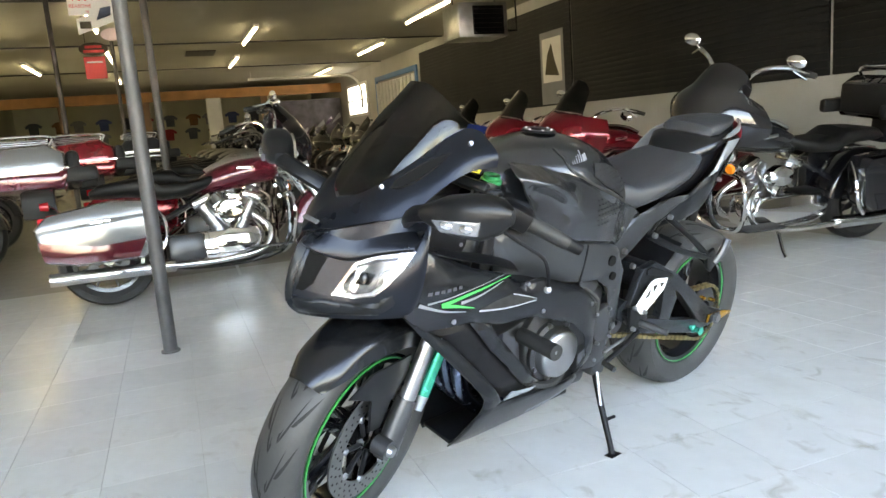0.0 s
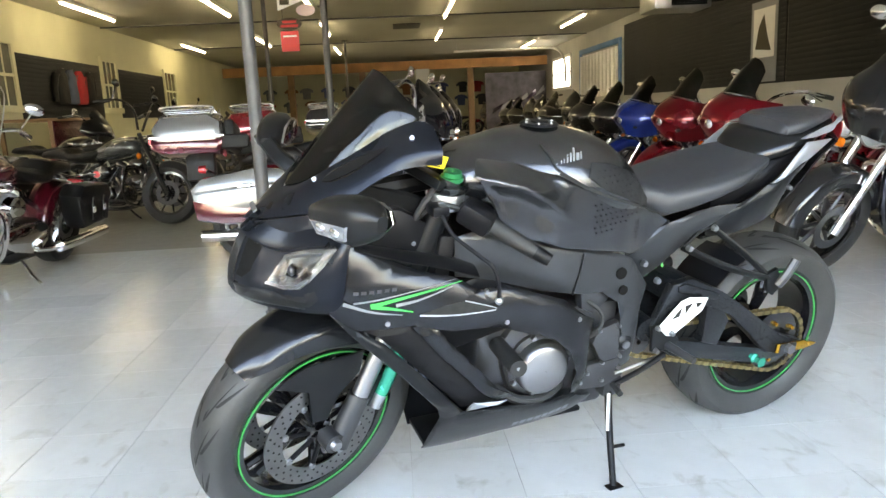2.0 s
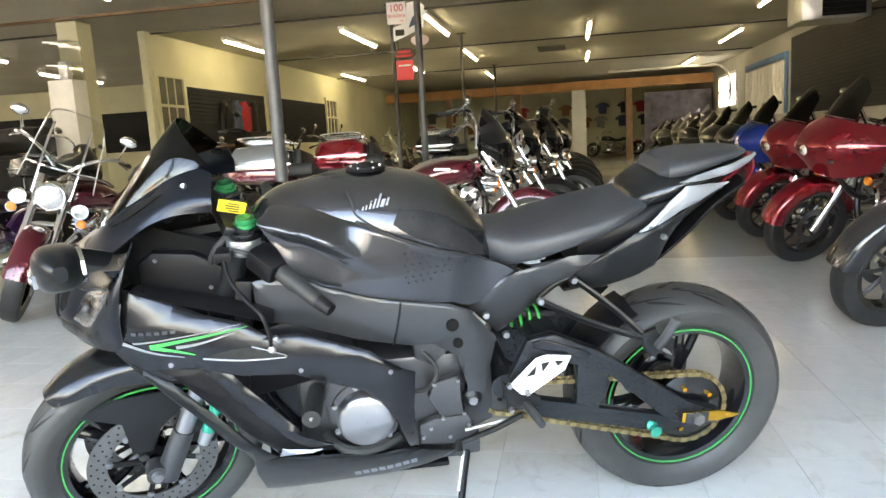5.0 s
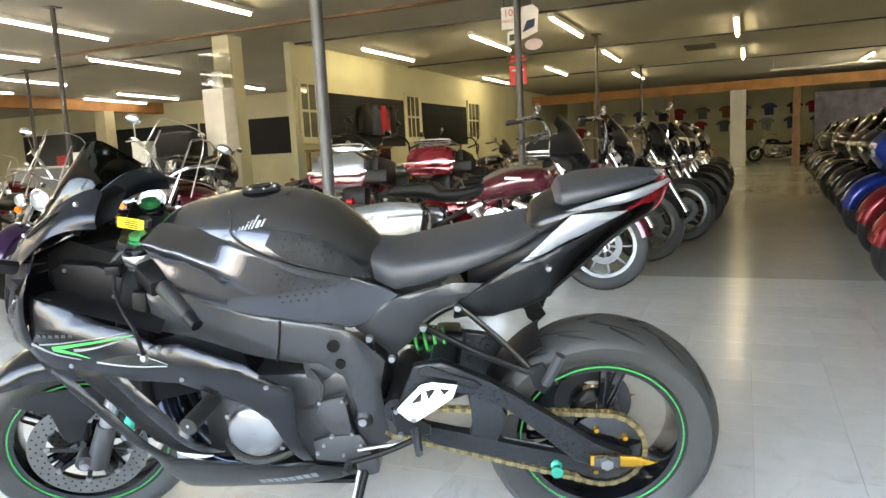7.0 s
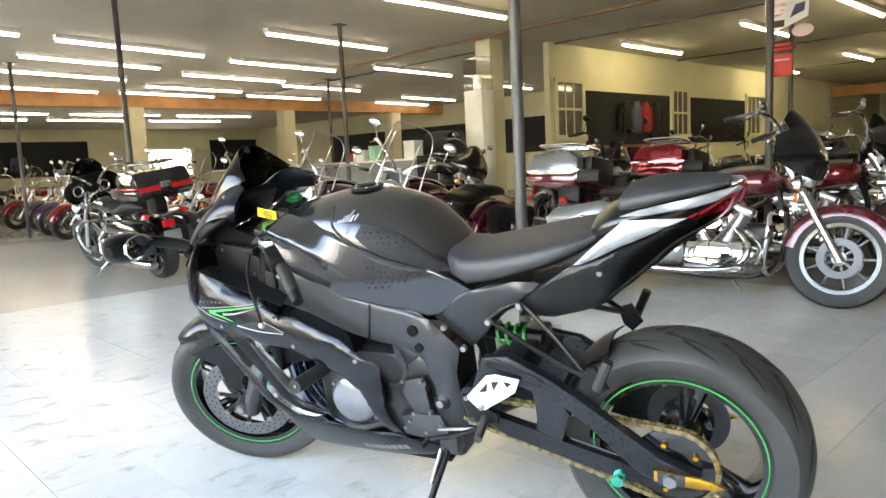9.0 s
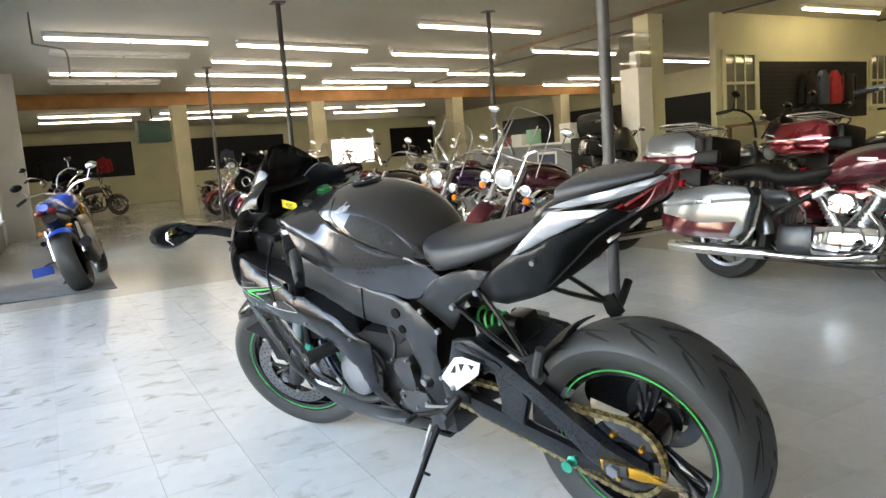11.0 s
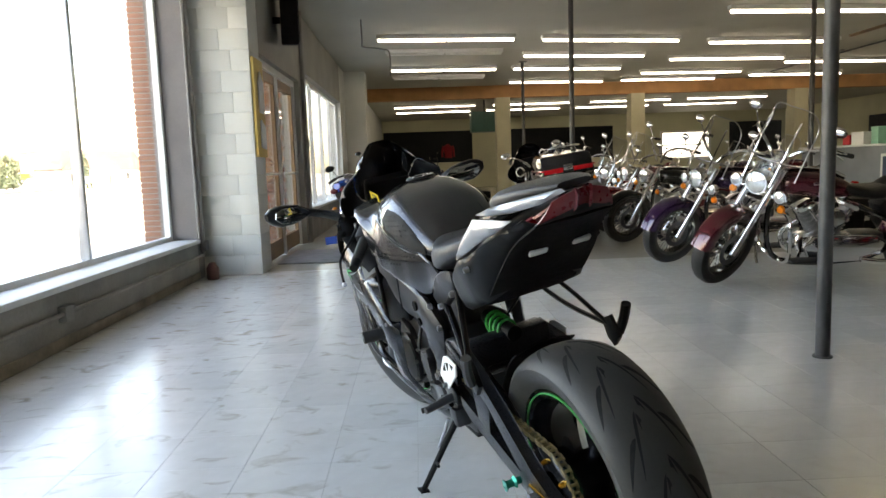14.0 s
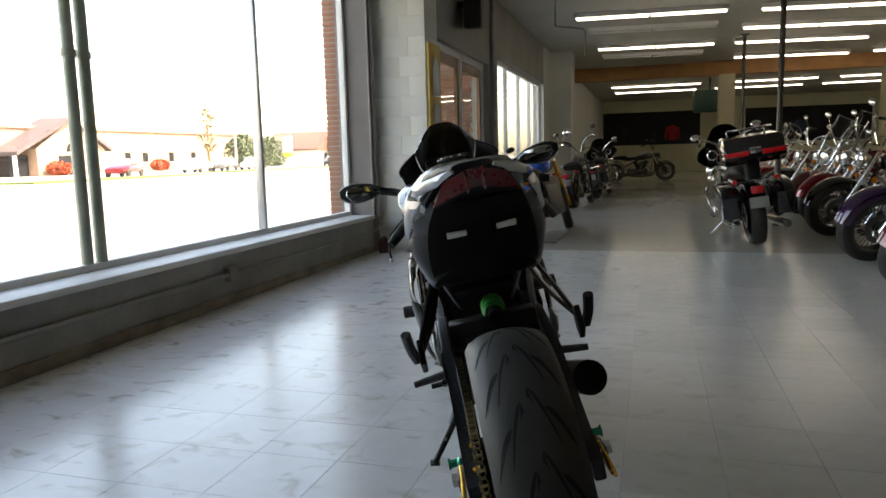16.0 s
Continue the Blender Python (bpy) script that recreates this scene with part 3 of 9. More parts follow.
# rear wheel, sprocket, chain
RX, RZ, FX, FZ = -0.731, 0.313, 0.74, 0.308
rear = wheel(bike, 0.316, 0.095, 0.222, 3, "rear_wheel", 0.055)
rear.matrix_local = pose(RX, 0, RZ, 0, 17, 0)
part("sprocket", lathe(bmesh.new(), [(0.045, 0.108), (0.096, 0.110), (0.103, 0.112), (0.103, 0.116), (0.096, 0.118), (0.045, 0.120)], 44), M["gloss"], rear)
for k in range(5):
    a = 2 * math.pi * k / 5 + 0.3
    bolt("sprocket_nut", (0.066 * math.cos(a), 0.119, 0.066 * math.sin(a)), 0.008, rear, M["gold"])
part("brake_disc", disc_bm(0.07, 0.11, -0.115), M["cast"], rear)
part("cush_hub", lathe(bmesh.new(), [(0.02, 0.06), (0.085, 0.065), (0.08, 0.108), (0.02, 0.108)], 28), M["gloss"], rear)
part("hub_spacer", lathe(bmesh.new(), [(0.02, -0.06), (0.07, -0.07), (0.06, -0.112), (0.02, -0.112)], 24), M["gloss"], rear)


def chain_bm(c0, r0, c1, r1, y, odd):
    """A roller chain round two sprockets."""
    bm = bmesh.new()
    d = (c1 - c0)
    L, ang = d.length, math.atan2(d.z, d.x)
    off = math.asin((r0 - r1) / L)
    path = []
    a_up, a_dn = ang + math.pi / 2 - off, ang - math.pi / 2 + off
    for c, r, s, e in ((c0, r0, a_up, a_up + math.pi + 2 * off), (c1, r1, a_dn - 2 * math.pi * 0, a_dn + math.pi - 2 * off)):
        n = max(4, int(abs(e - s) * r / 0.0155))
        path.append([Vector((c.x + r * math.cos(s + (e - s) * i / n), y, c.z + r * math.sin(s + (e - s) * i / n))) for i in range(n + 1)])
    loop = path[0] + path[1] + [path[0][0]]
    pts = []
    for a, b in zip(loop, loop[1:]):
        n = max(1, round((b - a).length / 0.0155))
        sag = 0.012 if (b - a).length > 0.2 and b.z < 0.35 else 0.0
        for i in range(n):
            t = i / n
            pts.append(a.lerp(b, t) - Vector((0, 0, sag * 4 * t * (1 - t))))
    for i, p in enumerate(pts):
        if i % 2 != odd:
            continue
        q = pts[(i + 1) % len(pts)]
        m = (p + q) / 2
        turn = Matrix.Translation(m) @ Matrix.Rotation(-math.atan2(q.z - p.z, q.x - p.x), 4, "Y")
        w = 0.007 if i % 2 else 0.0095
        for s in (-1, 1):
            box(bm, -0.0088, 0.0088, s * w - 0.0012, s * w + 0.0012, -0.0062, 0.0062, m=turn)
        rod(bm, m + Vector((-0.0, -w - 0.001, 0)), m + Vector((0, w + 0.001, 0)), 0.0042, seg=6)
    return bm


part("chain", chain_bm(Vector((RX, 0, RZ)), 0.105, Vector((-0.19, 0, 0.405)), 0.042, 0.115, 0), M["chain"], bike, "dull brass roller chain")
part("inner_strand", chain_bm(Vector((RX, 0, RZ)), 0.105, Vector((-0.19, 0, 0.405)), 0.042, 0.115, 1), M["chain_inner"], bike, kind="stuff")
part("front_sprocket", lathe(bmesh.new(), [(0.008, 0.108), (0.04, 0.11), (0.04, 0.12), (0.008, 0.122)], 20, pose(-0.19, 0, 0.405)), M["cast"], bike)

# swing arm
sw = part("swing_arm", slab(bmesh.new(), [(-0.20, 0.46), (-0.255, 0.585), (-0.325, 0.597), (-0.44, 0.54), (-0.50, 0.500), (-0.70, 0.350), (-0.80, 0.320), (-0.80, 0.275), (-0.70, 0.290), (-0.655, 0.300), (-0.49, 0.455), (-0.43, 0.495), (-0.40, 0.50), (-0.28, 0.54), (-0.245, 0.46)], 0.125, 0.155, 0.006), M["swing"], bike, "dark painted alloy swing arm")
part("lower_arm", slab(bmesh.new(), [(-0.19, 0.44), (-0.23, 0.395), (-0.30, 0.350), (-0.62, 0.268), (-0.80, 0.272), (-0.80, 0.300), (-0.70, 0.305), (-0.655, 0.318), (-0.60, 0.320), (-0.47, 0.352), (-0.40, 0.385), (-0.27, 0.405)], 0.122, 0.150, 0.006), M["swing"], sw)
part("arm_web", slab(bmesh.new(), [(-0.385, 0.505), (-0.46, 0.48), (-0.485, 0.44), (-0.455, 0.36), (-0.385, 0.385), (-0.40, 0.42)], 0.124, 0.153, 0.006), M["swing"], sw)
part("arm_top_plate", slab(bmesh.new(), [(-0.268, 0.582), (-0.27, 0.565), (-0.41, 0.520), (-0.425, 0.532), (-0.41, 0.545), (-0.29, 0.590)], 0.153, 0.163, 0.004), M["satin"], sw)
part("right_arm", slab(bmesh.new(), [(-0.20, 0.46), (-0.255, 0.56), (-0.44, 0.53), (-0.70, 0.350), (-0.80, 0.320), (-0.80, 0.272), (-0.62, 0.268), (-0.30, 0.350)], -0.155, -0.125, 0.006), M["swing"], sw)
part("pivot_tube", rod(bmesh.new(), (-0.20, -0.14, 0.45), (-0.20, 0.14, 0.45), 0.035, seg=16), M["swing"], sw)
part("cross_brace", boxed(-0.36, -0.29, -0.125, 0.125, 0.50, 0.58, 0.01), M["swing"], sw)
part("chain_guard", slab(bmesh.new(), [(-0.42, 0.515), (-0.50, 0.485), (-0.66, 0.37), (-0.65, 0.355), (-0.5, 0.455), (-0.42, 0.49)], 0.102, 0.107, 0.002), M["black"], sw)
for s in (1, -1):
    bm = slab(bmesh.new(), [(-0.690, 0.328), (-0.690, 0.296), (-0.80, 0.291), (-0.838, 0.299), (-0.862, 0.305), (-0.838, 0.312), (-0.80, 0.323)], s * 0.158, s * 0.168, 0.004)
    a = part("axle_adjuster", bm, M["gold"], sw, "gold anodised axle adjuster")
    part("axle_block", boxed(-0.765, -0.700, s * 0.166, s * 0.173, 0.296, 0.327, 0.003), M["cast"], a)
    part("axle_nut", rod(bmesh.new(), (RX, s * 0.17, 0.312), (RX, s * 0.186, 0.312), 0.017, seg=6), M["steel"], a)
    bm = rod(bmesh.new(), (-0.605, s * 0.150, 0.296), (-0.605, s * 0.166, 0.296), 0.009, seg=14)
    rod(bm, (-0.605, s * 0.166, 0.296), (-0.605, s * 0.172, 0.296), 0.016, 0.011, 16)
    rod(bm, (-0.605, s * 0.172, 0.296), (-0.605, s * 0.188, 0.296), 0.010, seg=16)
    rod(bm, (-0.605, s * 0.188, 0.296), (-0.605, s * 0.194, 0.296), 0.011, 0.016, 16)
    part("stand_spool", bm, M["teal"], sw, "teal anodised stand spool")

# rear shock and hugger
bm = bmesh.new()
helix = [(-0.325 + 0.095 * t / 60, -0.012 + 0.031 * math.cos(t * 0.38), 0.574 + 0.031 * math.sin(t * 0.38) + 0.012 * t / 60) for t in range(61)]
pipe(bm, helix, 0.0048, seg=6, n=1)
sh = part("shock_absorber", rod(bmesh.new(), (-0.19, -0.012, 0.592), (-0.37, -0.012, 0.576), 0.022, seg=14), M["black"], bike)
part("spring", bm, M["green"], sh, "bright green coil spring")
hug = []
for k in range(9):
    a = radians(20 + 42 * k / 8)
    rr = 0.338
    hug.append([(RX + rr * math.cos(a), 0.0, RZ + rr * math.sin(a)), (RX + rr * math.cos(a), 0.05, RZ + rr * math.sin(a) - 0.008), (RX + (rr - 0.012) * math.cos(a), 0.085, RZ + (rr - 0.016) * math.sin(a))])
part("rear_hugger", patch_bm([[h[i] for h in hug] for i in range(3)], 2), M["black"], bike)

# engine
eng = part("engine", boxed(-0.10, 0.33, -0.13, 0.13, 0.30, 0.56, 0.02), M["cast"], bike, "dark cast engine block")
part("cylinder_head", boxed(0.02, 0.36, -0.14, 0.14, 0.54, 0.72, 0.02, m=Matrix.Translation((0.03, 0, 0.02)) @ pose(0, 0, 0, 0, 12, 0)), M["black"], eng)
cc = lathe(bmesh.new(), [(0.001, 0.205), (0.060, 0.205), (0.070, 0.198), (0.074, 0.185), (0.074, 0.12), (0.001, 0.12)], 40, pose(0.163, 0, 0.428), closed=False)
part("generator_cover", cc, M["steel"], eng, "round brushed metal engine cover")
part("cover_flange", lathe(bmesh.new(), [(0.07, 0.15), (0.088, 0.15), (0.09, 0.165), (0.074, 0.168)], 40, pose(0.163, 0, 0.428)), M["cast"], eng)
for k in range(7):
    a = 2 * math.pi * k / 7 + 0.4
    bolt("cover_bolt", (0.163 + 0.084 * math.cos(a), 0.163, 0.428 + 0.084 * math.sin(a)), 0.008, eng)
part("side_case", slab(bmesh.new(), [(0.23, 0.55), (0.27, 0.50), (0.26, 0.42), (0.24, 0.36), (0.17, 0.335), (0.12, 0.36), (0.10, 0.46), (0.15, 0.52)], 0.12, 0.152, 0.008), M["cast"], eng)
part("gear_cover", slab(bmesh.new(), [(-0.01, 0.50), (-0.075, 0.515), (-0.085, 0.49), (-0.07, 0.46), (-0.095, 0.40), (-0.03, 0.395), (0.005, 0.46)], 0.145, 0.172, 0.008), M["cast"], eng, "faceted dark gear cover")
part("sprocket_cover", slab(bmesh.new(), [(-0.01, 0.385), (-0.10, 0.39), (-0.125, 0.33), (-0.06, 0.30), (0.03, 0.31), (0.03, 0.37)], 0.125, 0.155, 0.01), M["cast"], eng)
part("starter_case", slab(bmesh.new(), [(0.04, 0.62), (-0.03, 0.615), (-0.06, 0.57), (-0.01, 0.53), (0.03, 0.55)], 0.10, 0.14, 0.012), M["cast"], eng)
for c in ((-0.01, 0.17, 0.50), (-0.07, 0.17, 0.505), (-0.085, 0.17, 0.41), (-0.03, 0.17, 0.40), (0.0, 0.15, 0.36), (-0.05, 0.15, 0.33), (-0.1, 0.15, 0.36), (0.02, 0.15, 0.335)):
    bolt("case_bolt", c, 0.006, eng)
part("coolant_hose", pipe(bmesh.new(), [(0.27, 0.13, 0.36), (0.22, 0.17, 0.335), (0.15, 0.175, 0.33), (0.08, 0.15, 0.345)], 0.013), M["rubber"], eng)
part("cable", pipe(bmesh.new(), [(0.02, 0.13, 0.58), (-0.02, 0.165, 0.54), (0.0, 0.17, 0.49), (0.05, 0.15, 0.47)], 0.006), M["rubber"], eng)
sl = part("frame_slider", rod(bmesh.new(), (0.28, 0.15, 0.50), (0.29, 0.285, 0.505), 0.022, seg=20), M["rubber"], bike, "black frame slider puck")
bolt("slider_bolt", (0.29, 0.272, 0.505), 0.012, sl)
part("right_slider", rod(bmesh.new(), (0.28, -0.15, 0.50), (0.29, -0.285, 0.505), 0.022, seg=20), M["rubber"], sl)
part("radiator", boxed(0.44, 0.48, -0.15, 0.15, 0.40, 0.74, 0.008, m=pose(0, 0, 0, 0, -8, 0) @ Matrix.Translation((0.07, 0, 0))), M["black"], bike)
for y in (-0.09, -0.03, 0.03, 0.09):
    part("header_pipe", pipe(bmesh.new(), [(0.40, y, 0.60), (0.45, y, 0.50), (0.43, y * 0.9, 0.36), (0.33, y * 0.7, 0.25), (0.18, y * 0.5, 0.23)], 0.021, seg=12), M["heat"], bike, "heat-blued exhaust header pipe")
part("collector", boxed(-0.12, 0.24, -0.09, 0.08, 0.20, 0.29, 0.02), M["cast"], bike)
mf = part("muffler", pipe(bmesh.new(), [(-0.10, -0.10, 0.27), (-0.25, -0.15, 0.33), (-0.40, -0.18, 0.375), (-0.56, -0.20, 0.42)], 0.045, seg=20), M["black"], bike, "short matte black muffler")

# frame
def frame_y(x, z):
    return curve_at([(-0.2, 0.135), (-0.08, 0.160), (0.1, 0.168), (0.37, 0.15)], x) - 0.03 * max(0, (0.45 - z)) / 0.15


fo = [(0.400, 0.700), (0.405, 0.800), (0.310, 0.818), (0.228, 0.780), (0.107, 0.743), (-0.06, 0.706), (-0.105, 0.686), (-0.180, 0.592), (-0.163, 0.52), (-0.172, 0.345), (-0.100, 0.318), (-0.088, 0.40), (-0.100, 0.47), (-0.075, 0.562), (-0.017, 0.602), (0.04, 0.606), (0.166, 0.634), (0.30, 0.678)]
both("main_frame", bike, M["frame"], fo, frame_y, 0.03, 0.03, "satin black alloy main frame")
for x, z, r in ((-0.062, 0.655, 0.016), (-0.075, 0.605, 0.013)):
    part("frame_hole", rod(bmesh.new(), (x, frame_y(x, z) + 0.002, z), (x, frame_y(x, z) + 0.0105, z), r, seg=20), M["void"], bike)
part("pivot_cap", lathe(bmesh.new(), [(0.004, 0.162), (0.012, 0.162), (0.019, 0.158), (0.026, 0.152), (0.026, 0.14), (0.004, 0.14)], 24, pose(-0.112, 0, 0.433)), M["matte"], bike)
bolt("pivot_nut", (-0.112, 0.155, 0.433), 0.014, bike)
part("weld_seam", pipe(bmesh.new(), [(0.062, frame_y(0.062, 0.73) + 0.005, 0.728), (0.07, frame_y(0.07, 0.68) + 0.006, 0.68), (0.085, frame_y(0.08, 0.62) + 0.005, 0.617)], 0.003, seg=6), M["matte"], bike)

# tank and its side covers
tank_sections = [(0.400, 0.905, 0.08, 0.040), (0.375, 0.900, 0.110, 0.066), (0.33, 0.895, 0.130, 0.094), (0.27, 0.884, 0.146, 0.118), (0.20, 0.878, 0.164, 0.138), (0.10, 0.871, 0.180, 0.150), (0.02, 0.866, 0.178, 0.142), (-0.05, 0.855, 0.166, 0.128), (-0.10, 0.842, 0.148, 0.103), (-0.145, 0.824, 0.122, 0.076), (-0.178, 0.808, 0.090, 0.048), (-0.192, 0.798, 0.05, 0.02)]
fine = [tuple(v) for v in zip(*[[q[0] for q in smooth_path([(s[i], 0, 0) for s in tank_sections], 4)] for i in range(4)])]
tank_bm = loft(bmesh.new(), fine, 36, power=2.15)
for v in tank_bm.verts:
    # below the seam the shell tucks in behind the flank covers
    seam = curve_at([(-0.16, 0.800), (-0.113, 0.818), (-0.007, 0.864), (0.087, 0.909), (0.157, 0.945), (0.40, 0.955)], v.co.x)
    v.co.y *= max(0.78, 1 - 1.6 * max(0.0, seam - 0.004 - v.co.z))
tank = part("fuel_tank", tank_bm, M["tank"], bike, "satin graphite fuel tank")
part("filler_cap", lathe(bmesh.new(), [(0.001, 0.010), (0.020, 0.010), (0.024, 0.006), (0.045, 0.006), (0.050, 0.0), (0.001, 0.0)], 32, Matrix.Translation((0.12, 0, 1.022)) @ pose(0, 0, 0, 90, 0, 0), closed=False), M["black"], tank)
for k in range(6):
    a = k * math.pi / 3
    bolt("cap_screw", (0.12 + 0.036 * math.cos(a), 0.036 * math.sin(a), 1.027), 0.004, tank, d=(0, 0, 1), length=0.004)


def tank_y(x, z):
    zc, w, h = (curve_at([(s[0], s[i]) for s in tank_sections], x) for i in (1, 2, 3))
    k = min(0.98, abs(z - zc) / h)
    return w * (1 - k ** 2.15) ** (1 / 2.15)


def cover_y(x, z):
    """The flank under the tank, which swells to the knee and narrows to the seat."""
    return curve_at([(-0.26, 0.118), (-0.16, 0.126), (-0.05, 0.160), (0.05, 0.182), (0.2, 0.194), (0.38, 0.178)], x) - 0.12 * max(0.0, z - 0.80) - 0.05 * max(0.0, 0.74 - z)


def ease(v):
    v = min(1.0, max(0.0, v))
    return v * v * (3 - 2 * v)


def shoulder_y(x, z):
    """The flank with the shoulder lip over its scooped duct in front."""
    lip_z = curve_at([(0.12, 0.815), (0.15, 0.838), (0.175, 0.862), (0.205, 0.890), (0.236, 0.911), (0.284, 0.932), (0.347, 0.944), (0.39, 0.948)], x)
    lip = curve_at([(0.12, 0.197), (0.178, 0.205), (0.23, 0.211), (0.30, 0.208), (0.378, 0.188)], x)
    top_z = curve_at([(0.095, 0.908), (0.171, 0.940), (0.262, 0.966), (0.345, 0.978)], x)
    top = curve_at([(0.095, 0.174), (0.171, 0.152), (0.262, 0.124), (0.345, 0.095)], x)
    base, fade = cover_y(x, z), ease((x - 0.10) / 0.11)
    if z >= lip_z:
        f = min(1.0, (z - lip_z) / max(0.01, top_z - lip_z))
        return base + (lip + (top - lip) * f ** 1.5 - base) * fade
    g = lip_z - z
    floor_z = curve_at([(0.10, 0.745), (0.225, 0.784), (0.292, 0.815), (0.337, 0.894)], x)
    low = lip - 0.034
    y = lip - 0.034 * ease(g / 0.036) + (0.186 - low) * ease(g / max(0.02, lip_z - floor_z)) ** 1.2
    return base + (y - base) * ease((x - 0.155) / 0.07)


def flank_bm(side, cols=96, rows=40):
    """The cover as a regular skin between its lower and its upper edge."""
    upper = [(-0.24, 0.766), (-0.175, 0.800), (-0.12, 0.828), (-0.06, 0.850), (0.024, 0.880), (0.10, 0.912), (0.171, 0.938), (0.262, 0.965), (0.345, 0.975), (0.372, 0.957)]
    lower = [(-0.24, 0.762), (-0.205, 0.752), (-0.135, 0.692), (-0.105, 0.690), (-0.06, 0.710), (0.107, 0.747), (0.225, 0.784), (0.292, 0.815), (0.31, 0.840), (0.337, 0.894), (0.372, 0.950)]
    grid = []
    for i in range(cols + 1):
        x = -0.24 + 0.612 * i / cols
        z0, z1 = curve_at(lower, x), curve_at(upper, x)
        grid.append([[x, shoulder_y(x, z0 + (z1 - z0) * k / rows) + 0.004, z0 + (z1 - z0) * k / rows] for k in range(rows + 1)])
    for _ in range(5):
        old = [[p[1] for p in col] for col in grid]
        for i in range(1, cols):
            for k in range(rows + 1):
                grid[i][k][1] = (old[i - 1][k] + 2 * old[i][k] + old[i + 1][k]) / 4
    for i in range(cols + 1):
        for k in range(rows + 1):
            d = min(k, rows - k, i, cols - i)
            grid[i][k][1] -= 0.006 * max(0.0, 1 - d / 2.0) ** 2
    bm = bmesh.new()
    skin(bm, [[bm.verts.new((p[0], p[1] * side, p[2])) for p in col] for col in grid], caps=False, loop=False)
    bmesh.ops.recalc_face_normals(bm, faces=bm.faces[:])
    if sum(f.normal.y for f in bm.faces) * side < 0:
        bmesh.ops.reverse_faces(bm, faces=bm.faces[:])
    thicken(bm, 0.005)
    return bm


for s in (1, -1):
    part("tank_side_cover", flank_bm(s), M["tank"], bike, "satin graphite cover under the tank")
both("knee_pad", tank, M["pad"], [(0.055, 0.955), (0.07, 0.925), (0.03, 0.895), (-0.11, 0.832), (-0.150, 0.816), (-0.148, 0.84), (-0.11, 0.885), (-0.06, 0.925), (0.0, 0.948)], lambda x, z: tank_y(x, z) + 0.006, 0.008, 0.014, "textured black knee pad", 0.002, 0.0)
spots = [(0.04 - 0.018 * i + 0.006 * (j % 2), 0.935 - 0.014 * j) for i in range(9) for j in range(6)]
spots = [(x, z) for x, z in spots if z > 0.895 - (0.03 - x) * 0.38 and z < 0.955 - max(0, -0.02 - x) * 0.75]
bm = bmesh.new()
for x, z in spots:
    y = tank_y(x, z) + 0.006
    rod(bm, (x, y - 0.002, z), (x, y + 0.0018, z), 0.0035, 0.002, 6)
part("pad_studs", bm, M["pad"], tank)
bm = bmesh.new()
for i in range(11):
    for j in range(7):
        x, z = 0.06 - 0.018 * i + 0.006 * (j % 2), 0.868 - 0.014 * j
        if z < 0.865 - max(0, 0.05 - x) * 0.34 and z > 0.775 + max(0, 0.02 - x) * 0.28 and x < 0.06:
            y = shoulder_y(x, z) + 0.004
            rod(bm, (x, y - 0.002, z), (x, y + 0.0018, z), 0.0035, 0.002, 6)
part("lower_pad_studs", bm, M["pad"], bike)
# script badge drawn as slanting bars
x = 0.150
for w, h, g in ((0.005, 0.030, 0.008), (0.004, 0.026, 0.005), (0.004, 0.018, 0.006), (0.005, 0.016, 0.006), (0.004, 0.018, 0.006), (0.005, 0.026, 0.006), (0.009, 0.015, 0.006), (0.005, 0.015, 0.0)):
    z0 = 0.955 + (0.150 - x) * 0.14
    bm = bmesh.new()
    L = [bm.verts.new((x - (z - z0) * 0.5, tank_y(x, z) + 0.0015, z)) for z in [z0 + h * k / 4 for k in range(5)]]
    R = [bm.verts.new((x - w - (z - z0) * 0.5, tank_y(x, z) + 0.0015, z)) for z in [z0 + h * k / 4 for k in range(5)]]
    for k in range(4):
        bm.faces.new((L[k], R[k], R[k + 1], L[k + 1]))
    part("badge_bar", bm, M["satin_light"], tank)
    x -= w + g * 0.7


def hugging_strip(pts, depth, w, n=6, end=1.0):
    """A thin painted line that lies on a panel."""
    bm = bmesh.new()
    path = smooth_path([(x, 0, z) for x, z in pts], n)
    L, R = [], []
    for i, p in enumerate(path):
        d = (path[min(i + 1, len(path) - 1)] - path[max(i - 1, 0)]).normalized()
        nrm = Vector((-d.z, 0, d.x)) * w / 2 * (1 + (end - 1) * i / (len(path) - 1))
        for q, s in ((L, 1), (R, -1)):
            v = p + nrm * s
            q.append(bm.verts.new((v.x, depth(v.x, v.z) + 0.0015, v.z)))
    for i in range(len(path) - 1):
        bm.faces.new((L[i], L[i + 1], R[i + 1], R[i]))
    return bm


part("seam_line", hugging_strip([(0.172, 0.995), (0.160, 0.972), (0.152, 0.948), (0.10, 0.915)], lambda x, z: tank_y(x, z) + 0.003, 0.0045), M["groove"], tank)
part("edge_gap", hugging_strip([(0.155, 0.94), (0.10, 0.912), (0.024, 0.878), (-0.12, 0.824)], lambda x, z: max(shoulder_y(x, z) + 0.003, tank_y(x, z)) + 0.005, 0.007), M["groove"], tank)

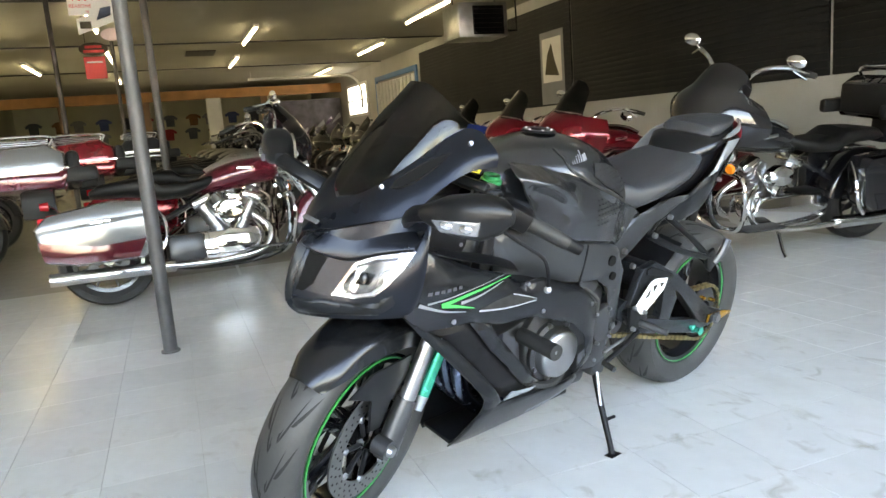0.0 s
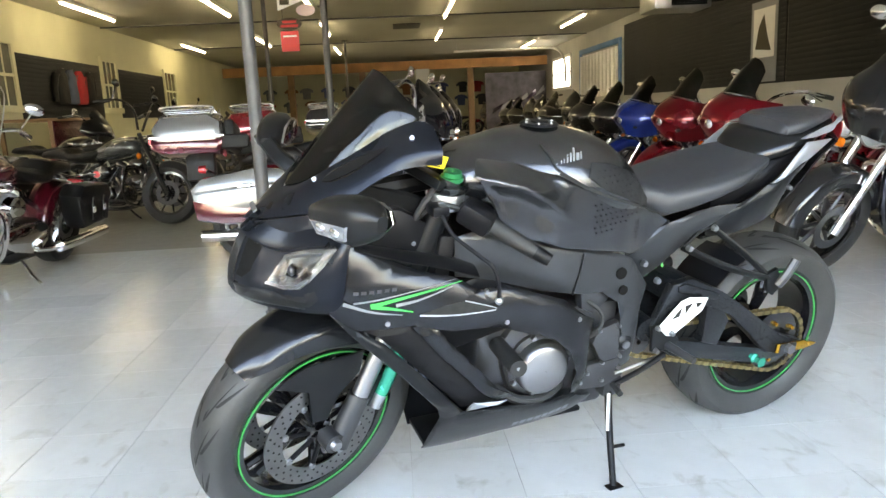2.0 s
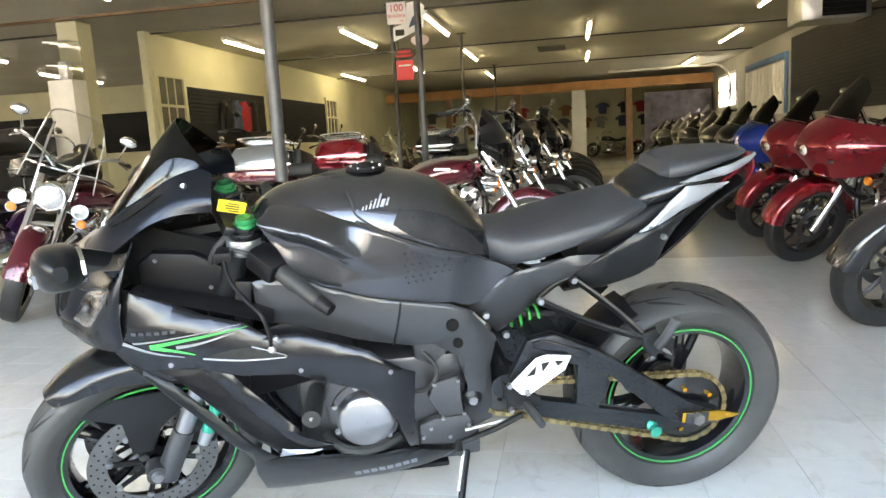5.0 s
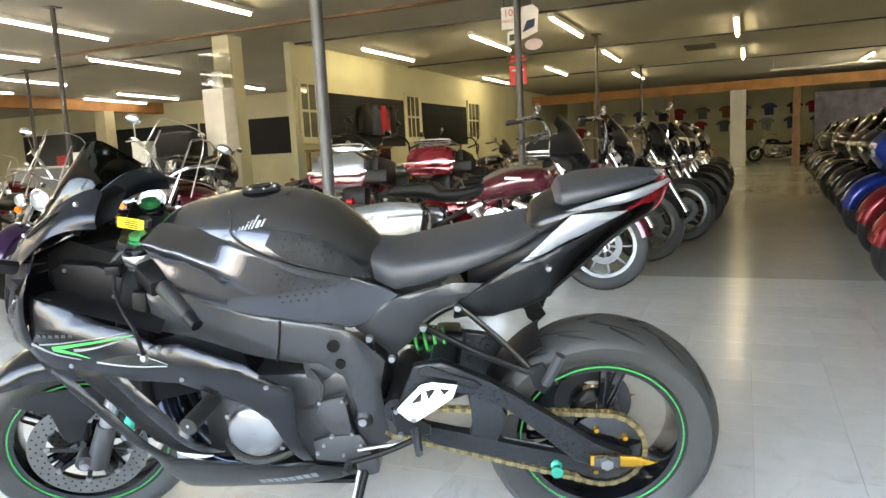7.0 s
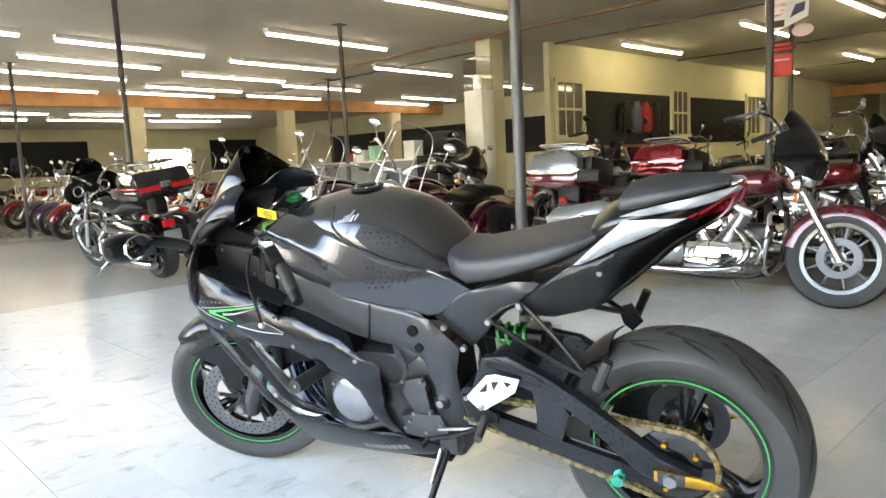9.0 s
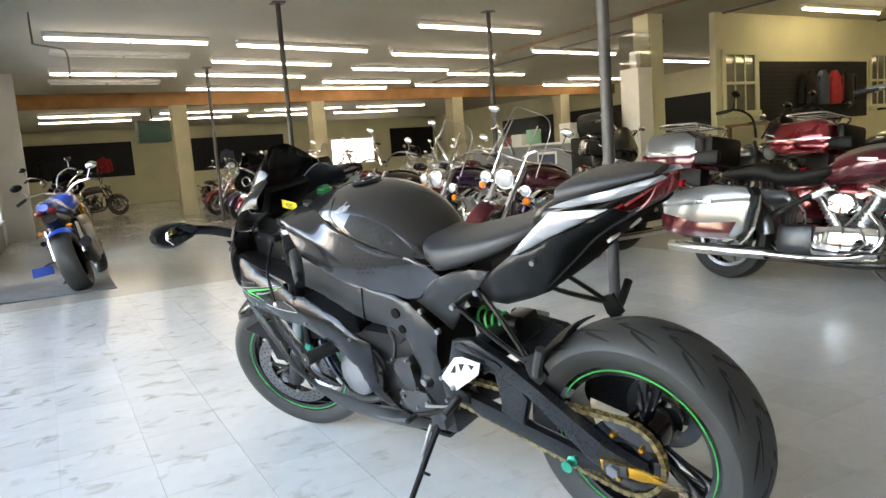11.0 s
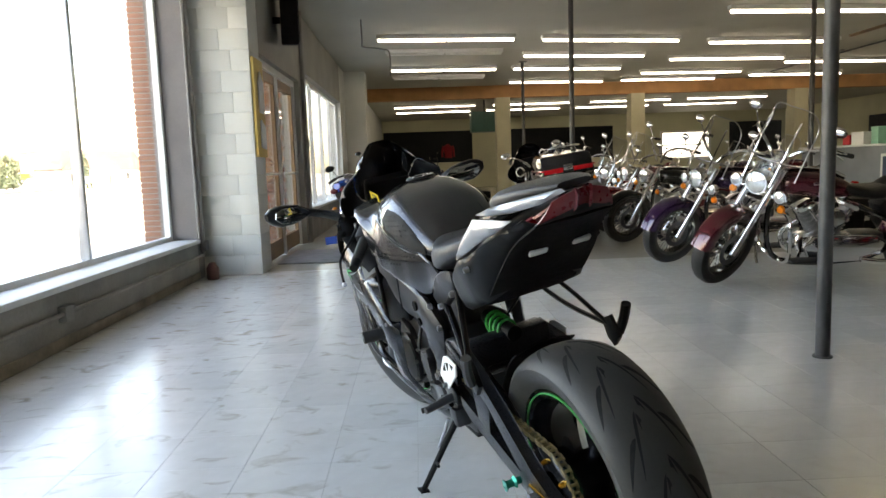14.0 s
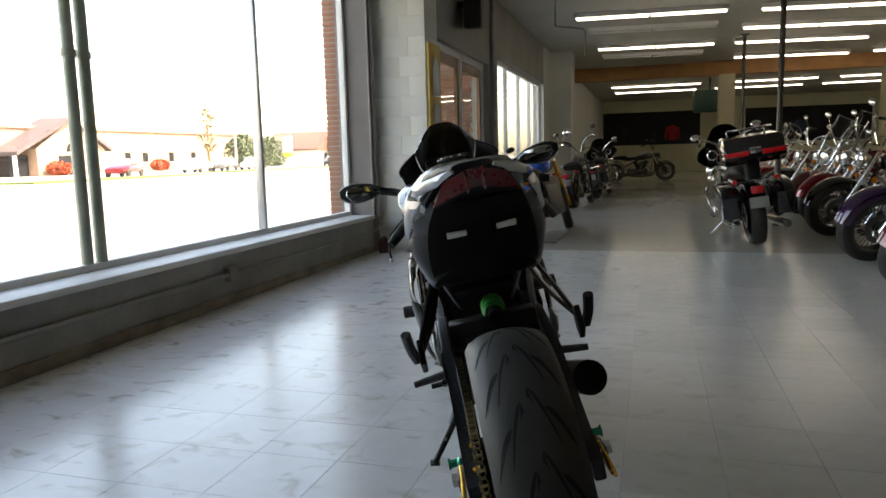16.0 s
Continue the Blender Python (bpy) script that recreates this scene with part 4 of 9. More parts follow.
# seats
seat = part("rider_seat", loft(bmesh.new(), [(-0.135, 0.842, 0.05, 0.020), (-0.165, 0.826, 0.100, 0.042), (-0.22, 0.812, 0.130, 0.046), (-0.30, 0.828, 0.146, 0.042), (-0.38, 0.848, 0.152, 0.036), (-0.45, 0.866, 0.148, 0.032), (-0.51, 0.884, 0.134, 0.026), (-0.56, 0.902, 0.115, 0.018), (-0.585, 0.91, 0.09, 0.010)], 28, power=3.2), M["vinyl"], bike, "black vinyl rider seat")
part("seat_trim", loft(bmesh.new(), [(-0.545, 0.900, 0.06, 0.018), (-0.565, 0.915, 0.100, 0.034), (-0.62, 0.940, 0.128, 0.036), (-0.70, 0.962, 0.118, 0.024), (-0.78, 0.985, 0.090, 0.014)], 24, power=2.8), M["satin"], seat, "satin grey trim under the pillion pad")
part("pillion_seat", loft(bmesh.new(), [(-0.618, 0.972, 0.070, 0.014), (-0.632, 0.980, 0.094, 0.026), (-0.68, 0.992, 0.106, 0.026), (-0.75, 1.003, 0.092, 0.020), (-0.82, 1.011, 0.066, 0.014), (-0.862, 1.015, 0.04, 0.007)], 28, power=3.0), M["vinyl"], bike, "black vinyl pillion pad")


# tail
def under_line(x, z):
    """How far a place lies under the lower edge of the pale tail panel."""
    return max(0.0, 0.886 + (-0.64 - x) * 0.57 - z) * 0.87


def tail_y(x, z):
    w = curve_at([(-0.92, 0.03), (-0.893, 0.058), (-0.86, 0.082), (-0.78, 0.122), (-0.65, 0.153), (-0.547, 0.172), (-0.46, 0.165), (-0.38, 0.142), (-0.2, 0.135), (-0.1, 0.145)], x)
    return w - 0.28 * max(0.0, (0.78 + max(0.0, -0.40 - x) * 0.4) - z)


both("side_cover", bike, M["frame"], [(-0.108, 0.680), (-0.139, 0.702), (-0.185, 0.745), (-0.23, 0.765), (-0.30, 0.790), (-0.36, 0.800), (-0.44, 0.806), (-0.40, 0.768), (-0.36, 0.735), (-0.300, 0.690), (-0.25, 0.63), (-0.195, 0.578)], lambda x, z: tail_y(x, z) + 0.006, 0.006, 0.03)
both("tail_lower_panel", bike, M["matte"], [(-0.36, 0.735), (-0.40, 0.768), (-0.45, 0.808), (-0.52, 0.852), (-0.545, 0.862), (-0.585, 0.870), (-0.64, 0.896), (-0.72, 0.926), (-0.785, 0.953), (-0.80, 0.930), (-0.74, 0.880), (-0.67, 0.810), (-0.60, 0.752), (-0.54, 0.730), (-0.46, 0.705), (-0.38, 0.70)], lambda x, z: max(0.03, tail_y(x, z) - 0.004 - 1.1 * under_line(x, z) * max(0.0, min(1.0, (-0.60 - x) / 0.08))), 0.005, 0.02)
both("tail_side_panel", bike, M["satin_light"], [(-0.530, 0.858), (-0.555, 0.880), (-0.600, 0.922), (-0.650, 0.962), (-0.72, 0.961), (-0.783, 0.958), (-0.72, 0.931), (-0.64, 0.901), (-0.585, 0.875), (-0.55, 0.862)], lambda x, z: tail_y(x, z) + 0.003, 0.005, 0.02, "satin silver tail panel")
both("tail_upper_panel", bike, M["satin_light"], [(-0.640, 0.968), (-0.70, 0.985), (-0.80, 1.001), (-0.885, 1.013), (-0.893, 1.006), (-0.84, 0.985), (-0.77, 0.972), (-0.70, 0.967)], lambda x, z: tail_y(x, z) - 0.010, 0.005, 0.02, "satin silver tail panel")
both("tail_light", bike, M["red_lens"], [(-0.752, 0.932), (-0.80, 0.956), (-0.85, 0.984), (-0.893, 1.008), (-0.897, 0.994), (-0.884, 0.966), (-0.850, 0.946), (-0.80, 0.934)], lambda x, z: max(0.02, tail_y(x, z) + 0.003 - 2.0 * under_line(x, z)), 0.006, 0.015, "dark red tail light lens", 0.003, 0.0)
part("tail_light_centre", patch_bm([[(-0.894, 0, 1.006), (-0.890, 0, 0.990), (-0.884, 0, 0.972)], [(-0.890, 0.03, 1.002), (-0.884, 0.034, 0.982), (-0.872, 0.040, 0.962)], [(-0.876, 0.066, 0.990), (-0.866, 0.078, 0.968), (-0.845, 0.090, 0.947)]], 3, 0.004), M["red_lens"], bike, "dark red tail light lens")
part("tail_end", patch_bm([[(-0.882, 0, 0.972), (-0.872, 0, 0.958), (-0.862, 0, 0.948)], [(-0.870, 0.042, 0.962), (-0.864, 0.045, 0.954), (-0.856, 0.047, 0.948)], [(-0.843, 0.091, 0.947), (-0.840, 0.092, 0.945), (-0.836, 0.092, 0.943)]], 3, 0.004), M["matte"], bike)
# undertail sheet, its near-black carrying the shade of the hollow
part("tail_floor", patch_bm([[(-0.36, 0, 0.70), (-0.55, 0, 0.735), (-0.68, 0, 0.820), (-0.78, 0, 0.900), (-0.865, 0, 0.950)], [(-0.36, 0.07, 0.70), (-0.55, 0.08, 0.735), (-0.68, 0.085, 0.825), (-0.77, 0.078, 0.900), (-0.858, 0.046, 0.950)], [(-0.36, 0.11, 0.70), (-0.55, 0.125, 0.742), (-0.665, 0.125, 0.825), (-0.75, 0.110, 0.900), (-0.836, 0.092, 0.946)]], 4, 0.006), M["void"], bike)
part("tail_core", loft(bmesh.new(), [(-0.40, 0.80, 0.09, 0.06), (-0.55, 0.845, 0.12, 0.07), (-0.66, 0.910, 0.110, 0.050), (-0.78, 0.965, 0.075, 0.028), (-0.86, 0.988, 0.045, 0.014)], 20), M["black"], bike)
for y in (0.055, -0.055):
    part("plate_bracket", boxed(-0.008, 0.008, -0.022, 0.022, -0.004, 0.004, 0.002, m=pose(-0.752, y, 0.872, 0, 44, 0)), M["white"], bike)
for c in ((-0.15, 0.142, 0.663), (-0.202, 0.142, 0.605)):
    bolt("cover_screw", c, 0.010, bike)
bolt("tail_screw", (-0.594, 0.164, 0.842), 0.008, bike)

# pillion peg hangers
for s in (1, -1):
    bm = pipe(bmesh.new(), [(-0.285, s * 0.135, 0.688), (-0.42, s * 0.165, 0.625), (-0.55, s * 0.20, 0.585)], 0.014, seg=8, flat=0.5)
    pipe(bm, [(-0.375, s * 0.128, 0.738), (-0.47, s * 0.165, 0.665), (-0.555, s * 0.20, 0.585)], 0.011, seg=8, flat=0.6)
    pipe(bm, [(-0.285, s * 0.135, 0.69), (-0.33, s * 0.13, 0.722), (-0.375, s * 0.128, 0.74)], 0.010, seg=8, flat=0.6)
    h = part("peg_hanger", bm, M["matte"], bike, "black triangular pillion peg hanger")
    part("hanger_foot", slab(bmesh.new(), [(-0.535, 0.60), (-0.575, 0.615), (-0.605, 0.56), (-0.575, 0.53), (-0.55, 0.55)], s * 0.192, s * 0.207, 0.004), M["matte"], h)
    part("pillion_peg", pipe(bmesh.new(), [(-0.580, s * 0.212, 0.565), (-0.595, s * 0.222, 0.60), (-0.615, s * 0.225, 0.645)], 0.013, seg=8, n=3), M["cast" if s > 0 else "black"], h)
    for c in ((-0.288, s * 0.15, 0.692), (-0.375, s * 0.14, 0.738)):
        bolt("hanger_bolt", c, 0.010, h, d=(0, s, 0))

# rider pegs, heel plates, gear lever, stand
for s in (1, -1):
    rs = part("footrest_bracket", slab(bmesh.new(), [(-0.19, 0.475), (-0.225, 0.47), (-0.29, 0.425), (-0.285, 0.395), (-0.235, 0.40), (-0.20, 0.395)], s * 0.155, s * 0.170, 0.004), M["matte"], bike)
    bm = slab(bmesh.new(), [(-0.205, 0.475), (-0.272, 0.545), (-0.30, 0.552), (-0.365, 0.543), (-0.350, 0.505), (-0.255, 0.440), (-0.235, 0.445)], s * 0.172, s * 0.178, 0.002)
    hp = part("heel_plate", bm, M["white"], rs, "white painted heel plate")
    for tri3 in (((-0.245, 0.495), (-0.275, 0.528), (-0.27, 0.50)), ((-0.285, 0.53), (-0.31, 0.535), (-0.29, 0.505)), ((-0.32, 0.535), (-0.345, 0.532), (-0.33, 0.518))):
        part("plate_cutout", slab(bmesh.new(), tri3, s * 0.1775, s * 0.1792), M["groove"], hp)
    part("rider_peg", rod(bmesh.new(), (-0.25, s * 0.17, 0.41), (-0.268, s * 0.262, 0.405), 0.013, 0.010, 12), M["cast"], rs, "ribbed metal footpeg")
    for c in ((-0.205, s * 0.17, 0.472), (-0.21, s * 0.17, 0.40), (-0.25, s * 0.177, 0.452)):
        bolt("bracket_bolt", c, 0.008, rs, d=(0, s, 0))
gl = part("gear_lever", pipe(bmesh.new(), [(-0.24, 0.175, 0.385), (-0.16, 0.178, 0.350), (-0.07, 0.182, 0.325)], 0.008, seg=8), M["black"], bike)
part("toe_peg", rod(bmesh.new(), (-0.07, 0.18, 0.325), (-0.065, 0.225, 0.322), 0.009, seg=10), M["rubber"], gl)
part("link_rod", rod(bmesh.new(), (-0.235, 0.16, 0.372), (-0.09, 0.158, 0.345), 0.005, seg=8), M["steel"], gl)
foot = Vector((-0.045, 0.272, 0.058))
st = part("side_stand", pipe(bmesh.new(), [(-0.10, 0.125, 0.275), (-0.075, 0.185, 0.185), foot], 0.0115, seg=10, taper=0.009), M["black"], bike, "black steel side stand")
part("stand_foot", boxed(-0.025, 0.022, -0.016, 0.016, -0.004, 0.004, 0.002, m=Matrix.Translation(foot + Vector((0, 0.002, -0.003))) @ pose(0, 0, 0, 11, 0, 0)), M["black"], st)
part("stand_tang", rod(bmesh.new(), (-0.062, 0.215, 0.142), (-0.105, 0.222, 0.145), 0.005, seg=8), M["black"], st)
part("stand_bracket", boxed(-0.135, -0.075, 0.09, 0.14, 0.255, 0.315, 0.008), M["cast"], st)
part("stand_spring", rod(bmesh.new(), (-0.085, 0.15, 0.275), (-0.062, 0.195, 0.185), 0.006, seg=8), M["steel"], st)

# front end, turned to the left about the steering axis
AXIS = Vector((-math.sin(RAKE), 0, math.cos(RAKE)))
P0 = Vector((FX - 0.033, 0, FZ))
S = Matrix.Translation(P0) @ Matrix.Rotation(radians(STEER), 4, AXIS) @ Matrix.Translation(-P0)
HEAD = P0 + AXIS * 0.70


def steered(name, bm, material, parent=bike, label=""):
    bmesh.ops.transform(bm, matrix=S, verts=bm.verts)
    return part(name, bm, material, parent, label)


fw = wheel(bike, 0.30, 0.062, 0.221, 5, "front_wheel", 0.035)
fw.matrix_local = S @ pose(FX, 0, FZ, 0, 30, 0)
for s in (1, -1):
    dsc = part("brake_disc", disc_bm(0.112, 0.160, s * 0.068), M["disc"], fw, "drilled steel brake disc")
    part("perforation", dots_bm([(rr * math.cos(a), rr * math.sin(a)) for rr, ph in ((0.122, 0), (0.136, 0.1), (0.150, 0.2)) for a in [ph + 2 * math.pi * i / 30 for i in range(30)]], s * 0.068, 0.0032, 0.0034), M["groove"], fw)
    for k in range(8):
        a = 2 * math.pi * k / 8
        bolt("disc_bobbin", (0.108 * math.cos(a), s * 0.068, 0.108 * math.sin(a)), 0.010, fw, d=(0, s, 0), length=0.006)
    for k in range(8):
        a = 2 * math.pi * k / 8
        bm = pipe(bmesh.new(), [(0.035 * math.cos(a - 0.25), s * 0.06, 0.035 * math.sin(a - 0.25)), (0.105 * math.cos(a), s * 0.068, 0.105 * math.sin(a))], 0.007, seg=6, n=1)
        part("carrier_arm", bm, M["black"], fw)

axle = Vector((FX, 0, FZ))
for s in (1, -1):
    lo = axle + Vector((-0.030, s * 0.104, 0)) - AXIS * 0.03
    lo2 = axle + Vector((-0.034, s * 0.104, 0.0))
    leg = steered("fork_leg", rod(bmesh.new(), lo2 + AXIS * 0.09, lo2 + AXIS * 0.30, 0.0215, seg=20), M["steel"], bike, "polished inner fork tube")
    bm = rod(bmesh.new(), lo2 - AXIS * 0.03, lo2 + AXIS * 0.115, 0.030, 0.027, 20)
    rod(bm, axle + Vector((0, s * 0.085, 0)), axle + Vector((0, s * 0.128, 0)), 0.026, seg=20)
    box(bm, -0.04, 0.015, s * 0.088, s * 0.122, -0.03, 0.02, 0.006, Matrix.Translation(axle))
    steered("axle_clamp", bm, M["cast"], leg)
    steered("outer_tube", rod(bmesh.new(), lo2 + AXIS * 0.29, Vector((0.444, s * 0.115, 0.948)), 0.029, seg=20), M["matte"], leg)
    steered("fork_cap", lathe(bmesh.new(), [(0.002, 0.0), (0.027, 0.0), (0.027, 0.008), (0.022, 0.010), (0.021, 0.020), (0.010, 0.021), (0.002, 0.016)], 24, Matrix.Translation((0.443, s * 0.115, 0.950)) @ pose(0, 0, 0, 90, 0, 0)), M["cap_green"], leg, "green anodised fork cap")
    steered("tube_collar", lathe(bmesh.new(), [(0.024, -0.012), (0.039, -0.012), (0.041, -0.006), (0.041, 0.004), (0.036, 0.008), (0.024, 0.008)], 28, Matrix.Translation((0.445, s * 0.115, 0.938)) @ pose(0, 0, 0, 90, 0, 0)), M["gloss"], leg)
    bm = rod(bmesh.new(), lo2 + Vector((-0.062, s * 0.012, 0)) + AXIS * 0.10, lo2 + Vector((-0.062, s * 0.012, 0)) + AXIS * 0.24, 0.018, seg=18)
    steered("gas_reservoir", bm, M["teal"], leg, "teal anodised gas reservoir")
    bm = rod(bmesh.new(), lo2 + Vector((-0.062, s * 0.012, 0)) + AXIS * 0.06, lo2 + Vector((-0.062, s * 0.012, 0)) + AXIS * 0.102, 0.015, 0.018, 18)
    steered("reservoir_foot", bm, M["alu"], leg)
    bm = rod(bmesh.new(), lo2 + Vector((-0.062, s * 0.012, 0)) + AXIS * 0.238, lo2 + Vector((-0.062, s * 0.012, 0)) + AXIS * 0.255, 0.016, 0.012, 18)
    steered("reservoir_cap", bm, M["alu"], leg)
    bm = slab(bmesh.new(), [(-0.055, 0.06), (-0.02, 0.05), (-0.035, -0.03), (-0.09, -0.05), (-0.12, -0.01), (-0.10, 0.05)], s * 0.078, s * 0.112, 0.008)
    bmesh.ops.transform(bm, matrix=Matrix.Translation(axle + Vector((-0.06, 0, 0.09))), verts=bm.verts)
    cal = steered("brake_caliper", bm, M["matte"], bike, "black four-piston brake caliper")
    steered("caliper_badge", boxed(-0.17, -0.14, s * 0.1125, s * 0.114, 0.075, 0.115, m=Matrix.Translation(axle)), M["red_lens"], cal)
    for dx, dz in ((-0.10, 0.13), (-0.13, 0.06), (-0.16, 0.11)):
        q = S @ (axle + Vector((dx, s * 0.11, dz)))
        bolt("caliper_bolt", q, 0.007, cal, d=(0, s, 0))
q = S @ (axle + Vector((0, 0.128, 0)))
bolt("axle_nut", q, 0.016, fw and bike, M["steel"], d=(S.to_3x3() @ Vector((0, 1, 0))))

# front mudguard
rows = []
for k in range(11):
    a = radians(50 + 98 * k / 10)
    rr = 0.322 + 0.006 * math.sin((k / 10) * math.pi)
    w = curve_at([(0, 0.040), (1, 0.062), (4, 0.076), (10, 0.072)], k)
    drop = curve_at([(0, 0.004), (2, 0.030), (5, 0.050), (8, 0.045), (10, 0.02)], k)
    c, t = math.cos(a), math.sin(a)
    rows.append([(FX + rr * c, 0, FZ + rr * t), (FX + (rr - 0.006) * c, w * 0.6, FZ + (rr - 0.006) * t), (FX + (rr - 0.022) * c, w, FZ + (rr - 0.022) * t), (FX + (rr - 0.022 - drop) * c, w + 0.008, FZ + (rr - 0.022 - drop) * t)])
steered("front_mudguard", patch_bm([[r[i] for r in rows] for i in range(4)], 3, 0.004), M["satin"], bike, "satin graphite front mudguard")
for s in (1, -1):
    steered("mudguard_stay", slab(bmesh.new(), [(FX + 0.14, FZ + 0.205), (FX + 0.06, FZ + 0.235), (FX - 0.10, FZ + 0.22), (FX - 0.09, FZ + 0.16), (FX - 0.03, FZ + 0.12), (FX - 0.0, FZ + 0.05), (FX + 0.045, FZ + 0.06), (FX + 0.05, FZ + 0.16)], s * 0.083, s * 0.090, 0.003), M["matte"], bike)

# yokes, bars, levers, reservoirs, tag
steered("top_yoke", boxed(-0.05, 0.05, -0.13, 0.13, -0.012, 0.012, 0.006, m=Matrix.Translation((0.450, 0, 0.930)) @ pose(0, 0, 0, 0, -25, 0)), M["matte"], bike)
steered("lower_yoke", boxed(-0.05, 0.05, -0.13, 0.13, -0.02, 0.02, 0.006, m=Matrix.Translation(HEAD - AXIS * 0.22) @ pose(0, 0, 0, 0, -25, 0)), M["matte"], bike)
steered("steering_nut", rod(bmesh.new(), (0.450, 0, 0.935), (0.442, 0, 0.962), 0.018, seg=6), M["steel"], bike)
END = S.inverted() @ Vector((0.236, 0.262, 0.776))
for s in (1, -1):
    e = Vector((END.x, s * abs(END.y), END.z))
    b0 = Vector((0.452, s * 0.128, 0.905))
    d = (e - b0).normalized()
    bar = steered("clip_on", rod(bmesh.new(), b0, e - d * 0.02, 0.012, seg=14), M["black"], bike)
    steered("grip", rod(bmesh.new(), e - d * 0.135, e - d * 0.02, 0.0205, 0.0185, 18), M["rubber"], bar, "black rubber grip")
    steered("bar_end", rod(bmesh.new(), e - d * 0.02, e + d * 0.018, 0.018, 0.015, 16), M["black"], bar)
    steered("switch_block", boxed(-0.033, 0.033, -0.028, 0.028, -0.042, 0.042, 0.014, m=Matrix.Translation(e - d * 0.175) @ d.to_track_quat("Z", "Y").to_matrix().to_4x4()), M["black"], bar)
    steered("button", boxed(-0.008, 0.008, -0.004, 0.004, -0.006, 0.006, 0.002, m=Matrix.Translation(e - d * 0.17 + Vector((-0.022, s * 0.012, 0.012)))), M["white"], bar)
    steered("clamp", lathe(bmesh.new(), [(0.026, -0.019), (0.038, -0.019), (0.040, -0.015), (0.040, 0.015), (0.038, 0.019), (0.026, 0.019)], 24, Matrix.Translation((0.452, s * 0.115, 0.905)) @ pose(0, 0, 0, 90, 0, 0)), M["alu"], bar)
    steered("clamp_bolt", rod(bmesh.new(), (0.412, s * 0.135, 0.905), (0.408, s * 0.175, 0.903), 0.007, seg=8), M["steel"], bar)
    steered("cable", pipe(bmesh.new(), [e - d * 0.19, e - d * 0.22 + Vector((0.05, -s * 0.01, 0.01)), Vector((0.52, s * 0.10, 0.86)), Vector((0.50, s * 0.06, 0.76))], 0.006, seg=8), M["rubber"], bar)
lv = part("clutch_lever", pipe(bmesh.new(), [(0.455, 0.175, 0.878), (0.440, 0.215, 0.835), (0.400, 0.262, 0.800), (0.372, 0.285, 0.775), (0.360, 0.292, 0.735), (0.358, 0.292, 0.705)], 0.0048, seg=8), M["black"], bike, "black clutch lever")
part("lever_ball", ball(bmesh.new(), (0.357, 0.292, 0.697), 0.0095), M["alu"], lv)
part("lever_perch", boxed(-0.02, 0.02, -0.025, 0.025, -0.012, 0.012, 0.005, m=Matrix.Translation((0.455, 0.160, 0.878))), M["black"], lv)
part("brake_lever", pipe(bmesh.new(), [S @ Vector(p) for p in ((0.47, -0.20, 0.90), (0.50, -0.25, 0.87), (0.43, -0.33, 0.84), (0.40, -0.36, 0.81))], 0.0062, seg=8), M["black"], bike)
tg = tagged(part("key_tag", boxed(-0.032, 0.032, -0.0015, 0.0015, -0.0155, 0.0155, 0.001, m=pose(0.436, 0.090, 0.970, -12, -16, 12)), M["tag"], bike), "yellow paper key tag")
for dz in (0.008, 0.002, -0.004, -0.010):
    part("tag_writing", boxed(-0.018, 0.017 - abs(dz), 0.0016, 0.0022, dz - 0.0015, dz + 0.0015, m=pose(0.436, 0.090, 0.970, -12, -16, 12)), M["ink"], tg)
part("dashboard", boxed(-0.02, 0.02, -0.09, 0.09, -0.05, 0.05, 0.012, m=pose(0.57, 0, 0.985, 0, -35, 0)), M["black"], bike)
part("fairing_bracket", pipe(bmesh.new(), [(0.42, 0, 0.90), (0.60, 0, 0.88), (0.78, 0, 0.84)], 0.025), M["black"], bike)
for s in (1, -1):
    part("wiring", pipe(bmesh.new(), [(0.42, s * 0.10, 0.93), (0.48, s * 0.13, 0.88), (0.50, s * 0.10, 0.80), (0.46, s * 0.08, 0.72)], 0.008), M["rubber"], bike)
    # black sheet closes the cavity behind the cowl in place of its shade
    part("cavity_shade_panel", panel_bm([(0.68, 0.90), (0.62, 0.93), (0.50, 0.90), (0.40, 0.86), (0.36, 0.74), (0.42, 0.66), (0.55, 0.66), (0.66, 0.70), (0.70, 0.83)], lambda x, z: 0.085, 0.004, 0.05, s), M["void"], bike)
    ab = part("duct_box", slab(bmesh.new(), [(0.655, 0.86), (0.62, 0.885), (0.53, 0.875), (0.47, 0.84), (0.455, 0.79), (0.50, 0.76), (0.60, 0.765), (0.655, 0.80)], s * 0.088, s * 0.128, 0.012), M["black"], bike, "black moulded box behind the cowl")
    for bx, bz in ((0.615, 0.865), (0.60, 0.785), (0.50, 0.79)):
        bolt("box_screw", (bx, s * 0.127, bz), 0.006, ab, d=(0, s, 0), length=0.004)
    part("top_ledge", patch_bm([[(0.66, s * 0.205, 0.822), (0.56, s * 0.205, 0.785), (0.44, s * 0.205, 0.748), (0.36, s * 0.195, 0.715)], [(0.65, s * 0.16, 0.822), (0.55, s * 0.16, 0.792), (0.44, s * 0.165, 0.762), (0.36, s * 0.165, 0.732)], [(0.64, s * 0.11, 0.80), (0.54, s * 0.11, 0.775), (0.44, s * 0.115, 0.755), (0.37, s * 0.13, 0.735)]], 3, 0.003, False), M["black"], bike, "black inner ledge of the fairing")

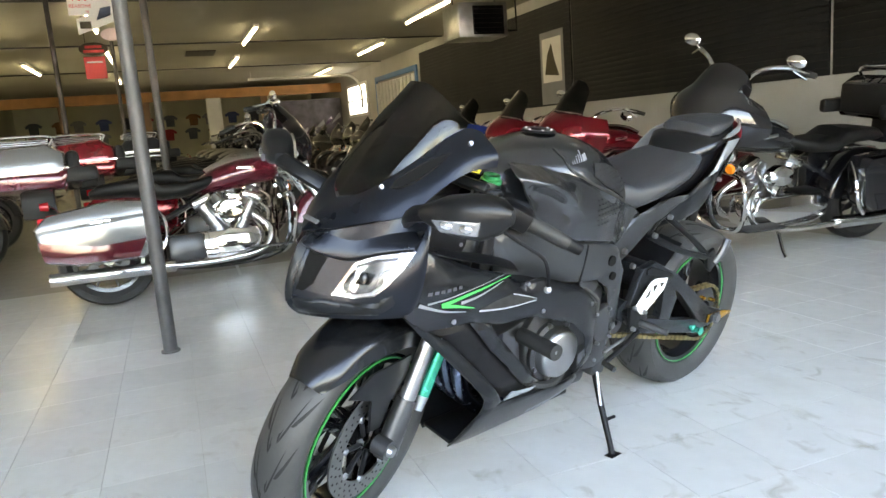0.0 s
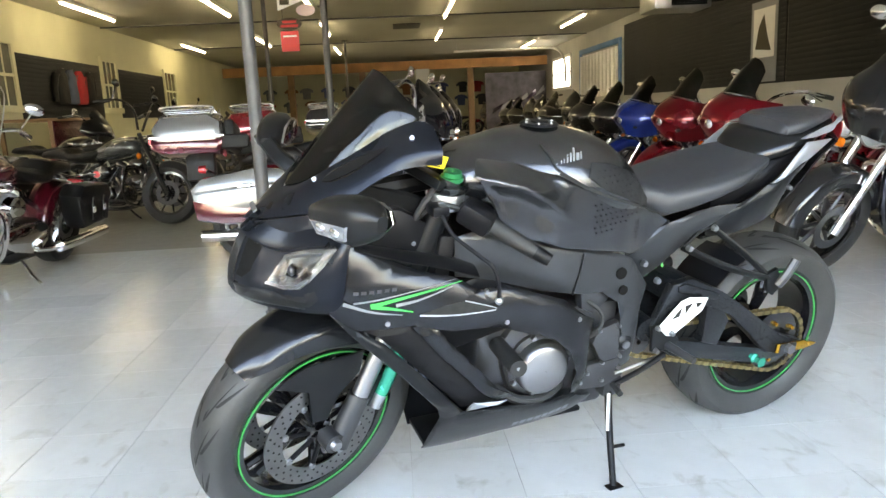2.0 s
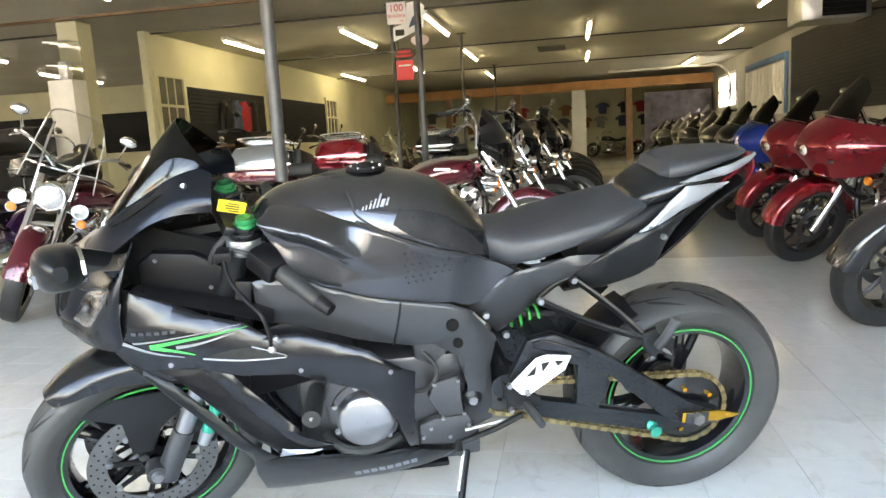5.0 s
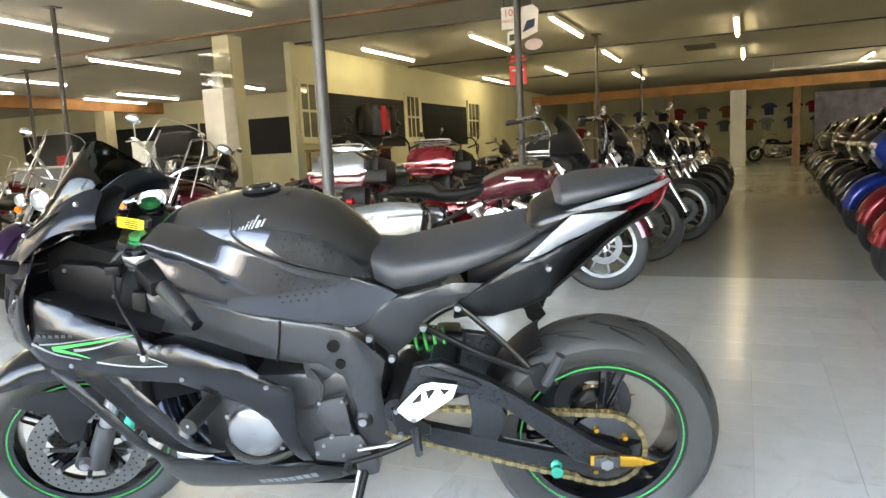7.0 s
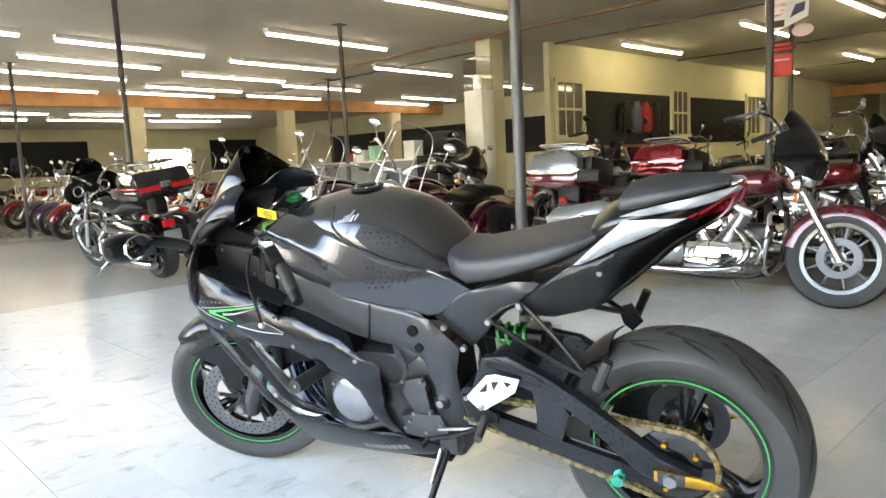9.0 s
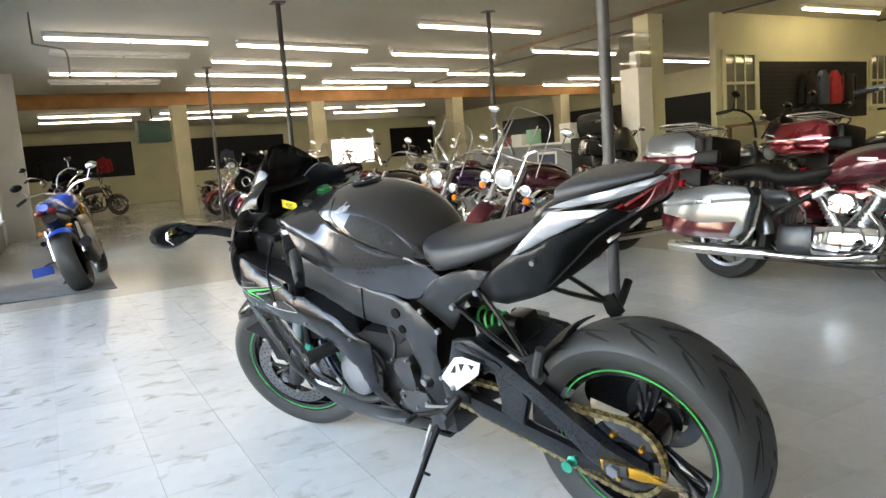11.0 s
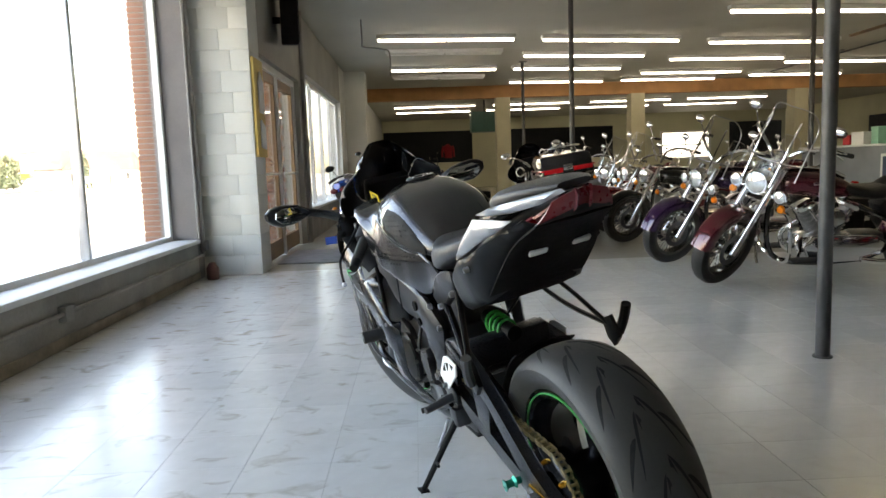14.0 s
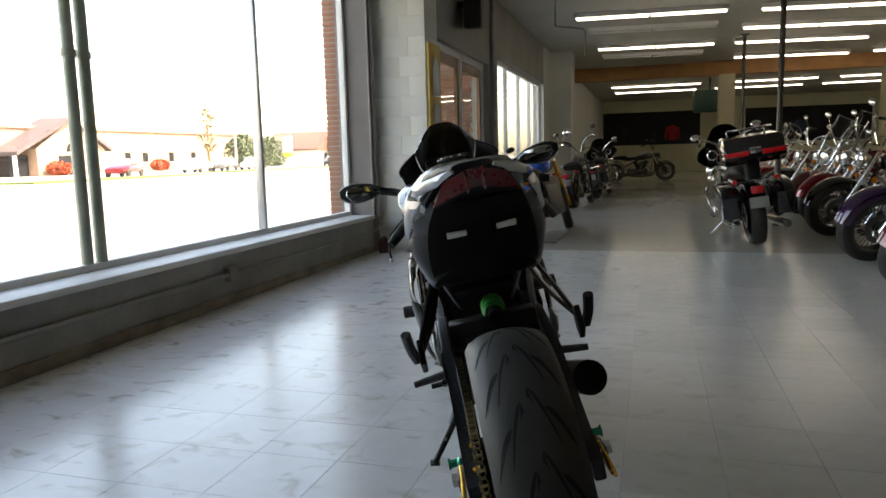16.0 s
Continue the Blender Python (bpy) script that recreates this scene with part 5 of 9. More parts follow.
# nose: an upper cowl that carries the screen, a lower cowl that carries the lamps, a step between them
UPPER = [
    [(0.860, 0, 0.850), (0.815, 0, 0.886), (0.770, 0, 0.914)],
    [(0.818, 0.060, 0.864), (0.785, 0.058, 0.900), (0.745, 0.052, 0.930)],
    [(0.760, 0.120, 0.884), (0.737, 0.112, 0.918), (0.708, 0.090, 0.960)],
    [(0.695, 0.168, 0.902), (0.672, 0.150, 0.950), (0.640, 0.114, 1.002)],
    [(0.608, 0.190, 0.962), (0.590, 0.172, 0.998), (0.560, 0.124, 1.050)],
    [(0.540, 0.192, 0.986), (0.522, 0.178, 1.022), (0.496, 0.122, 1.070)],
    [(0.462, 0.195, 0.989), (0.460, 0.190, 1.022), (0.462, 0.136, 1.062)],
]
LOWER = [
    [(0.872, 0, 0.652), (0.900, 0, 0.686), (0.897, 0, 0.745), (0.876, 0, 0.800), (0.846, 0, 0.842)],
    [(0.850, 0.046, 0.656), (0.866, 0.050, 0.692), (0.852, 0.052, 0.745), (0.834, 0.052, 0.800), (0.808, 0.058, 0.858)],
    [(0.815, 0.098, 0.662), (0.814, 0.104, 0.698), (0.796, 0.104, 0.745), (0.778, 0.104, 0.800), (0.750, 0.116, 0.878)],
    [(0.765, 0.152, 0.668), (0.764, 0.168, 0.708), (0.750, 0.174, 0.760), (0.728, 0.168, 0.815), (0.686, 0.162, 0.897)],
    [(0.715, 0.190, 0.674), (0.712, 0.210, 0.718), (0.704, 0.217, 0.772), (0.690, 0.212, 0.832), (0.652, 0.190, 0.910)],
    [(0.694, 0.198, 0.678), (0.688, 0.216, 0.728), (0.682, 0.223, 0.785), (0.670, 0.216, 0.845), (0.640, 0.190, 0.932)],
]
cowl = part("upper_cowl", patch_bm(UPPER, 6, 0.004), M["cowl"], bike, "dark satin nose cowl")
lower_cowl = part("lower_cowl", patch_bm(LOWER, 6, 0.004), M["cowl"], bike, "dark satin lower nose with headlights")
part("windscreen", patch_bm([
    [(0.764, 0, 0.918), (0.700, 0, 0.996), (0.628, 0, 1.082), (0.552, 0, 1.166)],
    [(0.741, 0.050, 0.934), (0.676, 0.056, 1.010), (0.608, 0.050, 1.088), (0.545, 0.036, 1.162)],
    [(0.704, 0.086, 0.962), (0.645, 0.092, 1.026), (0.585, 0.082, 1.094), (0.532, 0.058, 1.146)],
    [(0.636, 0.110, 1.004), (0.592, 0.112, 1.050), (0.553, 0.100, 1.098), (0.515, 0.078, 1.124)],
    [(0.556, 0.120, 1.052), (0.530, 0.116, 1.076), (0.511, 0.106, 1.096), (0.494, 0.094, 1.100)],
    [(0.494, 0.119, 1.071), (0.486, 0.114, 1.078), (0.480, 0.110, 1.080), (0.474, 0.108, 1.078)]], 5, 0.003), M["smoke"], bike, "dark smoked windscreen")
for c in ((0.716, 0.096, 0.951), (0.518, 0.160, 1.042)):
    for s in (1, -1):
        bolt("cowl_screw", (c[0], s * c[1], c[2]), 0.006, cowl, d=(0.3, s * 0.85, 0.42), length=0.008)

low_tree = BVHTree.FromPolygons([v.co for v in lower_cowl.data.vertices], [p.vertices for p in lower_cowl.data.polygons])
cowl_tree = BVHTree.FromPolygons([v.co for v in cowl.data.vertices], [p.vertices for p in cowl.data.polygons])


def nose_x(y, z):
    """How far forward the lower cowl reaches at a place seen from ahead."""
    hit = low_tree.ray_cast(Vector((2, y, z)), Vector((-1, 0, 0)))[0]
    return hit.x if hit else 0.70


def nose_panel(outline, off, side, thick=0.004, edge=0.006, crown=0.003, step=0.02):
    """A panel that follows the lower cowl, its outline drawn as seen from ahead."""
    bm = panel_bm(outline, lambda y, z: nose_x(y, z) + off, thick, step, 1, edge, crown)
    for v in bm.verts:
        v.co = Vector((v.co.y, v.co.x * side, v.co.z))
    return bm


M["lamp_clear"] = mat("clear_lamp_plastic", (0.22, 0.23, 0.25), 0.16, 0.5, vary=0.06, scale=20, coat=1.0)
LAMP = [(0.080, 0.716), (0.088, 0.752), (0.099, 0.788), (0.135, 0.810), (0.175, 0.822), (0.206, 0.829), (0.196, 0.790), (0.178, 0.752), (0.158, 0.726), (0.120, 0.714)]
for s in (1, -1):
    part("nose_chin", nose_panel([(0.004, 0.704), (0.004, 0.660), (0.09, 0.668), (0.165, 0.680), (0.196, 0.712), (0.190, 0.738), (0.160, 0.716), (0.118, 0.704), (0.072, 0.706)], 0.004, s, 0.006, 0.008, 0.005), M["matte"], lower_cowl)
    # closed black patch painted for the shade inside the intake
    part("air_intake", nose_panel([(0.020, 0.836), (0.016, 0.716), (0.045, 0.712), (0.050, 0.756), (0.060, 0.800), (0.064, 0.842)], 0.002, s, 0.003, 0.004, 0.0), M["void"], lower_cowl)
    part("intake_lip", nose_panel([(0.0, 0.836), (0.0, 0.690), (0.014, 0.700), (0.019, 0.836)], 0.006, s, 0.005, 0.004, 0.003), M["matte"], lower_cowl)
    ridge = bmesh.new()
    rows = []
    for p in smooth_path([(0.012, 0, 0.826), (0.05, 0, 0.812), (0.095, 0, 0.802), (0.14, 0, 0.820), (0.185, 0, 0.834), (0.208, 0, 0.840)], 4):
        rows.append([ridge.verts.new((nose_x(p.x, p.z + dz) + off, p.x * s, p.z + dz)) for dz, off in ((0.036, 0.001), (0.018, 0.008), (0.002, 0.014), (-0.003, 0.013), (-0.010, 0.001))])
    skin(ridge, rows, caps=False, loop=False)
    part("lamp_brow", ridge, M["cowl"], lower_cowl)
    hl = part("headlight", nose_panel(LAMP, 0.001, s, 0.003, 0.0, 0.0), M["lens"], bike, "clear angular headlight with a projector")
    part("lamp_housing", nose_panel([(0.088, 0.722), (0.118, 0.718), (0.130, 0.780), (0.106, 0.786), (0.094, 0.756)], 0.003, s, 0.004, 0.004, 0.004), M["chrome"], hl)
    part("lamp_shade", nose_panel([(0.112, 0.745), (0.142, 0.748), (0.150, 0.772), (0.120, 0.776)], 0.006, s, 0.004, 0.003, 0.002), M["gloss"], hl)
    c = Vector((nose_x(0.130, 0.762) + 0.008, s * 0.130, 0.762))
    part("projector_lens", ball(bmesh.new(), c, (0.008, 0.012, 0.012)), M["cast"], hl)
    part("lamp_facet", nose_panel([(0.156, 0.738), (0.180, 0.772), (0.186, 0.800), (0.158, 0.780)], 0.004, s, 0.003, 0.003, 0.006), M["chrome"], hl)
    part("lamp_bezel", nose_panel([(0.082, 0.719), (0.120, 0.717), (0.157, 0.729), (0.176, 0.754), (0.170, 0.754), (0.152, 0.734), (0.119, 0.723), (0.083, 0.724)], 0.006, s, 0.003, 0.0, 0.0), M["steel"], hl)
    part("running_light", nose_panel([(0.106, 0.786), (0.140, 0.802), (0.180, 0.814), (0.180, 0.807), (0.140, 0.794), (0.106, 0.779)], 0.005, s, 0.003, 0.002, 0.002), M["lamp_clear"], hl)
    part("lamp_cover", nose_panel(LAMP, 0.009, s, 0.002, 0.006, 0.004), M["cleared"], hl)
    vb, vl = bmesh.new(), bmesh.new()
    out = Vector((0.35, 0.80, 0.45)).normalized()
    for bm2, wide, off in ((vl, 1.0, 0.0022), (vb, 0.72, 0.0035)):
        row = []
        for k in range(13):
            t = k / 12
            p = Vector((0.700, 0.104, 0.945)).lerp(Vector((0.566, 0.148, 1.022)), t)
            h = (0.019 * math.sin(math.pi * t ** 0.75) ** 0.8 + 0.0006) * wide
            pair = []
            for d in (h * 0.7, 0.0, -h):
                q = p + Vector((0.3, -0.3, 0.9)).normalized() * d
                hit = cowl_tree.ray_cast(q + out * 0.3, -out)[0]
                q = (hit if hit else q) + out * off
                pair.append(bm2.verts.new((q.x, q.y * s, q.z)))
            row.append(pair)
        skin(bm2, row, caps=False, loop=False)
    part("vent_lip", vl, M["satin"], cowl)
    part("air_vent", vb, M["void"], cowl)
part("nose_badge", boxed(-0.002, 0.002, -0.03, 0.03, -0.005, 0.005, m=pose(0.836, 0, 0.872, 0, -52, 0)), M["line"], cowl)
for s in (1, -1):
    mir = part("mirror", loft(bmesh.new(), [(-0.100, -0.006, 0.012, 0.010), (-0.085, -0.006, 0.026, 0.018), (-0.045, -0.002, 0.038, 0.034), (0.0, 0.0, 0.043, 0.042), (0.04, 0.003, 0.040, 0.043), (0.07, 0.008, 0.030, 0.032), (0.092, 0.012, 0.012, 0.014)], 24, power=2.9), M["matte"], bike, "black mirror with a built-in turn signal")
    mir.matrix_local = pose(0.718, s * 0.385, 0.957, 0, 0, s * 114)
    part("turn_signal", slab(bmesh.new(), [(-0.055, -0.006), (0.045, 0.004), (0.040, -0.024), (-0.035, -0.028)], -s * 0.046, -s * 0.028, 0.003), M["lamp_clear"], mir, "clear turn signal strip")
    part("mirror_glass", slab(bmesh.new(), [(-0.088, -0.010), (-0.045, 0.022), (0.0, 0.030), (0.045, 0.032), (0.070, 0.022), (0.078, 0.0), (0.055, -0.024), (0.0, -0.030), (-0.05, -0.026)], s * 0.036, s * 0.0445, 0.002), M["mirror"], mir, "reflecting mirror glass")
    for bx in (-0.022, 0.018):
        part("signal_bulb", ball(bmesh.new(), (bx, -s * 0.047, -0.012), (0.013, 0.004, 0.008), seg=12), M["lens"], mir)
    part("mirror_stem", pipe(bmesh.new(), [(0.700, s * 0.180, 0.895), (0.735, s * 0.235, 0.925), (0.752, s * 0.305, 0.948)], 0.014, seg=8, flat=1.5), M["matte"], bike)


def fairing_y(x, z):
    w = curve_at([(-0.1, 0.150), (0.03, 0.215), (0.12, 0.236), (0.3, 0.238), (0.45, 0.230), (0.6, 0.220), (0.70, 0.205), (0.76, 0.180), (0.82, 0.12), (0.88, 0.05)], x)
    k = 1 - 0.16 * (max(0.0, z - 0.60) / 0.2) ** 1.5 * (1 - max(0.0, min(1.0, (x - 0.45) / 0.2)))
    w -= 0.5 * max(0.0, z - 0.735) * max(0.0, min(1.0, (0.70 - x) / 0.2))
    if z < 0.42:
        k *= 1 - 0.72 * ((0.42 - z) / 0.26) ** 1.25
    return w * k


both("side_fairing", bike, M["satin"], [(0.716, 0.676), (0.696, 0.742), (0.674, 0.826), (0.63, 0.815), (0.56, 0.775), (0.513, 0.752), (0.427, 0.728), (0.372, 0.694), (0.30, 0.696), (0.222, 0.667), (0.143, 0.637), (0.068, 0.576), (0.038, 0.56), (0.045, 0.46), (0.032, 0.30), (0.055, 0.315), (0.072, 0.36), (0.082, 0.42), (0.108, 0.485), (0.165, 0.535), (0.245, 0.566), (0.321, 0.596), (0.44, 0.600), (0.525, 0.624), (0.61, 0.628), (0.67, 0.632)], fairing_y, 0.004, 0.028, "satin graphite side fairing")
both("lower_fairing", bike, M["matte"], [(0.716, 0.673), (0.66, 0.631), (0.60, 0.594), (0.52, 0.508), (0.44, 0.420), (0.405, 0.375), (0.385, 0.352), (0.27, 0.340), (0.15, 0.318), (0.07, 0.312), (0.032, 0.298), (-0.05, 0.255), (-0.085, 0.225), (0.0, 0.192), (0.18, 0.172), (0.36, 0.160), (0.445, 0.160), (0.452, 0.26), (0.448, 0.345), (0.462, 0.385), (0.502, 0.436), (0.583, 0.526), (0.662, 0.609)], fairing_y, 0.004, 0.028, "matte black lower fairing")
both("recessed_panel", bike, M["black"], [(0.66, 0.632), (0.525, 0.624), (0.446, 0.530), (0.335, 0.412), (0.285, 0.385), (0.30, 0.345), (0.385, 0.352), (0.44, 0.42), (0.52, 0.508), (0.60, 0.594)], lambda x, z: fairing_y(x, z) - 0.022, 0.004, 0.03)
both("fairing_blade", bike, M["satin"], [(0.535, 0.626), (0.470, 0.612), (0.44, 0.57), (0.30, 0.41), (0.25, 0.375), (0.30, 0.372), (0.345, 0.405), (0.455, 0.525)], lambda x, z: fairing_y(x, z) - 0.008, 0.004, 0.03)
# silver triangle painted in as the bright highlight on this piece
both("silver_flash", bike, M["satin_light"], [(0.382, 0.356), (0.372, 0.388), (0.275, 0.372), (0.30, 0.362)], lambda x, z: fairing_y(x, z) + 0.004, 0.004, 0.03)
part("belly_floor", boxed(-0.06, 0.44, -0.06, 0.06, 0.165, 0.18, 0.005), M["matte"], bike)
both("fairing_slot", bike, M["groove"], [(0.515, 0.660), (0.46, 0.672), (0.415, 0.676), (0.36, 0.660), (0.33, 0.650), (0.42, 0.648), (0.50, 0.650)], lambda x, z: fairing_y(x, z) + 0.0068, 0.001, 0.03, "", 0.0, 0.0)


def fairing_skin(x, z):
    return fairing_y(x, z) + 0.006


for s in (1,):
    part("stripe_green", hugging_strip([(0.632, 0.694), (0.56, 0.703), (0.49, 0.712), (0.415, 0.724)], fairing_skin, 0.010, end=0.15), M["green"], bike, "green arrow stripe")
    part("stripe_green_lower", hugging_strip([(0.630, 0.693), (0.585, 0.682), (0.535, 0.668)], fairing_skin, 0.011, end=0.2), M["green"], bike)
    part("stripe_silver", hugging_strip([(0.668, 0.703), (0.60, 0.7085), (0.52, 0.717), (0.43, 0.730)], fairing_skin, 0.005, end=0.2), M["line"], bike)
    part("stripe_silver_lower", hugging_strip([(0.690, 0.704), (0.63, 0.680), (0.56, 0.664)], fairing_skin, 0.009, end=0.2), M["line"], bike)
    part("stripe_inner", hugging_strip([(0.575, 0.688), (0.52, 0.694), (0.44, 0.714)], fairing_skin, 0.009, end=0.2), M["line"], bike)
    part("slot_edge", hugging_strip([(0.520, 0.657), (0.43, 0.646), (0.335, 0.647)], fairing_skin, 0.0045, end=0.6), M["satin_light"], bike)
    part("slot_top_edge", hugging_strip([(0.41, 0.677), (0.36, 0.661), (0.333, 0.651)], fairing_skin, 0.003, end=0.5), M["satin_light"], bike)
    for k in range(6):
        part("model_bar", hugging_strip([(0.668 - 0.017 * k, 0.727), (0.657 - 0.017 * k, 0.726)], fairing_skin, 0.008, 2), M["cast"], bike)
    for k in range(8):
        part("maker_bar", hugging_strip([(0.205 - 0.0215 * k, 0.224 + 0.0035 * k), (0.188 - 0.0215 * k, 0.226 + 0.0035 * k)], fairing_skin, 0.024, 2), M["satin_light"], bike)
for x, z in ((0.099, 0.580), (0.593, 0.645), (0.305, 0.610), (0.355, 0.690)):
    bolt("fairing_screw", (x, fairing_y(x, z) - 0.002, z), 0.007, bike, length=0.008)

# ---- the other motorcycles ----
M.update({
    "maroon": mat("maroon_paint", (0.085, 0.006, 0.014), 0.14, 0.3, vary=0.15, scale=4, coat=0.9),
    "red_paint": mat("candy_red_paint", (0.21, 0.004, 0.012), 0.12, 0.55, vary=0.12, scale=4, coat=0.9),
    "blue_paint": mat("metallic_blue_paint", (0.008, 0.035, 0.27), 0.16, 0.4, vary=0.12, scale=4, coat=0.9),
    "sport_blue": mat("bright_blue_paint", (0.01, 0.10, 0.60), 0.2, 0.1, vary=0.1, scale=4, coat=0.8),
    "silver_paint": mat("silver_paint", (0.16, 0.16, 0.165), 0.24, 0.6, vary=0.06, scale=4, coat=0.8),
    "purple": mat("dark_purple_paint", (0.030, 0.008, 0.045), 0.15, 0.3, vary=0.12, scale=4, coat=0.9),
    "black_paint": mat("gloss_black_paint", (0.010, 0.010, 0.012), 0.12, 0.1, vary=0.2, scale=4, coat=0.9),
    "grey_paint": mat("dark_grey_paint", (0.060, 0.062, 0.065), 0.25, 0.4, vary=0.12, scale=4, coat=0.6),
    "leather": mat("black_leather", (0.008, 0.0075, 0.0075), 0.45, vary=0.2, scale=9, grain=300, bump=0.4, specular=0.25),
    "signal": mat("amber_signal", (0.80, 0.20, 0.02), 0.2, vary=0.1, coat=0.8),
    "tail_red": mat("tail_lens", (0.45, 0.01, 0.015), 0.2, vary=0.1, coat=0.8),
    "old_tyre": mat("dark_tyre_rubber", (0.018, 0.017, 0.017), 0.55, vary=0.25, scale=7, grain=120, bump=0.15),
    "mag": mat("bright_wheel_alloy", (0.11, 0.11, 0.107), 0.22, 1.0, vary=0.15, scale=12),
    "lamp_glass": mat("headlamp_glass", (0.80, 0.82, 0.84), 0.08, 0.7, vary=0.15, scale=40, coat=1.0),
    "plate": mat("pale_plate", (0.20, 0.20, 0.20), 0.5),
})


def road_wheel(parent, name, x, r, half, rim_m, spokes, steer=0.0):
    """A cruiser wheel: tyre, rim and spokes, on the y axis at x."""
    rim_r = r * 0.70
    bm = lathe(bmesh.new(), [(rim_r - 0.018, -half * 0.7), (rim_r + 0.008, -half * 0.75), (rim_r, -half * 0.4), (rim_r, half * 0.4), (rim_r + 0.008, half * 0.75), (rim_r - 0.018, half * 0.7), (rim_r - 0.024, 0)], 36)
    w = part(name, bm, rim_m, parent)
    part("hub", rod(bmesh.new(), (0, -half, 0), (0, half, 0), 0.045, seg=16), rim_m, w)
    if spokes < 20:
        one = mesh_of("spoke", rod(bmesh.new(), (0.03, 0, 0), (rim_r - 0.01, 0, 0), 0.014, 0.009, 6), M["cast"] if rim_m.name in ("chrome", "bright_wheel_alloy") else rim_m)
        for k in range(spokes):
            q = new("spoke", one)
            q.parent, q.matrix_local = w, pose(0, 0, 0, 0, 360 * k / spokes, 0)
    else:
        lace = bmesh.new()
        for k in range(spokes):
            a = 2 * math.pi * k / spokes
            b = a + (0.35 if k % 2 else -0.35)
            rod(lace, (0.04 * math.cos(b), 0.03 * (-1) ** (k // 2), 0.04 * math.sin(b)), ((rim_r - 0.01) * math.cos(a), 0, (rim_r - 0.01) * math.sin(a)), 0.003, seg=4)
        part("wire_spokes", lace, M["chrome"], w, kind="stuff")
    w.matrix_local = pose(x, 0, r, 0, 0, steer)
    part("tyre", tyre_low(r, half, rim_r), M["old_tyre"], w)
    for s in (1, -1):
        part("brake_disc", disc_bm(0.085, 0.132, s * (half * 0.95 + 0.012), 0.005), M["cast"], w)
    return w


def tyre_low(r, half, rim):
    p = [(rim, -half * 0.7), (rim + (r - rim) * 0.45, -half), (rim + (r - rim) * 0.85, -half * 0.85), (r, -half * 0.45)]
    return lathe(bmesh.new(), p + [(a, -b) for a, b in reversed(p)], 36)


def arc_guard(cx, cz, r, a0, a1, w, drop, n=9):
    rows = []
    for k in range(n):
        a = radians(a0 + (a1 - a0) * k / (n - 1))
        c, t = math.cos(a), math.sin(a)
        rows.append([(cx + r * c, 0, cz + r * t), (cx + (r - 0.008) * c, w * 0.7, cz + (r - 0.008) * t), (cx + (r - 0.03) * c, w, cz + (r - 0.03) * t), (cx + (r - drop) * c, w + 0.004, cz + (r - drop) * t)])
    return patch_bm([[q[i] for q in rows] for i in range(4)], 2, 0.004)


def cylinder_bm(base, top, r=0.062):
    """A finned cylinder."""
    bm = bmesh.new()
    base, top = Vector(base), Vector(top)
    d = (top - base).normalized()
    side = d.orthogonal().normalized()
    other = d.cross(side)
    rings = []
    for k in range(8):
        for t, q in ((0.0, 0.82), (0.3, 0.82), (0.32, 1.0), (0.68, 1.0), (0.7, 0.82)):
            c = base.lerp(top, (k + t) / 8)
            rings.append([bm.verts.new(c + (side * math.cos(a) + other * math.sin(a)) * r * q) for a in [2 * math.pi * i / 14 for i in range(14)]])
    skin(bm, rings)
    return bm


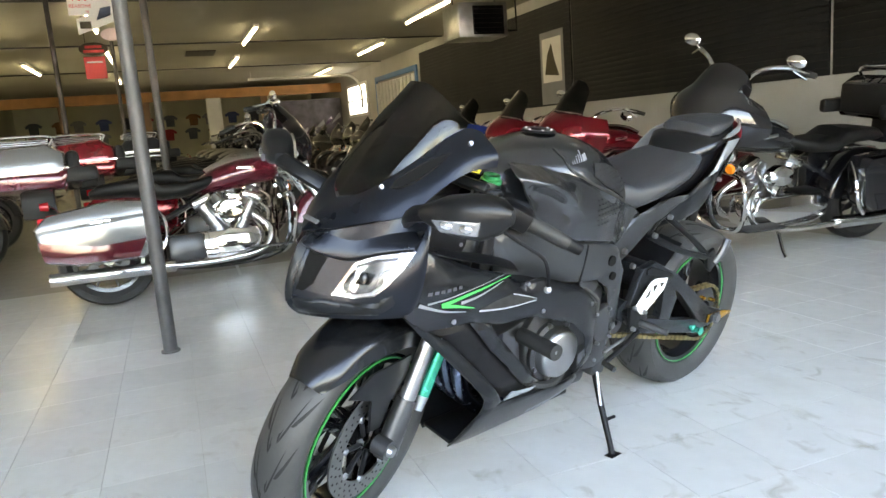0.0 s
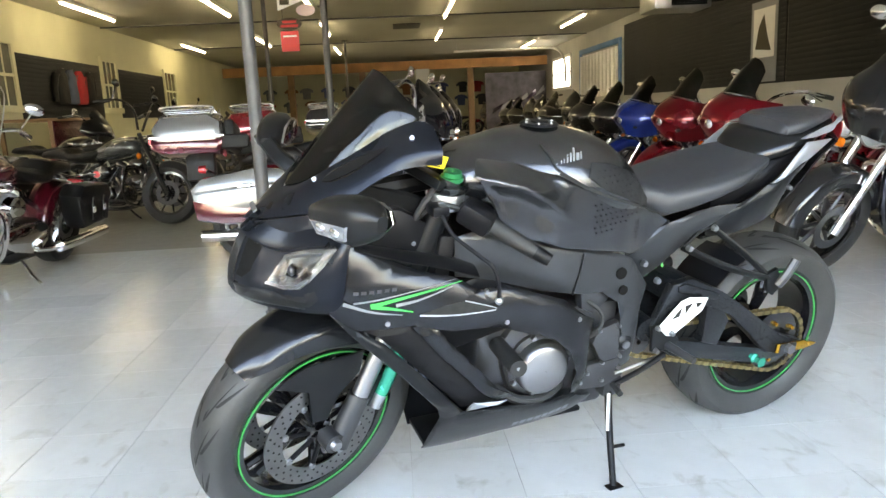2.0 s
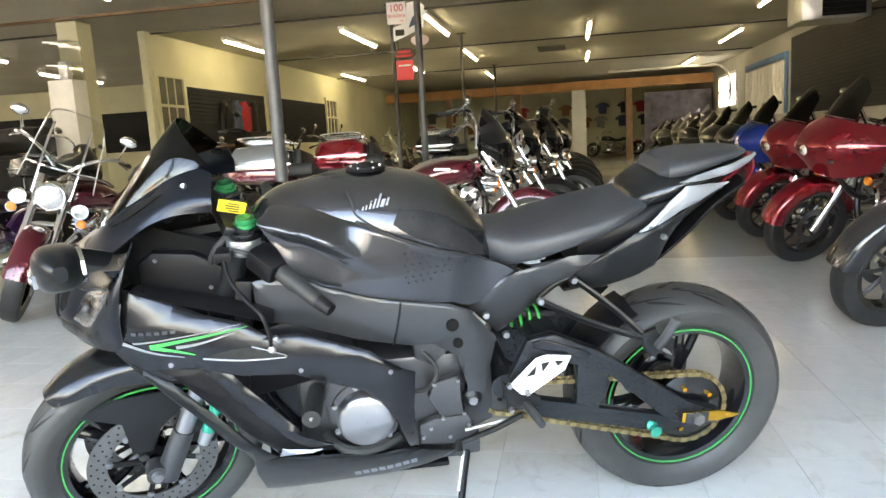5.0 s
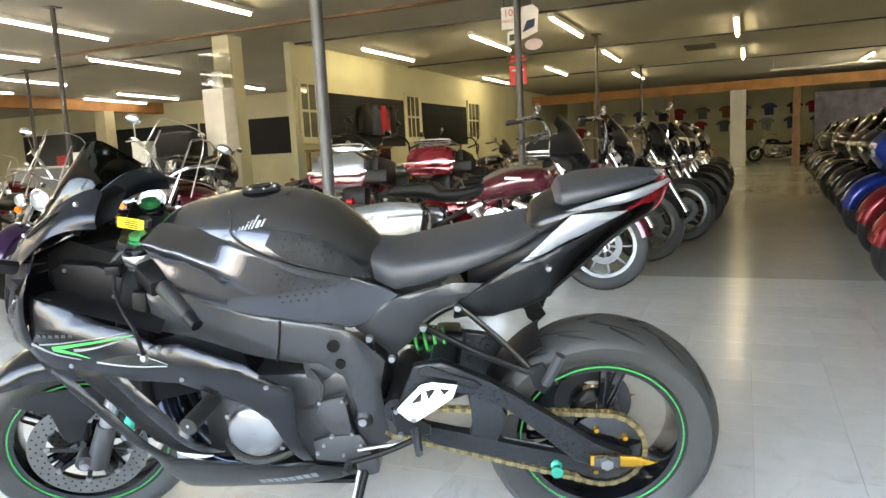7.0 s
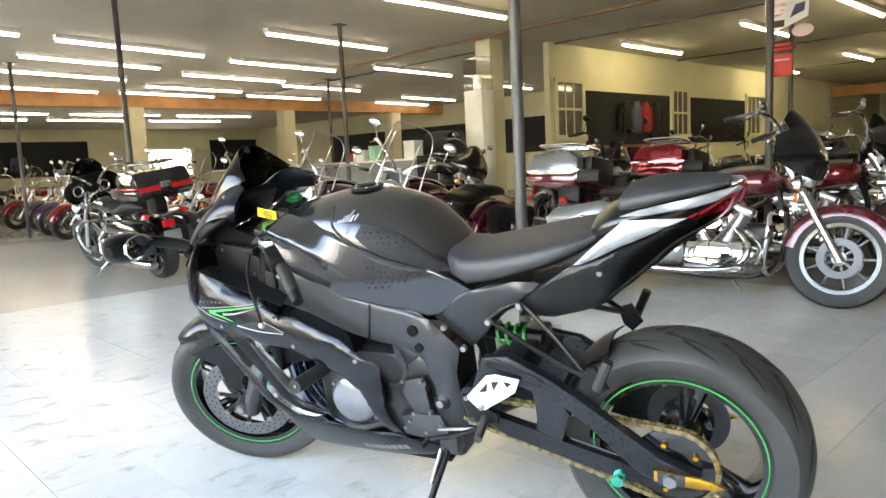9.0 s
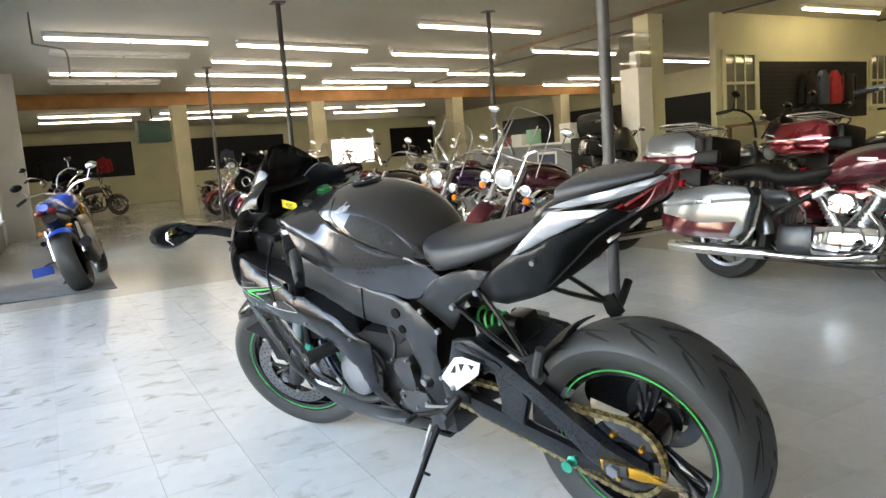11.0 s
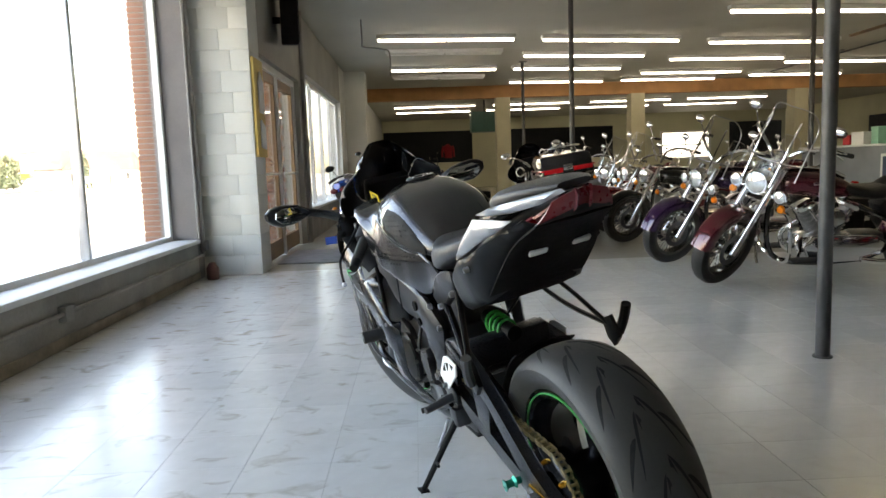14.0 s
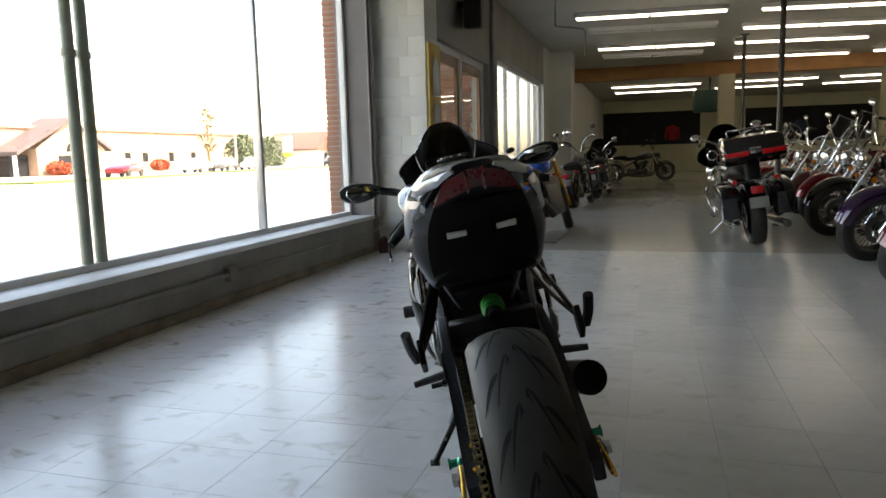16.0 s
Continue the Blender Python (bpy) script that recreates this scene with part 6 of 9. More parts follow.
def cruiser(name, label, paint, paint2=None, front="none", bags="none", tour=False, rim="mag", spokes=9, bright="chrome", steer=18, bars=0.0, nacelle=True, front_guard=None, fairing=None, inner="black", trunk=None, trunk_back=0.0):
    """A big V-twin motorcycle: x forward, y to its left, standing on its side stand."""
    paint2 = paint2 or paint
    br, eng_m = M[bright], M["chrome" if bright == "chrome" else "black_paint"]
    t = thing(name, label, "motorcycle")
    fx, rx, fr, rr = 0.83, -0.80, 0.325, 0.315
    rake = radians(28)
    ax = Vector((-math.sin(rake), 0, math.cos(rake)))
    turn = Matrix.Translation((fx, 0, fr)) @ Matrix.Rotation(radians(steer), 4, ax) @ Matrix.Translation((-fx, 0, -fr))

    def st(nm, bm, m, parent=t, lab=""):
        bmesh.ops.transform(bm, matrix=turn, verts=bm.verts)
        return part(nm, bm, m, parent, lab)

    fw = road_wheel(t, "front_wheel", fx, fr, 0.062, M[rim], spokes)
    fw.matrix_local = turn @ pose(fx, 0, fr)
    rw = road_wheel(t, "rear_wheel", rx, rr, 0.08, M[rim], spokes)
    st("front_fender", arc_guard(fx, fr, fr + 0.035, 12, 168, 0.078, 0.085), front_guard or paint2)
    part("rear_fender", arc_guard(rx, rr, rr + 0.045, 5, 150, 0.095, 0.10), paint2, t)
    # frame and engine
    bm = pipe(bmesh.new(), [(0.42, 0, 0.80), (0.50, 0, 0.55), (0.38, 0, 0.20), (-0.30, 0, 0.18), (-0.55, 0, 0.32)], 0.022, seg=8)
    pipe(bm, [(0.42, 0, 0.80), (0.05, 0, 0.74), (-0.35, 0, 0.56), (-0.78, 0, 0.34)], 0.022, seg=8)
    rod(bm, (-0.80, -0.12, rr), (-0.80, 0.12, rr), 0.018)
    part("frame", bm, M["black_paint"], t)
    en = part("crankcase", boxed(-0.18, 0.26, -0.11, 0.11, 0.20, 0.42, 0.05), eng_m, t)
    part("gearbox", boxed(-0.42, -0.16, -0.10, 0.10, 0.22, 0.42, 0.04), M["cast"], t)
    for bx, tx in ((0.10, 0.22), (-0.02, -0.14)):
        cy = part("cylinder", cylinder_bm((bx, 0, 0.40), (tx, 0, 0.62)), M["black" if bright != "chrome" else "steel"], t)
        part("rocker_cover", boxed(-0.075, 0.075, -0.07, 0.07, -0.025, 0.035, 0.02, m=pose(tx, 0, 0.635, 0, 25 if tx > 0 else -25, 0)), eng_m, cy)
        for s in (1, -1):
            part("pushrod_tube", rod(bmesh.new(), (0.04, s * 0.10, 0.40), (tx * 0.9, s * 0.065, 0.61), 0.010, seg=8), br, cy)
    for s in (1, -1):
        part("air_cleaner" if s < 0 else "horn_cover", lathe(bmesh.new(), [(0.001, 0.17), (0.07, 0.165), (0.085, 0.15), (0.085, 0.09), (0.001, 0.09)], 28, pose(0.04, 0, 0.56) @ Matrix.Diagonal((1.15, s, 0.85, 1)), closed=False), eng_m, t)
    part("primary_cover", slab(bmesh.new(), [(0.26, 0.33), (0.20, 0.42), (0.0, 0.43), (-0.30, 0.42), (-0.38, 0.36), (-0.36, 0.26), (-0.25, 0.21), (0.10, 0.20), (0.22, 0.24)], 0.11, 0.165, 0.02), eng_m, t)
    part("cam_cover", slab(bmesh.new(), [(0.20, 0.30), (0.16, 0.40), (0.0, 0.42), (-0.10, 0.36), (-0.08, 0.26), (0.08, 0.22)], -0.15, -0.11, 0.015), eng_m, t)
    for s in (1, -1):
        p = [(0.20, s * 0.10, 0.50), (0.30, s * 0.15, 0.38), (0.22, s * 0.17, 0.24), (-0.10, s * 0.20, 0.20), (-0.45, s * 0.22, 0.21)]
        if s > 0 and bags != "hard":
            p = [(-0.2, s * 0.16, 0.22), (-0.3, s * 0.19, 0.21), (-0.45, s * 0.21, 0.21)]
        ex = part("exhaust_pipe", pipe(bmesh.new(), p, 0.022, seg=10), br, t)
        part("muffler", pipe(bmesh.new(), [(-0.40, s * 0.22, 0.21), (-0.75, s * 0.235, 0.215), (-1.16, s * 0.24, 0.225)], 0.043, seg=16), br, ex)
    # tank, seat
    secs = [(0.44, 0.83, 0.05, 0.05), (0.40, 0.83, 0.11, 0.085), (0.25, 0.825, 0.155, 0.10), (0.08, 0.80, 0.145, 0.10), (-0.08, 0.765, 0.10, 0.075), (-0.16, 0.745, 0.05, 0.04)]
    secs = [tuple(v) for v in zip(*[[q[0] for q in smooth_path([(s[i], 0, 0) for s in secs], 3)] for i in range(4)])]
    tk = part("fuel_tank", loft(bmesh.new(), secs, 24, power=2.3), paint, t)
    part("tank_console", pipe(bmesh.new(), [(0.38, 0, 0.925), (0.22, 0, 0.928), (0.05, 0, 0.905), (-0.08, 0, 0.845)], 0.035, seg=8, flat=0.45), br, tk)
    for s in (1, -1):
        part("tank_badge", boxed(-0.06, 0.06, -0.003, 0.003, -0.012, 0.012, 0.002, m=pose(0.18, s * 0.158, 0.84, 0, 4, 0)), br, tk)
    seat = [(-0.02, 0.80, 0.09, 0.03), (-0.10, 0.765, 0.14, 0.045), (-0.25, 0.735, 0.175, 0.05), (-0.40, 0.735, 0.175, 0.055), (-0.47, 0.775, 0.155, 0.075), (-0.62, 0.785, 0.14, 0.06), (-0.80, 0.775, 0.125, 0.045), (-0.86, 0.76, 0.09, 0.02)]
    part("seat", loft(bmesh.new(), seat, 22, power=2.7), M["leather"], t)
    # forks, lamps, bars
    for s in (1, -1):
        lo = Vector((fx, s * 0.095, fr))
        fk = st("fork_slider", rod(bmesh.new(), lo - ax * 0.03, lo + ax * 0.33, 0.029, 0.027, 14), br)
        st("fork_tube", rod(bmesh.new(), lo + ax * 0.33, lo + ax * 0.72, 0.024, 0.036 if nacelle else 0.024, 14), br, fk)
    hp = Vector((fx, 0, fr)) + ax * 0.60
    if nacelle and front != "roadglide":
        nc = st("headlight_nacelle", lathe(bmesh.new(), [(0.001, -0.15), (0.06, -0.12), (0.098, -0.04), (0.105, 0.02), (0.095, 0.045), (0.001, 0.05)], 28, Matrix.Translation(hp + Vector((0.06, 0, 0))) @ pose(0, 0, 0, 0, 0, -90), closed=False), br)
    elif front != "roadglide":
        nc = st("headlight_shell", lathe(bmesh.new(), [(0.001, -0.10), (0.05, -0.08), (0.085, -0.01), (0.088, 0.03), (0.001, 0.035)], 24, Matrix.Translation(hp + Vector((0.06, 0, 0))) @ pose(0, 0, 0, 0, 0, -90), closed=False), br)
    if front != "roadglide":
        st("headlight_glass", lathe(bmesh.new(), [(0.001, 0.066), (0.05, 0.062), (0.086, 0.046), (0.001, 0.04)], 28, Matrix.Translation(hp + Vector((0.06, 0, 0))) @ pose(0, 0, 0, 0, 0, -90), closed=False), M["lamp_glass"], nc)
    for s in (1, -1):
        if nacelle and front != "roadglide":
            c = hp + Vector((0.05, s * 0.20, -0.06))
            pl = st("passing_lamp", lathe(bmesh.new(), [(0.001, -0.07), (0.05, -0.03), (0.056, 0.01), (0.001, 0.014)], 20, Matrix.Translation(c) @ pose(0, 0, 0, 0, 0, -90), closed=False), br)
            st("lamp_glass", lathe(bmesh.new(), [(0.001, 0.026), (0.045, 0.016), (0.001, 0.012)], 20, Matrix.Translation(c) @ pose(0, 0, 0, 0, 0, -90), closed=False), M["lamp_glass"], pl)
            st("lamp_bar", rod(bmesh.new(), hp + Vector((0.02, 0, -0.07)), c + Vector((0, 0, -0.03)), 0.012, seg=8), br, pl)
        c = hp + Vector((0.03, s * 0.225, -0.155))
        sg = st("front_signal", rod(bmesh.new(), c, c + Vector((-0.06, 0, 0)), 0.036, 0.022, 16), br)
        st("signal_lens", rod(bmesh.new(), c + Vector((0.018, 0, 0)), c, 0.025, 0.034, 16), M["signal"], sg)
        hb = Vector((fx, 0, fr)) + ax * 0.78
        pts = [hb + Vector((-0.02, s * 0.04, 0)), hb + Vector((-0.02, s * 0.14, 0.10 + bars)), hb + Vector((-0.10, s * 0.30, 0.17 + bars)), hb + Vector((-0.30, s * 0.40, 0.12 + bars))]
        hbm = st("handlebar", pipe(bmesh.new(), pts, 0.014, seg=8), br)
        st("grip", pipe(bmesh.new(), [pts[2].lerp(pts[3], 0.45), pts[3]], 0.019, seg=10, n=1), M["rubber"], hbm)
        st("lever", pipe(bmesh.new(), [pts[2].lerp(pts[3], 0.3) + Vector((0.03, 0, 0)), pts[2].lerp(pts[3], 0.8) + Vector((0.07, s * 0.02, -0.02))], 0.006, seg=6, n=1), br, hbm)
        mc = pts[2] + Vector((0.02, s * 0.06, 0.16 if front in ("windshield", "none") else (-0.05 if front == "roadglide" else 0.05)))
        st("mirror_stem", rod(bmesh.new(), pts[2].lerp(pts[3], 0.2), mc, 0.006, seg=6), br, hbm)
        st("mirror", ball(bmesh.new(), mc, (0.022, 0.062, 0.040), seg=14), br, hbm)
    if front == "windshield":
        base = hp + Vector((0.10, 0, 0.09))
        ws = st("windshield", patch_bm([[base + Vector((0.05 - 0.22 * k, 0, 0.50 * k)) for k in (0, 0.5, 1)], [base + Vector((0.0 - 0.22 * k, 0.15, 0.48 * k)) for k in (0, 0.5, 1)], [base + Vector((-0.10 - 0.20 * k, 0.245 - 0.05 * k, 0.42 * k - 0.02)) for k in (0, 0.5, 1)]], 4, 0.0), M["cleared"], t, "clear touring windshield")
        edge = [base + Vector((-0.10 - 0.20 * k, 0.245 - 0.05 * k, 0.42 * k - 0.02)) for k in (0, 0.5, 0.9)] + [base + Vector((-0.235, 0.15, 0.475)), base + Vector((-0.17, 0, 0.50))]
        edge += [Vector((v.x, 2 * base.y - v.y, v.z)) for v in reversed(edge[:-1])]
        # metal pipe added as the bright glint on the sheet's edge
        st("windshield_glint", pipe(bmesh.new(), edge, 0.0045, seg=5, n=3), M["alu"], ws, "bright strip added as the glint along the clear sheet")
        for s in (1, -1):
            st("windshield_brace", pipe(bmesh.new(), [base + Vector((0.01, s * 0.12, -0.08)), base + Vector((-0.09, s * 0.125, 0.22)), base + Vector((-0.17, s * 0.12, 0.40))], 0.012, seg=6, flat=0.6), br, ws)
        st("windshield_band", pipe(bmesh.new(), [base + Vector((-0.13, 0.235, 0.10)), base + Vector((-0.035, 0.15, 0.11)), base + Vector((0.02, 0, 0.115)), base + Vector((-0.035, -0.15, 0.11)), base + Vector((-0.13, -0.235, 0.10))], 0.011, seg=6, flat=0.5), br, ws)
    if front == "batwing":
        c = hp + Vector((0.02, 0, 0.10))
        bw = st("batwing_fairing", patch_bm([[c + Vector(v) for v in r] for r in (
            [(0.14, 0, -0.12), (0.17, 0, 0.0), (0.13, 0, 0.13), (0.05, 0, 0.25)],
            [(0.11, 0.12, -0.13), (0.14, 0.13, 0.0), (0.10, 0.13, 0.13), (0.03, 0.12, 0.24)],
            [(0.02, 0.25, -0.10), (0.04, 0.27, 0.0), (0.02, 0.25, 0.12), (-0.04, 0.20, 0.20)],
            [(-0.10, 0.36, -0.02), (-0.10, 0.37, 0.03), (-0.10, 0.33, 0.10), (-0.12, 0.26, 0.15)])], 4, 0.006), fairing or paint, t, "batwing handlebar fairing")
        st("inner_fairing", boxed(-0.06, -0.03, -0.22, 0.22, -0.08, 0.18, 0.02, m=Matrix.Translation(c + Vector((0.03, 0, 0)))), M[inner], bw)
        for s in (1, -1):
            sp = st("speaker_ring", lathe(bmesh.new(), [(0.045, 0.0), (0.062, 0.004), (0.066, 0.016), (0.055, 0.022), (0.045, 0.012)], 24, Matrix.Translation(c + Vector((-0.03, s * 0.165, 0.02))) @ pose(0, 0, 0, 0, 0, 90)), br, bw)
            st("speaker_cone", rod(bmesh.new(), c + Vector((-0.034, s * 0.165, 0.02)), c + Vector((-0.028, s * 0.165, 0.02)), 0.046, seg=20), M["black"], sp)
        for s in (1, -1):
            st("gauge", rod(bmesh.new(), c + Vector((-0.045, s * 0.07, 0.10)), c + Vector((-0.025, s * 0.07, 0.10)), 0.035, seg=16), br, bw)
            st("gauge_face", rod(bmesh.new(), c + Vector((-0.047, s * 0.07, 0.10)), c + Vector((-0.045, s * 0.07, 0.10)), 0.029, seg=16), M["black"], bw)
        st("wind_deflector", patch_bm([[c + Vector((0.06, 0, 0.24)), c + Vector((0.0, 0, 0.31)), c + Vector((-0.06, 0, 0.37))], [c + Vector((0.03, 0.12, 0.235)), c + Vector((-0.02, 0.12, 0.29)), c + Vector((-0.07, 0.11, 0.34))], [c + Vector((-0.04, 0.20, 0.20)), c + Vector((-0.07, 0.19, 0.24)), c + Vector((-0.09, 0.17, 0.27))]], 3, 0.003), M["gloss"], bw)
    if front == "roadglide":
        c = Vector((0.62, 0, 0.98))
        rg = part("frame_fairing", patch_bm([[c + Vector(v) for v in r] for r in (
            [(0.25, 0, -0.22), (0.31, 0, -0.10), (0.26, 0, 0.03), (0.12, 0, 0.12)],
            [(0.20, 0.14, -0.26), (0.26, 0.16, -0.10), (0.21, 0.15, 0.03), (0.09, 0.14, 0.12)],
            [(0.06, 0.27, -0.28), (0.12, 0.32, -0.10), (0.09, 0.30, 0.02), (0.01, 0.25, 0.10)],
            [(-0.16, 0.30, -0.24), (-0.16, 0.39, -0.10), (-0.18, 0.38, -0.02), (-0.20, 0.31, 0.06)])], 5, 0.006), paint, t, "wide frame-mounted fairing")
        for s in (1, -1):
            part("twin_headlight", ball(bmesh.new(), c + Vector((0.268, s * 0.080, -0.10)), (0.03, 0.066, 0.045), seg=16), M["lamp_glass"], rg)
            part("fairing_vent", boxed(-0.02, 0.02, -0.03, 0.03, -0.012, 0.012, 0.004, m=pose(c.x + 0.14, s * 0.27, c.z - 0.16, 0, 0, -35 * s)), M["black"], rg)
            part("fairing_bar", pipe(bmesh.new(), [c + Vector((0.10, s * 0.20, -0.24)), c + Vector((-0.02, s * 0.18, -0.40)), c + Vector((-0.14, s * 0.10, -0.46))], 0.02, seg=8), M["black"], rg)
        sc = part("fairing_screen", patch_bm([[c + Vector((0.12, 0, 0.12)), c + Vector((0.03, 0, 0.25)), c + Vector((-0.09, 0, 0.39))], [c + Vector((0.09, 0.12, 0.12)), c + Vector((0.01, 0.12, 0.24)), c + Vector((-0.10, 0.11, 0.36))], [c + Vector((-0.01, 0.22, 0.10)), c + Vector((-0.05, 0.20, 0.19)), c + Vector((-0.11, 0.16, 0.29))]], 3, 0.003), M["smoke"], rg, "dark smoked screen")
        part("screen_trim", pipe(bmesh.new(), [c + Vector((0.0, -0.225, 0.105)), c + Vector((0.095, -0.13, 0.125)), c + Vector((0.125, 0, 0.125)), c + Vector((0.095, 0.13, 0.125)), c + Vector((0.0, 0.225, 0.105))], 0.007, seg=6), br, sc)
        part("fairing_body", boxed(-0.12, 0.16, -0.22, 0.22, -0.20, 0.05, 0.06, m=Matrix.Translation(c)), M["black"], rg)
    # bags, tour trunk
    for s in (1, -1):
        if bags == "hard":
            o = [(-0.46, 0.60), (-0.50, 0.66), (-0.75, 0.68), (-1.12, 0.62), (-1.20, 0.54), (-1.16, 0.33), (-0.98, 0.29), (-0.58, 0.29), (-0.50, 0.36)]
            bg = part("saddlebag", slab(bmesh.new(), o, s * 0.17, s * 0.345, 0.035), paint2, t, "hard painted saddlebag")
            part("bag_lid", slab(bmesh.new(), [(-0.46, 0.605), (-0.50, 0.665), (-0.75, 0.690), (-1.12, 0.63), (-1.205, 0.55), (-1.18, 0.50), (-0.47, 0.555)], s * 0.165, s * 0.352, 0.03), paint2, bg)
            part("bag_lower_panel", slab(bmesh.new(), [(-0.60, 0.345), (-0.56, 0.42), (-0.85, 0.40), (-1.185, 0.47), (-1.165, 0.345), (-0.98, 0.305), (-0.62, 0.305)], s * 0.343, s * 0.349, 0.002), paint, bg)
            part("bag_latch", boxed(-0.88, -0.76, s * 0.352, s * 0.360, 0.545, 0.575, 0.003), br, bg)
            part("bag_guard", pipe(bmesh.new(), [(-0.48, s * 0.20, 0.62), (-0.43, s * 0.30, 0.52), (-0.45, s * 0.33, 0.36), (-0.56, s * 0.28, 0.27)], 0.013, seg=8), br, bg)
        if bags == "leather":
            o = [(-0.50, 0.58), (-0.58, 0.66), (-1.02, 0.64), (-1.08, 0.55), (-1.05, 0.34), (-0.62, 0.32), (-0.54, 0.42)]
            bg = part("saddlebag", slab(bmesh.new(), o, s * 0.16, s * 0.33, 0.04), M["leather"], t, "black leather saddlebag")
            part("bag_flap", slab(bmesh.new(), [(-0.50, 0.585), (-0.58, 0.668), (-1.02, 0.648), (-1.085, 0.555), (-1.06, 0.50), (-0.56, 0.50)], s * 0.155, s * 0.337, 0.03), M["leather"], bg)
            for bx in (-0.72, -0.92):
                part("bag_strap", boxed(bx - 0.02, bx + 0.02, s * 0.333, s * 0.343, 0.38, 0.56, 0.003), M["leather"], bg)
                part("buckle", boxed(bx - 0.026, bx + 0.026, s * 0.342, s * 0.348, 0.44, 0.49, 0.003), br, bg)
    if tour:
        o = [(-0.80, 0.92), (-0.84, 0.88), (-1.20, 0.88), (-1.28, 0.92), (-1.28, 1.06), (-1.22, 1.14), (-0.90, 1.16), (-0.80, 1.10)]
        tp = part("tour_trunk", slab(bmesh.new(), o, -0.29, 0.29, 0.05), trunk or paint, t, "large hard tour trunk")
        part("trunk_base", slab(bmesh.new(), [(-0.795, 0.93), (-0.83, 0.87), (-1.21, 0.87), (-1.29, 0.92), (-1.288, 0.985), (-0.79, 0.985)], -0.294, 0.294, 0.03), paint if trunk else paint2, tp)
        part("trunk_line", slab(bmesh.new(), [(-0.786, 0.985), (-0.786, 1.000), (-1.293, 1.000), (-1.293, 0.985)], -0.297, 0.297, 0.002), M["tail_red"] if tour == "red" else br, tp)
        part("trunk_latch", boxed(-1.30, -1.29, -0.05, 0.05, 0.97, 1.03, 0.003), br, tp)
        bm = bmesh.new()
        for z in (1.215,):
            pipe(bm, [(-0.88, -0.18, 1.16), (-0.88, -0.18, z), (-1.20, -0.18, z), (-1.24, 0, z), (-1.20, 0.18, z), (-0.88, 0.18, z), (-0.88, 0.18, 1.16)], 0.010, seg=6)
        for y in (-0.08, 0, 0.08):
            rod(bm, (-0.88, y, 1.21), (-1.23, y, 1.21), 0.008, seg=6)
        rod(bm, (-0.88, -0.18, 1.213), (-0.88, 0.18, 1.213), 0.009, seg=6)
        part("luggage_rack", bm, br, tp)
        part("backrest", boxed(-0.80, -0.72, -0.20, 0.20, 0.90, 1.12, 0.035), M["leather"], t)
        for s in (1, -1):
            part("armrest", boxed(-0.86, -0.62, s * 0.22, s * 0.28, 0.90, 1.0, 0.025), M["leather"], t)
            part("trunk_light", boxed(-1.30, -1.285, s * 0.06, s * 0.27, 0.95, 0.99, 0.004), M["tail_red"], tp)
        part("trunk_bracket", boxed(-1.1, -0.9, -0.06, 0.06, 0.70, 0.88, 0.01), M["black"], t)
        for q in [w for w in t.children if w.name.split(".")[0] in ("tour_trunk", "backrest", "armrest", "trunk_bracket")]:
            q.matrix_local = pose(-trunk_back, 0, -0.4 * trunk_back)
    # guards, boards, tail
    part("engine_guard", pipe(bmesh.new(), [(0.45, -0.05, 0.62), (0.46, -0.26, 0.60), (0.46, -0.30, 0.45), (0.42, -0.22, 0.26), (0.40, 0, 0.20), (0.42, 0.22, 0.26), (0.46, 0.30, 0.45), (0.46, 0.26, 0.60), (0.45, 0.05, 0.62)], 0.016, seg=8), br, t)
    for s in (1, -1):
        part("floorboard", boxed(0.10, 0.42, s * 0.17, s * 0.30, 0.245, 0.262, 0.008), M["rubber"], t)
        part("shock", rod(bmesh.new(), (-0.62, s * 0.14, 0.58), (-0.78, s * 0.14, 0.36), 0.024, seg=10), br, t)
        c = Vector((-1.10, s * 0.20, 0.66 if bags == "none" else 0.70))
        part("rear_signal", rod(bmesh.new(), c, c + Vector((-0.05, 0, 0)), 0.030, 0.024, 14), M["tail_red"], t)
        part("signal_bar", rod(bmesh.new(), c, (c.x + 0.04, 0, c.z - 0.03), 0.010, seg=6), br, t)
    tl = part("tail_light", boxed(-1.19, -1.13, -0.06, 0.06, 0.56, 0.64, 0.015), M["tail_red"], t, "red tail light")
    part("number_plate", boxed(-1.205, -1.195, -0.09, 0.09, 0.42, 0.53, 0.003), M["plate"], tl)
    part("side_stand", pipe(bmesh.new(), [(0.05, 0.16, 0.22), (0.10, 0.28, 0.10), (0.12, 0.345, 0.055)], 0.012, seg=8), br, t, "chrome side stand" if bright == "chrome" else "")
    return t


def stand(t, fx, fy, heading, lean=8.0):
    """Places a motorcycle by the foot of its front tyre and its heading."""
    a = radians(heading)
    t.matrix_world = pose(fx - 0.83 * math.cos(a), fy - 0.83 * math.sin(a), 0.0, 0, 0, heading) @ pose(0, 0, 0, -lean, 0, 0)
    return t


def again(t, fx, fy, heading, lean=8.0, label=""):
    a = radians(heading)
    c = copy_thing(t, pose(fx - 0.83 * math.cos(a), fy - 0.83 * math.sin(a), 0.0, 0, 0, heading) @ pose(0, 0, 0, -lean, 0, 0))
    return tagged(c, label) if label else c


